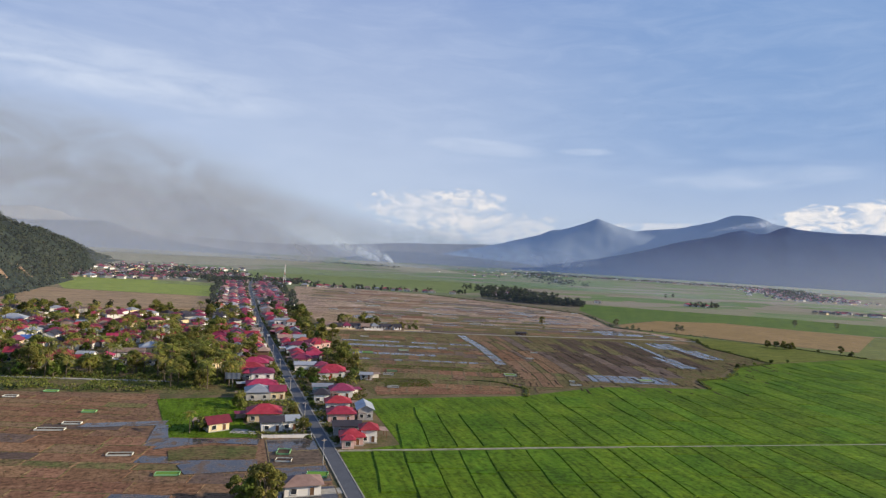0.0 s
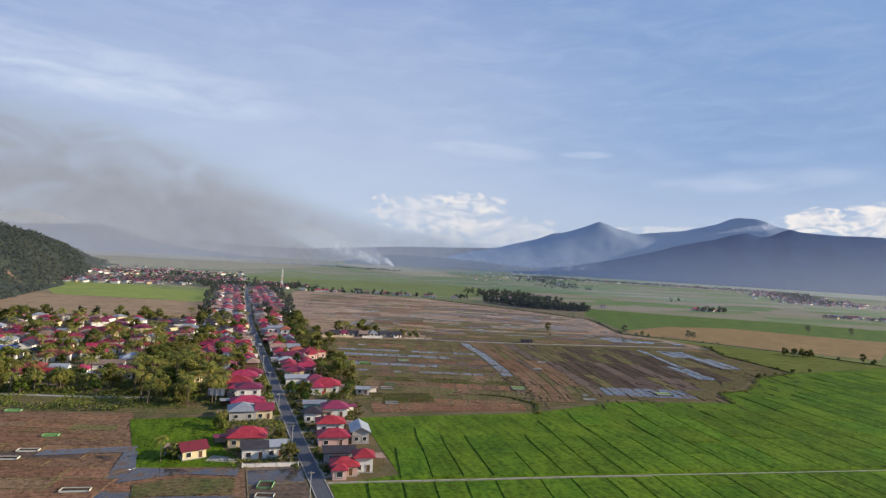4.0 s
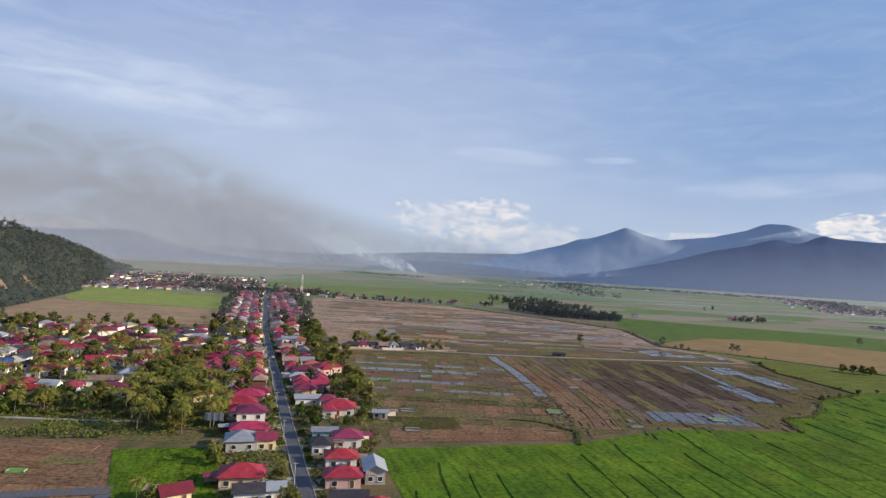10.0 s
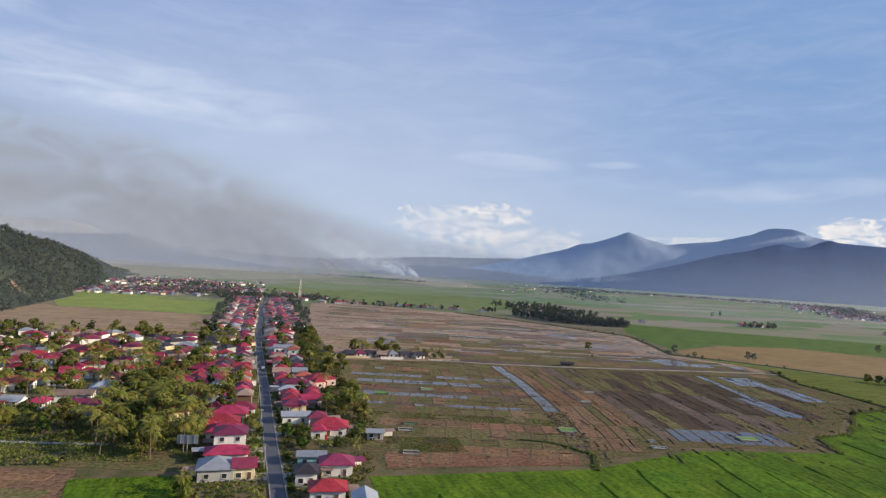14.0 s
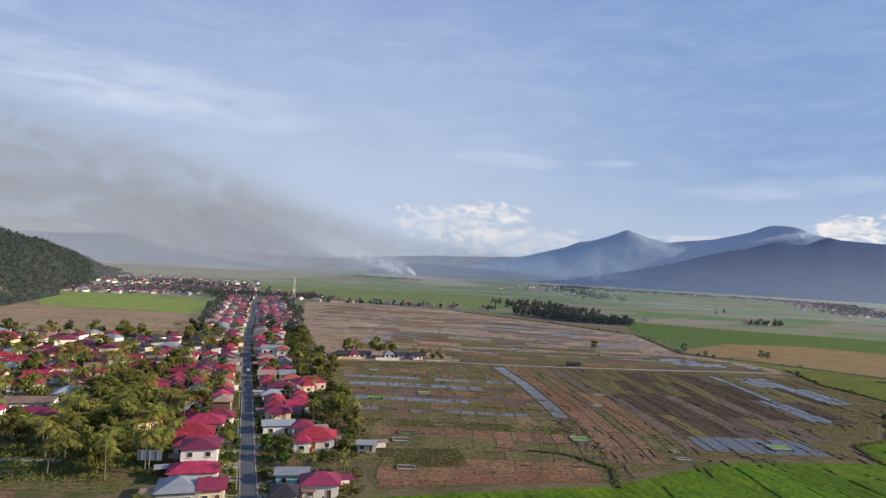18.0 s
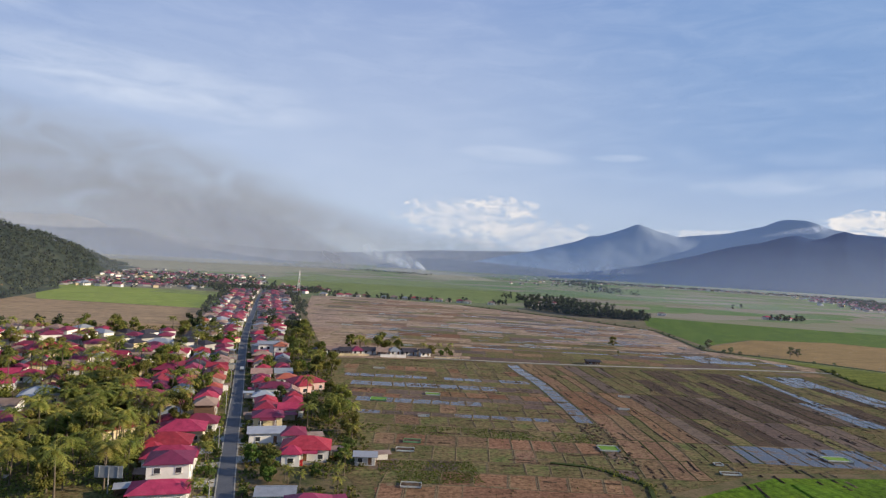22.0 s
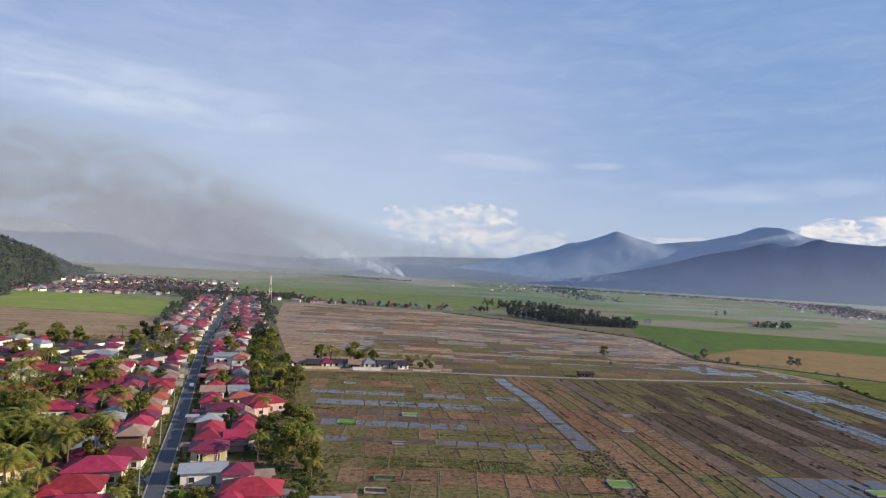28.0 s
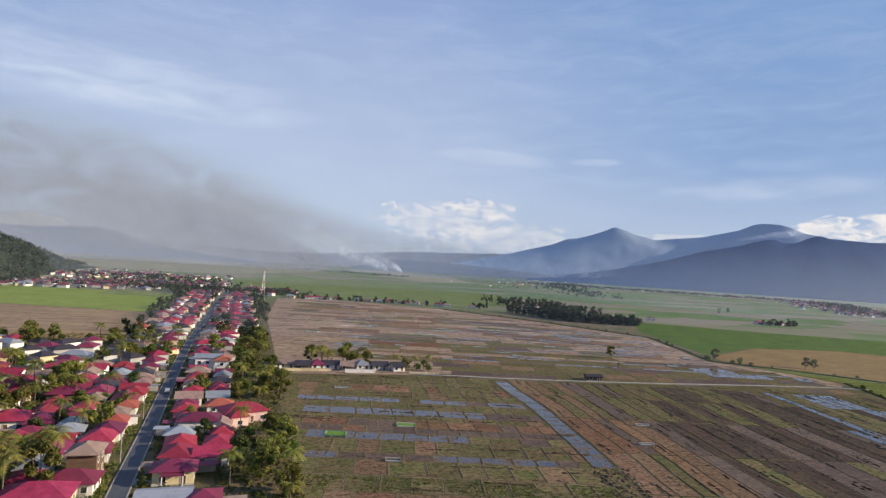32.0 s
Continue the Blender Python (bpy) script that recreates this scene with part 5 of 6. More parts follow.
def grid(xs, y0, y1):
    """Places in rows along the road."""
    spots = [(x, y) for x in xs for y in np.arange(y0, y1, 12.0)]

    def pick(r2):
        x, y = spots.pop()
        return (x + r2.uniform(-1.5, 1.5), y + r2.uniform(-1.5, 1.5))
    return pick, len(spots)


far_village("far_village_houses", "red, white and grey roofed houses at the village's far side", len(FAR_HOUSES), lambda r2: FAR_HOUSES.pop(), 38)
pick, count = grid((-26, -15, -4.5, 15, 26, 37), 606, 955)
far_village("far_village_road", "rows of red-roofed houses far along the road", count, pick, 39)
FAR_VILLAGES = [
    ("far_village_hillfoot", "dense pale and red houses along the hill's foot", 330, [(-235, 1010), (-140, 1060), (-50, 1190)], 38),
    ("far_village_hillfoot_back", "distant pale houses behind the hill village", 170, [(-290, 1320), (-180, 1350), (-90, 1480)], 70),
    ("far_village_road_end", "houses clustered at the road's far end", 60, [(5, 980), (40, 1010), (60, 1080)], 22),
    ("far_village_right", "distant town of pale and grey roofs on the plain", 480, [(1300, 1060), (1480, 1240), (1830, 1700)], 55),
    ("far_village_right_near", "a line of distant houses on the plain", 60, [(880, 740), (1000, 690), (1150, 640)], 16),
    ("far_village_middle", "a long thin line of distant houses", 300, [(1150, 2350), (1570, 2150), (1870, 1900), (1950, 1700)], 34),
    ("far_village_valley", "scattered distant houses far up the valley", 45, [(700, 1500), (1000, 2200), (1400, 2900), (1900, 3200)], 130)]
for k, (nm, lb, count, line, width) in enumerate(FAR_VILLAGES):
    far_village(nm, lb, count, along(line, width), 40 + k)


# ---------------------------------------------------------------- trees
def palm_kind(height, seed, fronds=17):
    r2 = random.Random(seed)
    lean = r2.uniform(0, 6.28)
    off = r2.uniform(0.2, 1.1)
    line = [(off * (s ** 2) * math.cos(lean), off * (s ** 2) * math.sin(lean), height * s) for s in (0, 0.2, 0.4, 0.6, 0.8, 1.0)]
    trunk = Mesh().tube(line, [0.26, 0.2, 0.17, 0.15, 0.14, 0.12], 7).data("trunk", "bark", smooth=True)
    m = Mesh()
    top = Vector(line[-1])
    for k in range(fronds):
        a = 2.4 * k + r2.uniform(-0.2, 0.2)
        rise = r2.uniform(-0.35, 1.15)
        length = r2.uniform(3.7, 5.0)
        out = Vector((math.cos(a), math.sin(a), 0))
        side = Vector((-math.sin(a), math.cos(a), 0))
        pts = []
        for j in range(9):
            s = j / 8
            drop = rise * s * length * 0.75 - (0.9 + 0.35 * rise) * length * 0.55 * s * s
            pts.append(top + out * (length * s * (1 - 0.18 * s)) + Vector((0, 0, drop)))
        for j in range(8):
            p, q = pts[j], pts[j + 1]
            wide = 0.92 * math.sin(math.pi * min(1, (j + 1.2) / 9)) ** 0.6
            for sg in (-1, 1):
                for half in (0, 0.5):
                    b0, b1 = p.lerp(q, half), p.lerp(q, half + 0.40)
                    tip = b0.lerp(q, 0.9) + side * sg * wide + Vector((0, 0, -0.42 * wide)) + out * 0.25
                    m.face([b0, b1, tip] if sg > 0 else [b1, b0, tip])
            m.face([p + side * 0.05, q + side * 0.04, q - side * 0.04, p - side * 0.05])
    for k in range(5):
        a = 1.26 * k
        m.box((top.x + 0.3 * math.cos(a), top.y + 0.3 * math.sin(a), top.z - 0.35), (0.28, 0.28, 0.34), 1, a)
    return trunk, m.data("crown", "palm_leaf", "bright_leaf")


def leafy_kind(height, spread, seed, mat="tree_leaf", leaves=1500, slim=1.0):
    r2 = random.Random(seed)
    t = Mesh()
    fork = height * 0.22
    t.tube([(0, 0, 0), (0.1, 0.05, fork * 0.5), (0.05, 0.1, fork), (0.1, 0, height * 0.75)], [0.32, 0.26, 0.22, 0.08], 7)
    blobs = []
    for k in range(13):
        a, rr = 2.4 * k + r2.uniform(-0.5, 0.5), spread * (0.15 + 0.62 * math.sqrt((k + 0.5) / 13)) * r2.uniform(0.7, 1.15)
        z = fork + (height - fork) * r2.uniform(0.05, 0.9) * (1.1 - 0.5 * rr / spread) * slim
        c = Vector((rr * math.cos(a), rr * math.sin(a), min(z, height - 0.8)))
        blobs.append((c, spread * r2.uniform(0.18, 0.42)))
        t.rod((0.05, 0.05, fork * 0.9), c, 0.07)
    blobs.append((Vector((0, 0, height * 0.82)), spread * 0.45))
    m = Mesh()
    for k in range(leaves):
        c, r = blobs[k % len(blobs)]
        d = Vector((r2.gauss(0, 1), r2.gauss(0, 1), r2.gauss(0, 0.85))).normalized() * r * (r2.random() ** 0.4)
        d.z *= 0.8
        p = c + d
        n = (d.normalized() + Vector((r2.gauss(0, 0.7), r2.gauss(0, 0.7), r2.gauss(0.3, 0.6)))).normalized()
        s = n.orthogonal().normalized()
        s.rotate(Matrix.Rotation(r2.uniform(0, 6.28), 3, n))
        q = n.cross(s)
        g = r2.uniform(0.18, 0.44) * (1.0 if spread < 4 else 1.25)
        m.face([p - s * g, p - q * g * 0.6, p + s * g, p + q * g * 0.6])
    return t.data("trunk", "bark", smooth=True), m.data("crown", mat)


PALMS = [palm_kind(h, 30 + k, f) for k, (h, f) in enumerate(((7.0, 18), (8.6, 19), (10.0, 17), (5.6, 16), (9.2, 20), (7.8, 17)))]
LEAFY = [leafy_kind(8, 4.2, 60), leafy_kind(10.5, 5.2, 61, leaves=1900), leafy_kind(6.5, 3.4, 62, "bright_leaf"), leafy_kind(12, 4.4, 63, leaves=1900), leafy_kind(7, 3.2, 64, "dark_leaf"), leafy_kind(5, 2.6, 65, "bright_leaf", 1000)]
TALL = [leafy_kind(15, 3.0, 70, "tree_leaf", 1300, 1.0), leafy_kind(17, 3.6, 71, "dark_leaf", 1400, 1.0)]
SHRUBS = [leafy_kind(3.0, 2.0, 80, "dark_leaf", 420), leafy_kind(2.2, 1.7, 81, "bright_leaf", 380)]


def plant(kinds, x, y, name, label, category, group, size=1.0):
    trunk, crown = rng.choice(kinds)
    ob = thing(name, label, category, group, at=(x, y, ground_z(x, y)), turn=rng.uniform(0, 360))
    ob.scale = (size,) * 3
    part("trunk", trunk, ob)
    part("crown", crown, ob)
    return ob


def palm(x, y, size=1.0):
    if y > 540:
        return tree(x, y, size)
    return plant(PALMS, x, y, "coconut_palm", "tall coconut palm with arching yellow-green fronds", "palm tree", "village palms", size * rng.uniform(0.85, 1.1))


FAR_TREES = []


def tree(x, y, size=1.0, kinds=None):
    if y > 540 or (x > 300 and not kinds):
        FAR_TREES.append((x, y, size))
        return None
    return plant(kinds or LEAFY, x, y, "tree", "leafy broad-crowned green tree", "tree", "village trees", size * rng.uniform(0.8, 1.15))


def shrub(x, y, size=1.0):
    return plant(SHRUBS, x, y, "shrub", "low dense green shrub", "shrub", "field shrubs", size * rng.uniform(0.7, 1.3))


def clear(x, y, room):
    if abs(x - road_x(y)) < 3.0:
        return False
    return all((x - a) ** 2 + (y - b) ** 2 > (r + room) ** 2 for a, b, r in PLACED)


def grove(ring, count, mix, size=1.0, room=0.2):
    xs, ys = [p[0] for p in ring], [p[1] for p in ring]
    done = tries = 0
    while done < count and tries < count * 30:
        tries += 1
        x, y = rng.uniform(min(xs), max(xs)), rng.uniform(min(ys), max(ys))
        if inside(x, y, ring) and abs(x - road_x(y)) > 4.6 and clear(x, y, room):
            (palm if rng.random() < mix else tree)(x, y, size)
            done += 1


grove([(-48, 260), (-15, 254), (-12, 300), (-20, 318), (-50, 300)], 56, 0.82, room=-0.5)
grove([(-50, 296), (-20, 300), (-26, 345), (-60, 360), (-52, 330)], 36, 0.75)
grove([(-100, 284), (-52, 282), (-58, 320), (-110, 330)], 34, 0.6)
grove([(-150, 270), (-86, 282), (-110, 340), (-170, 340)], 36, 0.5)
grove([(-180, 340), (-36, 330), (-34, 440), (-190, 450)], 105, 0.7, room=-1.0)
grove([(-240, 440), (-36, 430), (-34, 530), (-250, 560)], 70, 0.4, room=-1.0)
grove([(-250, 552), (-40, 522), (-36, 534), (-250, 572)], 24, 0.5, room=-1.5)
grove([(-3, 302), (-1, 560), (-36, 560), (-34, 310)], 46, 0.45, room=-1.8)
grove([(-8, 300), (-8, 400), (-60, 420), (-40, 310)], 34, 0.85, room=-1.6)
grove([(-16, 212), (-12.5, 224), (-14, 232), (-17, 226)], 3, 0.5, 0.6)
grove([(12.5, 250), (18, 250), (18, 285), (12.5, 285)], 6, 0.3, 0.7)
grove([(20, 250), (42, 252), (42, 264), (20, 264)], 5, 0.6, 0.5)
grove([(29, 292), (44, 292), (45, 330), (26, 330)], 13, 0.5, 0.9)
grove([(26, 330), (44, 330), (44, 350), (26, 348)], 6, 0.5, 0.9)
grove([(30, 372), (46, 376), (44, 432), (28, 440)], 17, 0.55, 0.95, room=-1)
grove([(30, 440), (40, 445), (46, 560), (32, 620)], 30, 0.45, 0.9, room=-1.5)
grove([(14, 330), (28, 330), (30, 640), (14, 640)], 22, 0.3, 0.9, room=-2)
grove([(-38, 560), (-26, 545), (-24, 940), (-42, 940)], 42, 0.3, room=-1.5)
grove([(36, 640), (52, 660), (60, 930), (38, 930)], 34, 0.3, room=-1.5)
grove([(-3, 560), (14, 560), (14, 960), (-3, 960)], 20, 0.3, 0.8, room=-2)
grove([(-50, 950), (0, 960), (80, 975), (90, 1010), (-60, 1010)], 60, 0.1, 1.1)
grove([(90, 950), (330, 880), (335, 892), (95, 965)], 44, 0.2, 0.8, room=-2)
grove([(50, 459), (96, 457), (96, 466), (50, 469)], 11, 0.6, 1.05, room=-3)
grove([(100, 448), (124, 446), (124, 456), (104, 458)], 7, 0.3, 0.7, room=-3)
grove([(338, 836), (372, 742), (436, 712), (448, 724), (384, 762), (352, 842)], 170, 0.0, 1.3)
grove([(375, 872), (470, 830), (500, 1050), (385, 1040)], 120, 0.1, 1.2, room=-2)
grove([(690, 780), (740, 776), (740, 790), (690, 795)], 16, 0.0, 1.0, room=-3)
grove([(2.0, 186), (5.6, 186), (3.4, 300), (1.0, 300)], 10, 0.4, 0.55)
for x, y, s in ((-9, 140, 0.8), (-13, 136, 1.0), (-6.5, 139, 0.7), (-10, 133, 0.9), (-16, 141, 0.6), (-26, 196, 0.5), (37.5, 277, 0.6), (36, 273, 0.7), (39.5, 281, 0.6)):
    tree(x, y, s)
for x, y, s in ((-29, 195, 0.6), (-14, 228, 0.7), (-26, 254, 1.0), (34, 258, 0.5), (22, 257, 0.55), (33, 250, 0.6)):
    palm(x, y, s)
for k in range(26):
    side = rng.choice((-1, 1))
    y = rng.uniform(176, 310)
    x = road_x(y) + side * rng.uniform(2.9, 4.4)
    if clear(x, y, -1.5):
        shrub(x, y, 0.7)
# trees and shrubs along the ditches
for x, y, s in ((396, 371, 0.9), (400, 366, 1.0), (404, 362, 0.9), (408, 359, 0.75), (381, 460, 0.8), (384, 456, 0.75), (332, 486, 0.8), (327, 489, 0.7), (345, 478, 0.6), (430, 334, 0.8), (434, 328, 0.6), (452, 300, 0.9), (458, 296, 0.8), (340, 303, 0.5), (242, 464, 0.45), (256, 494, 0.8), (600, 520, 0.9), (640, 500, 0.8), (820, 1010, 1.3), (830, 1000, 1.2)):
    tree(x, y, s, LEAFY[3:5] + LEAFY[:1])
for line, step in ((DITCH, 9), (DITCH2, 11)):
    for k in range(len(line) - 1):
        (x0, y0), (x1, y1) = line[k], line[k + 1]
        n = int(math.dist(line[k], line[k + 1]) / step)
        for j in range(n):
            if rng.random() < 0.6:
                shrub(x0 + (x1 - x0) * j / n + rng.uniform(-1, 1), y0 + (y1 - y0) * j / n + rng.uniform(-1, 1), 0.75)


def wood(name, label, count, pick, seed, mats=("hill_wood", "hill_wood_light"), big=1.0):
    """Far woods: crowns of loose leaf clumps, in one mesh."""
    r2 = random.Random(seed)
    m = Mesh()
    for k in range(count):
        x, y = pick(r2)
        z0 = ground_z(x, y)
        h, w = r2.uniform(4, 10) * big, r2.uniform(3.0, 7) * big
        mat = r2.choice((0, 0, 0, 1))
        for j in range(14):
            a, b = r2.uniform(0, 6.28), r2.uniform(-0.4, 1.0)
            c = Vector((x + w * 0.75 * math.cos(a) * math.sqrt(1 - min(0.99, abs(b))), y + w * 0.75 * math.sin(a) * math.sqrt(1 - min(0.99, abs(b))), z0 + h * (0.55 + 0.4 * b)))
            n = Vector((math.cos(a), math.sin(a), r2.uniform(-0.2, 1.2))).normalized()
            s = n.orthogonal().normalized() * r2.uniform(0.9, 1.7) * big
            q = n.cross(s)
            m.face([c - s, c - q * 0.8, c + s * 0.9, c + q], mat)
    return tagged(new(name, m.data(name, *mats)), label, "woodland", kind="stuff")


def far_trees(name, label, seed):
    """Trees too far off to tell apart: loose leaf clumps round forked stems, in one mesh."""
    r2 = random.Random(seed)
    m = Mesh()
    for x, y, size in FAR_TREES:
        h, w = r2.uniform(6, 11) * size, r2.uniform(2.4, 3.8) * size
        m.tube([(x, y, 0), (x, y, h * 0.5)], [0.22, 0.12], 5, 1)
        lobes = [(r2.uniform(-1, 1) * w * 0.5, r2.uniform(-1, 1) * w * 0.6, h * r2.uniform(0.15, 0.85)) for k in range(5)]
        for j in range(130):
            lx, ly, lz = lobes[j % 5]
            n = Vector((r2.gauss(0, 1), r2.gauss(0, 1), r2.gauss(0.1, 0.9))).normalized()
            c = Vector((x + lx, y + ly, lz)) + n * w * 0.55 * r2.random() ** 0.4
            n = (n + Vector((r2.gauss(0, 0.6), r2.gauss(0, 0.6), r2.gauss(0.3, 0.5)))).normalized()
            s = n.orthogonal().normalized() * r2.uniform(0.45, 0.9)
            q = n.cross(s)
            m.face([c - s, c - q * 0.8, c + s * 0.9, c + q], 0 if j % 5 == 0 else 2)
    return tagged(new(name, m.data(name, "dark_leaf", "bark", "hill_wood_light")), label, "trees", kind="stuff")


def brush(name, label, ring, count, seed, size=0.5, mats=("tree_leaf", "bright_leaf", "dark_leaf"), tall=1.0):
    """Rank grass and low bushes that nobody could count, in one mesh."""
    r2 = random.Random(seed)
    m = Mesh()
    xs, ys = [p[0] for p in ring], [p[1] for p in ring]
    for k in range(count):
        x, y = r2.uniform(min(xs), max(xs)), r2.uniform(min(ys), max(ys))
        if not inside(x, y, ring) or abs(x - road_x(y)) < 2.7 or any((x - a) ** 2 + (y - b) ** 2 < (r * 0.8) ** 2 for a, b, r in PLACED):
            continue
        if noise.noise(Vector((x / 14, y / 14, seed))) < -0.3:
            continue
        hgt = size * r2.uniform(0.4, 1.6) * tall
        mat = r2.choice((0, 0, 1, 2))
        for j in range(4):
            a = r2.uniform(0, 6.28)
            c = Vector((x + r2.gauss(0, size * 0.5), y + r2.gauss(0, size * 0.5), hgt * r2.uniform(0.3, 1.0)))
            n = Vector((math.cos(a), math.sin(a), r2.uniform(0.0, 1.2))).normalized()
            s = n.orthogonal().normalized() * size * r2.uniform(0.4, 0.9)
            q = n.cross(s)
            m.face([c - s, c - q * 0.8, c + s * 0.9, c + q], mat)
    return tagged(new(name, m.data(name, *mats)), label, "undergrowth", kind="stuff")


brush("grass_patch", "rank bright grass on the plot by the houses", [(-34.5, 191.5), (-10, 189), (-13, 204), (-13, 239), (-42, 239)], 3000, 11, 0.22, ("rice", "rice", "bright_leaf"))
brush("undergrowth_grove", "rank green undergrowth below the palms", [(-60, 258), (-14, 250), (-12, 300), (-60, 320), (-150, 300), (-150, 270)], 18000, 3, 0.32, ("tree_leaf", "olive", "dark_leaf"), 1.6)
brush("hedge_field_edge", "dark bushes and banana plants along the field edge", [(-140, 264), (-100, 260), (-48, 251), (-46, 256), (-100, 266), (-140, 272)], 1300, 13, 0.6, ("dark_leaf", "hill_wood_light", "tree_leaf"), 2.4)
brush("hedge_path", "bushes behind the village path", [(-140, 296), (-86, 283), (-44, 273), (-44, 279), (-86, 291), (-140, 304)], 2200, 14, 0.6, ("dark_leaf", "tree_leaf", "bright_leaf"), 2.6)
brush("undergrowth_village", "gardens and bushes between the village houses", [(-3, 262), (-3, 560), (-240, 560), (-170, 300), (-40, 300), (-14, 262)], 18000, 4, 0.45, tall=1.5)
brush("undergrowth_east", "gardens and bushes between houses and paddies", [(11.5, 186), (36, 238), (46, 285), (48, 440), (46, 640), (11.5, 640)], 9000, 5, 0.5, tall=1.3)
brush("verge_grass", "rough green grass along the road's verge", [(-12, 186), (6.8, 186), (4.8, 320), (-14, 320)], 2600, 6, 0.45)
brush("verge_grass_north", "weeds and low garden plants along the village road", [(0.5, 300), (4.4, 300), (2.4, 400), (0.6, 495), (1.2, 600), (-3, 600), (-3.5, 495), (-1.5, 400)], 2600, 16, 0.4, tall=1.2)
brush("verge_grass_east", "weeds and low garden plants before the roadside houses", [(11.6, 176), (15, 176), (11, 350), (8.2, 495), (8.5, 600), (6.5, 600), (6.0, 495), (8.6, 350)], 3200, 17, 0.4, tall=1.2)
brush("paddy_weeds", "weeds and straw tufts on the harvested paddies", [(42, 236), (106, 234), (150, 300), (240, 262), (320, 310), (320, 400), (120, 436), (48, 436)], 9000, 7, 0.24, ("weedy", "olive", "stubble"), 0.7)
brush("paddy_weeds_green", "a green band of rank weeds across the paddies", [(47, 299), (118, 279), (122, 289), (47, 310)], 8000, 8, 0.2, ("bright_leaf", "olive", "tree_leaf"))
brush("paddy_weeds_corner", "rank weeds beside the small shed", [(44, 254), (70, 252), (72, 268), (46, 272)], 3600, 9, 0.2, ("bright_leaf", "olive", "tree_leaf"))
brush("paddy_weeds_left", "weeds and clods on the ploughed field", [(-130, 150), (-12, 150), (-12, 184), (-36, 188), (-40, 243), (-130, 254)], 2500, 10, 0.24, ("weedy", "bare", "stubble"), 0.7)


def bank_grass(name, label, lines, seed, step=0.5, size=0.5):
    """Ragged grass and weeds along field banks, in one mesh."""
    r2 = random.Random(seed)
    m = Mesh()
    for line in lines:
        for (x0, y0), (x1, y1) in zip(line, line[1:]):
            n = int(math.dist((x0, y0), (x1, y1)) / step)
            for k in range(n):
                x, y = wander(x0 + (x1 - x0) * k / n, y0 + (y1 - y0) * k / n)
                grow = 0.5 + noise.noise(Vector((x / 9, y / 9, seed))) * 1.3
                if grow < 0.1:
                    continue
                for j in range(3):
                    c = Vector((x + r2.gauss(0, 0.8), y + r2.gauss(0, 0.8), size * grow * r2.uniform(0.5, 1.7)))
                    a = r2.uniform(0, 6.28)
                    d = Vector((math.cos(a), math.sin(a), r2.uniform(0, 1))).normalized()
                    s = d.orthogonal().normalized() * size * r2.uniform(0.5, 1.0)
                    q = d.cross(s)
                    m.face([c - s, c - q * 0.8, c + s, c + q], r2.choice((0, 0, 1)))
    return tagged(new(name, m.data(name, "dark_leaf", "tree_leaf")), label, "grass", kind="stuff")


bank_grass("bank_grass", "ragged dark grass along the field ditches", (DITCH, DITCH2, [(104, 230), (109, 245), (101, 258), (94, 264)], [(211, 235), (221, 254), (245, 259), (284, 289)]), 21)


def on_hill(r2):
    while True:
        y = r2.uniform(560, 1720)
        x = r2.uniform(-640, -225)
        if ground_z(x, y) > 0.5:
            return (x, y)


far_trees("far_trees", "dark green trees among far houses and along lanes", 89)
wood("hill_wood", "dense dark green woodland covering the hill", 6500, on_hill, 90)
wood("hillfoot_wood", "trees along the foot of the hill", 260, along([(-214, 640), (-226, 760), (-236, 900), (-262, 1200)], 9), 91)
wood("far_wood_village", "trees among the hill village houses", 260, along([(-235, 1000), (-140, 1050), (-40, 1150), (-100, 1350), (-280, 1320)], 40), 92)
wood("far_wood_road_end", "dark trees where the road ends", 150, along([(-90, 1020), (0, 1010), (90, 1000)], 14), 93)
wood("far_wood_plain", "thin dark tree lines out on the plain", 800, along([(1150, 2350), (1570, 2150), (1870, 1900), (1950, 1700), (1600, 1400), (1300, 1060)], 40), 94)
wood("far_wood_valley", "scattered trees far up the valley", 320, along([(820, 1350), (1000, 1900), (1500, 2700)], 40), 95)
wood("far_wood_line", "distant tree line across the valley", 200, along([(600, 2300), (300, 2700), (0, 2900)], 30), 96)
scar = Mesh()
for x, y in ((-233, 708), (-232, 790)):
    pts = []
    for k in range(10):
        a = k * math.pi * 2 / 10
        px, py = x + 14 * math.cos(a), y + 9 * math.sin(a)
        pts.append((px, py, max(ground_z(px, py), 0) + 1.0))
    for k in range(10):
        scar.face([(x, y, ground_z(x, y) + 4.5), pts[k], pts[(k + 1) % 10]])
        p, q = pts[k], pts[(k + 1) % 10]
        scar.face([p, (p[0], p[1], -1), (q[0], q[1], -1), q])
tagged(new("earth_scar", scar.data("earth_scar", "earth_scar")), "bare orange earth cut at the hill's foot", "earth bank", kind="structure")


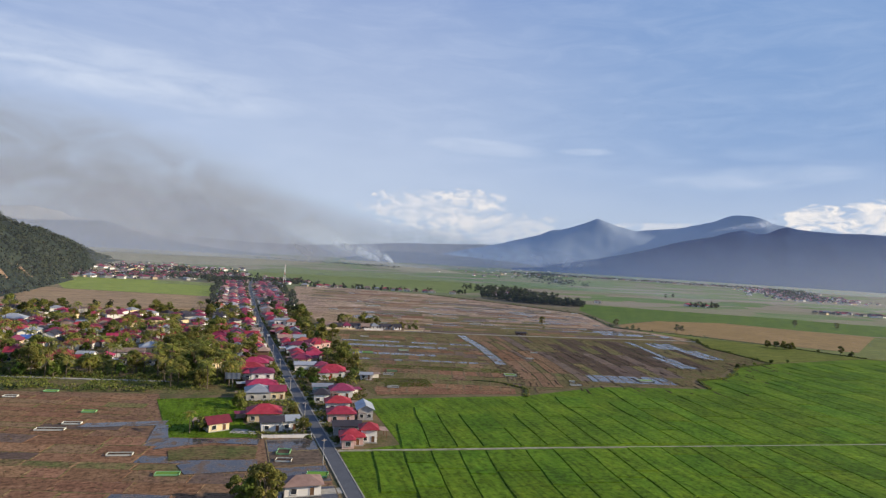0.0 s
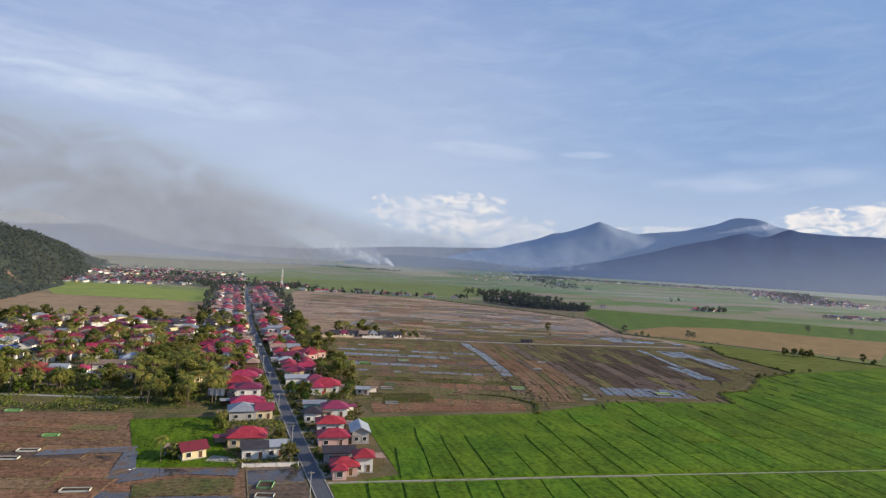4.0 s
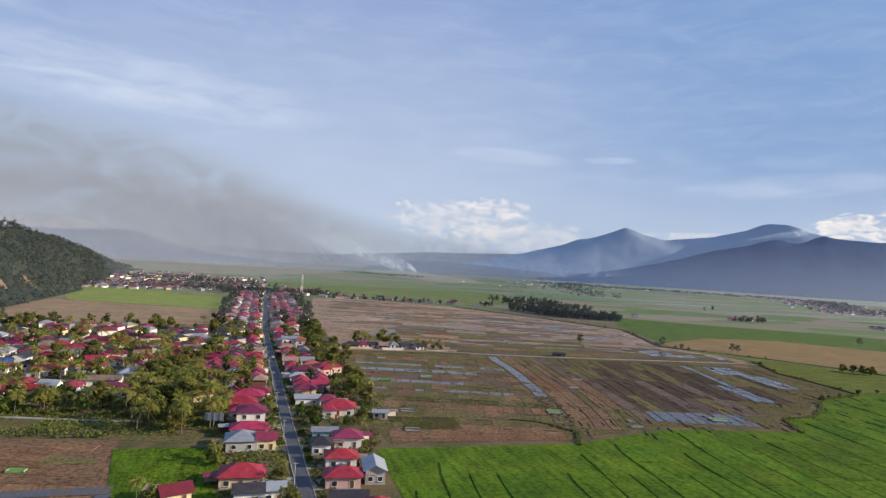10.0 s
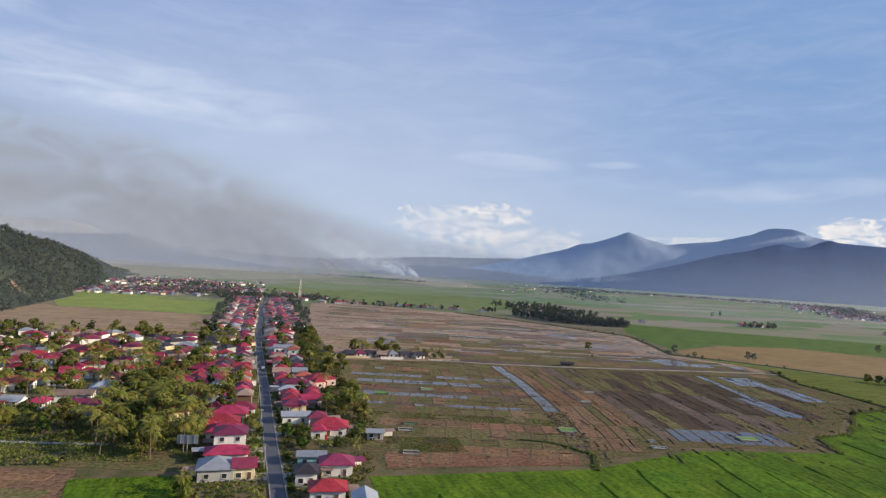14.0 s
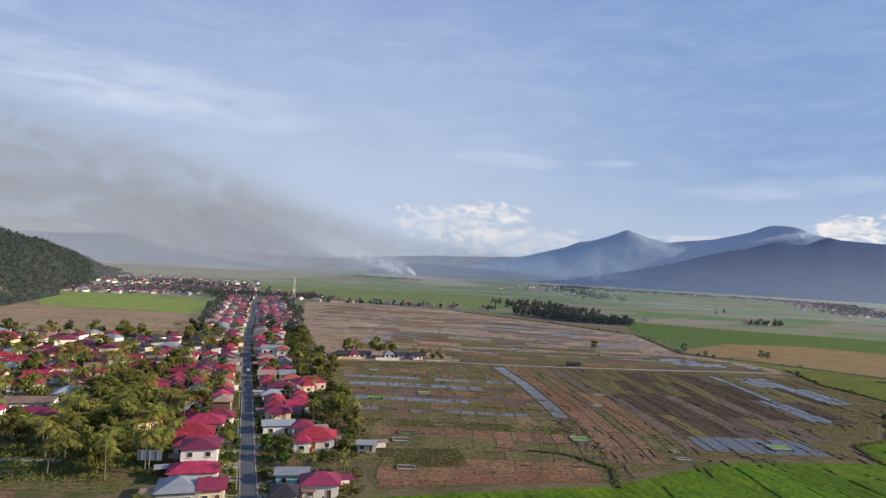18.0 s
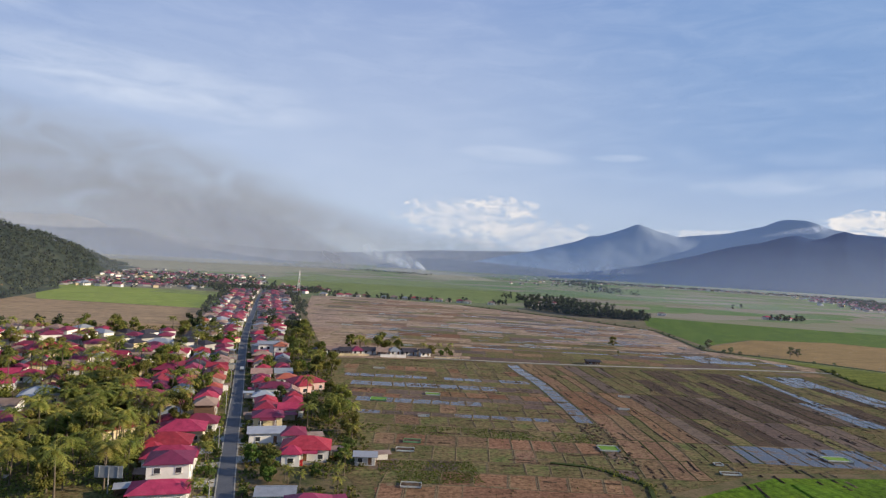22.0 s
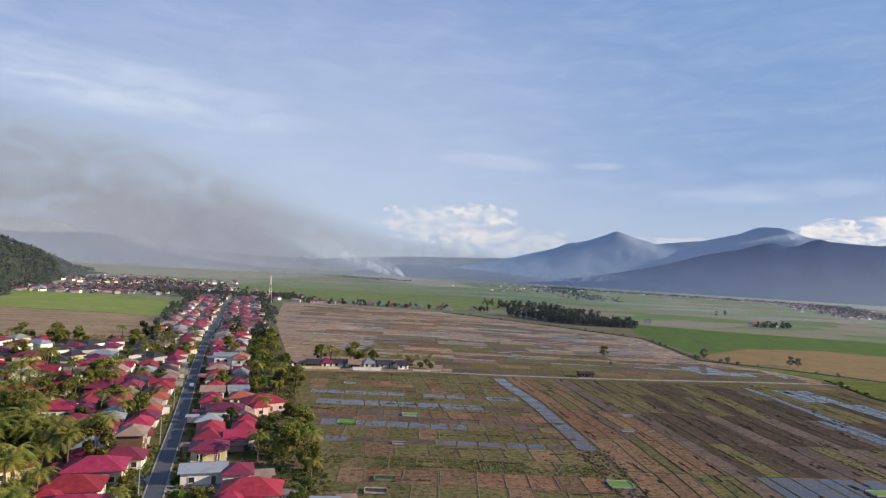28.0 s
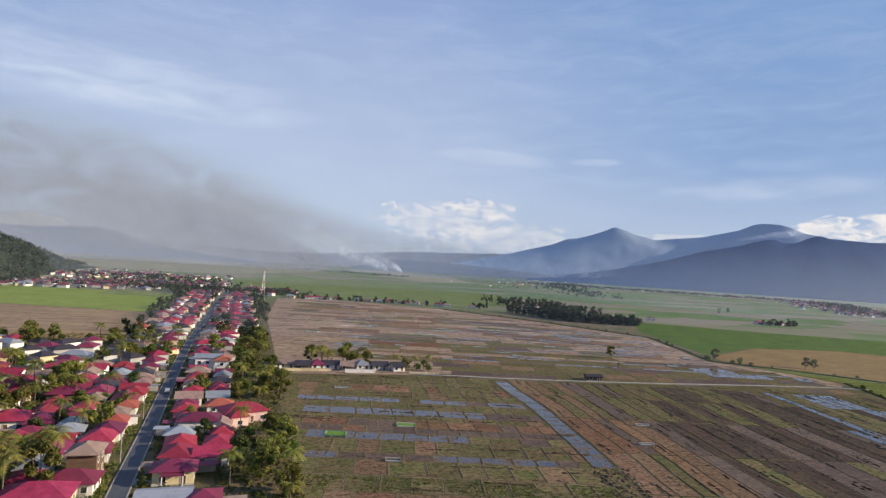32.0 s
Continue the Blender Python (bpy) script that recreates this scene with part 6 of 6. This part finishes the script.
# ---------------------------------------------------------------- small things
def seedbed(x, y, w, d, turn, mat="fence_white", planted=True):
    """A nursery bed behind a low sheet fence."""
    ob = thing("seedbed", "low %s plastic fence round a small seedling bed" % ("white" if mat == "fence_white" else "green"), "seedbed", "seedbeds on the paddies", at=(x, y, 0.08), turn=turn)
    for c, s in (((0, -d / 2, 0.36), (w, 0.06, 0.42)), ((0, d / 2, 0.36), (w, 0.06, 0.42)), ((-w / 2 - 0.04, 0, 0.36), (0.06, d, 0.42)), ((w / 2 + 0.04, 0, 0.36), (0.06, d, 0.42))):
        part("fence_panel", Mesh().box(c, s).data("fence_panel", mat), ob)
    for sx in (-1, 1):
        for sy in (-1, 1):
            part("post", Mesh().box((sx * (w / 2 + 0.1), sy * (d / 2 + 0.1), 0.5), (0.1, 0.1, 1.1)).data("post", "door_wood"), ob)
    part("bed", Mesh().box((0, 0, 0.2), (w - 0.2, d - 0.2, 0.32)).data("bed", "seedling" if planted else "dark_soil"), ob)
    return ob


for x, y, w, d, mat in ((55.6, 279.6, 5.2, 3.0, "fence_white"), (59.6, 287.6, 5.2, 3.0, "fence_green"), (51, 252.5, 5.0, 3.0, "fence_white"), (118.6, 274, 6.0, 5.0, "fence_white"), (142, 249, 5.4, 2.0, "fence_white"), (144.4, 256.6, 2.4, 2.0, "fence_white"), (188, 256, 8.0, 4.0, "fence_white"),
                        (154, 321, 4.6, 1.6, "fence_white"), (168, 342, 4.6, 2.0, "fence_white"), (70.5, 316.5, 4.0, 2.0, "fence_white"), (83, 350, 6.0, 4.0, "fence_white"), (59, 342.5, 6.0, 4.0, "fence_green"), (71, 408.5, 5.5, 2.0, "fence_white"),
                        (-2.4, 172, 3.6, 4.2, "fence_green"), (-3.0, 165, 4.2, 2.6, "fence_white"), (4.6, 152.5, 5.4, 3.2, "fence_green")):
    seedbed(x, y, w, d, -15, mat, planted=(w * d > 16))
for x, y, w, mat in ((-91.6, 248, 4.5, "fence_white"), (-80.7, 255, 4.6, "fence_green"), (-62, 223.5, 4.2, "fence_green"), (-64, 209.6, 5.3, "fence_white"), (-68.5, 203.6, 8.0, "fence_white"), (-45.5, 176.8, 6.4, "fence_white"), (-32, 159.5, 5.8, "fence_green"), (-86, 176, 5.0, "fence_white")):
    seedbed(x, y, w, 2.2, -8, mat, planted=mat == "fence_green")
for k in range(26):
    u, v = rng.uniform(-80, 210), rng.uniform(480, 860)
    x, y = uv(u, v)
    if inside(x, y, BROWN):
        seedbed(x, y, rng.uniform(5, 9), rng.uniform(2, 3), -15, "fence_white", planted=False)


def utility_pole(x, y):
    ob = thing("utility_pole", "grey concrete utility pole with crossarm", "utility pole", "poles along the road", at=(x, y, 0))
    part("pole", Mesh().tube([(0, 0, 0), (0, 0, 7.4)], [0.13, 0.09], 8).data("pole", "pole_grey", smooth=True), ob)
    part("crossarm", Mesh().box((0, 0, 6.9), (1.5, 0.09, 0.1)).data("crossarm", "door_wood"), ob)
    for s in (-0.65, -0.25, 0.25, 0.65):
        part("insulator", Mesh().tube([(s, 0, 6.94), (s, 0, 7.12)], [0.06, 0.04], 6).data("insulator", "trim_white"), ob)
    return ob


pole = utility_pole(7.1, 160)
for k in range(1, 17):
    copy_thing(pole, pose(road_x(160 + 41 * k) - 2.9, 160 + 41 * k, 0))


def lattice_tower(x, y, h, base):
    ob = thing("telecom_tower", "tall pale steel lattice telecom tower", "tower", at=(x, y, 0))
    top = 0.6
    n = 9
    ring = lambda k: [(sx * (base + (top - base) * k / n) / 2, sy * (base + (top - base) * k / n) / 2, h * k / n) for sx, sy in ((-1, -1), (1, -1), (1, 1), (-1, 1))]
    for c in range(4):
        part("leg", Mesh().rod(ring(0)[c], ring(n)[c], 0.16).data("leg", "trim_white"), ob)
    for k in range(n):
        m = Mesh()
        a, b = ring(k), ring(k + 1)
        for c in range(4):
            m.rod(a[c], b[(c + 1) % 4], 0.09).rod(a[(c + 1) % 4], b[c], 0.09).rod(b[c], b[(c + 1) % 4], 0.09)
        part("bracing", m.data("bracing", "red_paint" if k % 3 == 2 else "trim_white"), ob)
    for z in (h - 1.5, h - 4):
        for a in (0, 2.1, 4.2):
            part("antenna", Mesh().box((0.7 * math.cos(a), 0.7 * math.sin(a), z), (0.3, 0.3, 2.0), 0, a).data("antenna", "trim_white"), ob)
    return ob


lattice_tower(54, 884, 34, 4.5)


def billboard(x, y, turn):
    ob = thing("billboard", "grey sheet-metal billboard seen from behind on a post", "billboard", at=(x, y, 0), turn=turn)
    part("post", Mesh().tube([(0, 0, 0), (0, 0, 4.2)], [0.16, 0.14], 8).data("post", "pole_grey"), ob)
    part("panel", Mesh().box((0, 0, 5.0), (6.0, 0.14, 2.6)).data("panel", "roof_zinc"), ob)
    for s in (-2, 0, 2):
        part("brace", Mesh().box((s, -0.14, 5.0), (0.12, 0.12, 2.5)).data("brace", "metal_grey"), ob)
    return ob


billboard(-16.4, 256.5, -12)


def low_wall(name, label, line, h, mat):
    """A rendered garden wall with a coping and piers."""
    ob = thing(name, label, "garden wall")
    for (x0, y0), (x1, y1) in zip(line, line[1:]):
        n = math.dist((x0, y0), (x1, y1))
        a = math.atan2(y1 - y0, x1 - x0)
        c = ((x0 + x1) / 2, (y0 + y1) / 2)
        part("panel", Mesh().box((c[0], c[1], h / 2), (n - 0.3, 0.15, h), 0, a).data("panel", mat), ob)
        part("coping", Mesh().box((c[0], c[1], h + 0.04), (n - 0.3, 0.26, 0.08), 0, a).data("coping", "concrete"), ob)
        for x, y in ((x0, y0), (x1, y1)):
            part("pier", Mesh().box((x, y, h / 2 + 0.1), (0.3, 0.3, h + 0.2), 0, a).data("pier", mat), ob)
    return ob


low_wall("garden_wall", "low white garden wall before the houses", [(-7.8, 186.6), (-4, 186.3), (1.5, 185.9), (7.0, 185.4)], 1.1, "wall_white")
low_wall("terrace_wall", "low red-painted terrace wall before the white house", [(20.8, 271.0), (23.4, 270.6), (26.0, 270.2)], 1.5, "red_paint")
low_wall("school_wall", "long white rendered wall beside palms", [(-9.4, 325.4), (-5, 325.2), (-0.8, 325.0)], 3.0, "wall_white")
low_wall("farm_wall", "long cream wall before the farmhouses", [(50, 447.5), (58, 447), (66, 446.4), (72, 446)], 1.3, "wall_cream")
low_wall("farm_wall", "white wall before the largest farmhouse", [(78, 443), (84, 442.5), (92, 442)], 1.7, "wall_white")
low_wall("farm_wall", "low cream wall at the end of the farm row", [(109, 441.5), (116, 440.6), (123, 439.4)], 0.9, "wall_cream")


def parked_car(x, y, turn, mat, label):
    ob = thing("car", label, "car", "cars on the road", at=(x, y, 0.205), turn=turn)
    m = Mesh()
    prof = [(-2.1, 0.35), (-2.15, 0.8), (-1.3, 0.95), (-0.8, 1.45), (0.9, 1.48), (1.6, 1.0), (2.1, 0.92), (2.12, 0.35)]
    for s in (-1, 1):
        m.face([(px, s * 0.82, pz) for px, pz in prof][::-s])
    for k in range(len(prof)):
        (a, b), (c, d) = prof[k], prof[(k + 1) % len(prof)]
        m.face([(a, -0.82, b), (a, 0.82, b), (c, 0.82, d), (c, -0.82, d)])
    part("body", m.data("body", mat), ob)
    for s in (-1, 1):
        part("side_window", Mesh().box((0.05, s * 0.83, 1.18), (1.7, 0.02, 0.36)).data("side_window", "glass_dark"), ob)
        for px in (-1.35, 1.35):
            w = Mesh()
            for k in range(12):
                a, b = k * math.pi / 6, (k + 1) * math.pi / 6
                p, q = (px + 0.32 * math.cos(a), 0.32 + 0.32 * math.sin(a)), (px + 0.32 * math.cos(b), 0.32 + 0.32 * math.sin(b))
                w.face([(p[0], s * 0.66, p[1]), (q[0], s * 0.66, q[1]), (q[0], s * 0.86, q[1]), (p[0], s * 0.86, p[1])]).face([(px, s * 0.86, 0.32), (p[0], s * 0.86, p[1]), (q[0], s * 0.86, q[1])])
            part("wheel", w.data("wheel", "roof_dark"), ob)
    return ob


parked_car(6.0, 402, 92, "metal_grey", "silver car on the village road")


def straw_heaps(name, label, ring, count, seed):
    """Small heaps of threshed straw left on the stubble, in one mesh."""
    r2 = random.Random(seed)
    m = Mesh()
    xs, ys = [p[0] for p in ring], [p[1] for p in ring]
    for k in range(count):
        x, y = r2.uniform(min(xs), max(xs)), r2.uniform(min(ys), max(ys))
        if not inside(x, y, ring):
            continue
        r, h, n = r2.uniform(0.35, 0.8), r2.uniform(0.15, 0.4), 7
        base = [(x + r * r2.uniform(0.8, 1.2) * math.cos(6.283 * j / n), y + r * r2.uniform(0.8, 1.2) * math.sin(6.283 * j / n), 0.1) for j in range(n)]
        mid = [((px + x) / 2 + r2.gauss(0, 0.06), (py + y) / 2 + r2.gauss(0, 0.06), 0.1 + h * r2.uniform(0.7, 0.9)) for px, py, _ in base]
        mat = r2.choice((0, 0, 1))
        for j in range(n):
            i = (j + 1) % n
            m.face([base[j], base[i], mid[i], mid[j]], mat)
            m.face([mid[j], mid[i], (x, y, 0.1 + h)], mat)
    return tagged(new(name, m.data(name, "dark_soil", "bund")), label, "straw heap", kind="stuff")


straw_heaps("straw_heaps_stream", "dark heaps of old straw along the paddy stream", [uv(40, 280), uv(50, 280), uv(50, 326), uv(40, 326)], 420, 51)


def straw_rows(name, label, ring, count, seed, along_v=True):
    """Broken low rows of raked straw and clods, in one mesh."""
    r2 = random.Random(seed)
    m = Mesh()
    for k in range(count):
        u, v = r2.uniform(-80, 240), r2.uniform(250, 465)
        if not inside(*uv(u, v), ring):
            continue
        n, lean = r2.randint(3, 12), r2.uniform(-0.02, 0.02)
        for j in range(n):
            d = j * 1.1
            x, y = wander(*(uv(u + d * lean, v + d) if along_v else uv(u + d, v + d * lean)))
            w, h = r2.uniform(0.25, 0.6), r2.uniform(0.12, 0.34)
            if r2.random() < 0.25:
                continue
            turn = radians(-15 if along_v else 75) + r2.uniform(-0.2, 0.2)
            c, s = math.cos(turn), math.sin(turn)
            at = lambda px, py, pz: (x + px * c - py * s, y + px * s + py * c, pz)
            b = [at(-w, -0.7, 0.1), at(w, -0.7, 0.1), at(w, 0.7, 0.1), at(-w, 0.7, 0.1)]
            e, f = at(r2.uniform(-0.1, 0.1), -0.35, 0.1 + h), at(r2.uniform(-0.1, 0.1), 0.35, 0.1 + h * r2.uniform(0.6, 1.1))
            mat = 0 if k % 3 else 1
            for q in ([b[0], b[1], e], [b[1], b[2], f, e], [b[2], b[3], f], [b[3], b[0], e, f]):
                m.face(q, mat)
    return tagged(new(name, m.data(name, "dark_soil", "bund")), label, "straw", kind="stuff")


straw_rows("straw_rows_strips", "dark broken rows of straw on the harvested strips", [uv(44, 256), uv(225, 262), uv(235, 330), uv(200, 450), uv(44, 450)], 620, 52)
straw_rows("straw_rows_plots", "dark broken clods and straw between the small plots", [uv(-70, 256), uv(33, 256), uv(33, 458), uv(-60, 458)], 420, 54, False)
straw_heaps("straw_heaps_far", "dark straw heaps on the wide dry plots", [uv(-60, 476), uv(200, 476), uv(200, 640), uv(-40, 640)], 260, 53)


# ---------------------------------------------------------------- smoke and haze far up the valley
def haze_material(name, colour, much, scale, low, high):
    """A sheet coloured as hazy air: scatters daylight, clears upwards between the heights low and high, and in patches.
    """
    m = bpy.data.materials.new(name)
    m.use_nodes = True
    N = Nodes(m.node_tree)
    v = N.add("ShaderNodeNewGeometry").outputs["Position"]
    z = N.add("ShaderNodeSeparateXYZ")
    N.link(v, z.inputs[0])
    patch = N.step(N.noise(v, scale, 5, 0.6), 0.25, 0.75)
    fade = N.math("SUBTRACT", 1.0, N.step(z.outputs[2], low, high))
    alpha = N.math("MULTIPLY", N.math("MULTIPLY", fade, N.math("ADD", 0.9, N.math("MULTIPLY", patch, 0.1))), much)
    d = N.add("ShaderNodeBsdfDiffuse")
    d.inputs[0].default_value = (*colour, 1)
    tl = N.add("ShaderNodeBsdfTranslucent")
    tl.inputs[0].default_value = (*colour, 1)
    both = N.add("ShaderNodeAddShader")
    N.link(d.outputs[0], both.inputs[0])
    N.link(tl.outputs[0], both.inputs[1])
    clear_air = N.add("ShaderNodeBsdfTransparent")
    mix = N.add("ShaderNodeMixShader")
    N.link(alpha, mix.inputs[0])
    N.link(clear_air.outputs[0], mix.inputs[1])
    N.link(both.outputs[0], mix.inputs[2])
    N.link(mix.outputs[0], N.add("ShaderNodeOutputMaterial").inputs[0])
    MATS[name] = m
    return m


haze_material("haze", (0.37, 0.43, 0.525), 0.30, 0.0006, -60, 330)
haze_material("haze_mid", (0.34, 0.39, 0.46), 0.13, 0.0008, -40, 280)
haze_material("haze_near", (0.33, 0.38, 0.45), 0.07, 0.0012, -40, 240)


def haze_bank(name, label, radius, a0, a1, high, mat):
    """A translucent sheet bowed across the valley to imitate haze in the air."""
    m = Mesh()
    n = 60
    for j in range(5):
        for k in range(n + 1):
            a = radians(a0 + (a1 - a0) * k / n)
            r = radius + 12.0 * j
            m.v.append((5 + r * math.sin(a), 80 + r * math.cos(a), -2 + high * j / 4))
    for j in range(4):
        for k in range(n):
            i = j * (n + 1) + k
            m.f.append((i, i + 1, i + n + 2, i + n + 1))
            m.m.append(0)
    return tagged(new(name, m.data(name, mat, smooth=True)), label, "haze", kind="structure")


# Upright sheets added to pale the distance as hazy air would.
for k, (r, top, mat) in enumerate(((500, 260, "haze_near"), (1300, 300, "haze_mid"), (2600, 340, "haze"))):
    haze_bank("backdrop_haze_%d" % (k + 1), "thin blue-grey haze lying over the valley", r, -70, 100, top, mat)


def plume(name, label, line, widths, much, colour, seed):
    """Smoke from burning stubble, also cloud and added haze: a billowing ribbon of two bowed sheets that widens as it
    drifts.
    """
    m = bpy.data.materials.new(name)
    m.use_nodes = True
    N = Nodes(m.node_tree)
    v = N.add("ShaderNodeNewGeometry").outputs["Position"]
    att = N.add("ShaderNodeAttribute")
    att.attribute_name = "thickness"
    wisps = N.step(N.noise(v, 0.035 if widths[-1] < 60 else 0.012 if widths[-1] < 300 else 0.004, 5, 0.55, 0.6), 0.20, 0.72)
    alpha = N.math("MULTIPLY", N.math("MULTIPLY", att.outputs["Fac"], wisps), much)
    d, tl, both = N.add("ShaderNodeBsdfDiffuse"), N.add("ShaderNodeBsdfTranslucent"), N.add("ShaderNodeAddShader")
    d.inputs[0].default_value = tl.inputs[0].default_value = (*colour, 1)
    N.link(d.outputs[0], both.inputs[0])
    N.link(tl.outputs[0], both.inputs[1])
    clear_air, mix = N.add("ShaderNodeBsdfTransparent"), N.add("ShaderNodeMixShader")
    N.link(alpha, mix.inputs[0])
    N.link(clear_air.outputs[0], mix.inputs[1])
    N.link(both.outputs[0], mix.inputs[2])
    N.link(mix.outputs[0], N.add("ShaderNodeOutputMaterial").inputs[0])
    MATS[name] = m
    g, thick = Mesh(), []
    steps, across = 24, 8
    for sheet in range(2 if widths[-1] > 300 else 1):
        base_i = len(g.v)
        for i in range(steps + 1):
            s = i / steps
            f = s * (len(line) - 1)
            k = min(int(f), len(line) - 2)
            p = Vector(line[k]).lerp(Vector(line[k + 1]), f - k)
            w = widths[k] + (widths[k + 1] - widths[k]) * (f - k)
            for j in range(across + 1):
                c = j / across * 2 - 1
                bow = math.sin(i * 0.25 + sheet * 2) * w * 0.06
                g.v.append((p.x + bow, p.y + (sheet - 0.5) * w * 0.3 + bow, max(0.3, p.z + c * w * 0.5)))
                thick.append(max(0.0, (1 - c * c)) * min(1.0, s * 6) * (1 - s) ** 0.7)
        for i in range(steps):
            for j in range(across):
                a = base_i + i * (across + 1) + j
                g.f.append((a, a + 1, a + across + 2, a + across + 1))
                g.m.append(0)
    me = g.data(name, name, smooth=True)
    me.attributes.new("thickness", "FLOAT", "POINT").data.foreach_set("value", thick)
    ob = new(name, me)
    return tagged(ob, label, "smoke", kind="stuff")


plume("smoke_plume", "white smoke rising from a distant stubble fire", [(690, 2900, 4), (640, 2900, 30), (560, 2910, 60), (430, 2930, 105), (250, 2950, 170)], [12, 40, 70, 110, 170], 0.55, (0.9, 0.95, 0.95), 1)
plume("smoke_plume", "thin white smoke rising from a second distant fire", [(760, 2950, 4), (720, 2950, 30), (660, 2960, 60), (560, 2980, 100)], [12, 40, 60, 90], 0.55, (0.9, 0.95, 0.95), 2)
plume("smoke_plume", "grey smoke drifting up from fires behind the village", [(420, 2500, 3), (260, 2510, 45), (60, 2530, 95), (-300, 2560, 150), (-900, 2500, 210), (-1700, 2400, 280)], [30, 110, 200, 320, 430, 560], 0.62, (0.24, 0.245, 0.265), 3)
plume("smoke_plume", "thin pale smoke drifting low over the green field", [(800, 778, 2), (740, 800, 8), (640, 850, 16), (520, 920, 24), (420, 980, 30)], [5, 14, 24, 34, 40], 0.13, (0.9, 0.9, 0.88), 4)
# Added haze sheet: lets the back range's left end fade out.
plume("low_cloud", "pale low cloud hanging before the mountain's flank", [(2320, 3200, 30), (1900, 3450, 60), (1400, 3700, 85), (900, 3850, 105), (300, 3950, 120)], [60, 150, 220, 260, 280], 0.5, (0.40, 0.43, 0.47), 5)
cap = [(5 + 4440 * math.sin(radians(a)), 80 + 4440 * math.cos(radians(a)), 56 + 4440 * math.tan(radians(e))) for a, e in ((48.6, 4.55), (47.2, 4.2), (46.0, 4.05), (44.6, 3.75), (43.2, 3.5))]
plume("low_cloud", "white cloud lying in the notch between the ranges", cap, [50, 56, 40, 26, 14], 0.5, (0.62, 0.66, 0.72), 6)
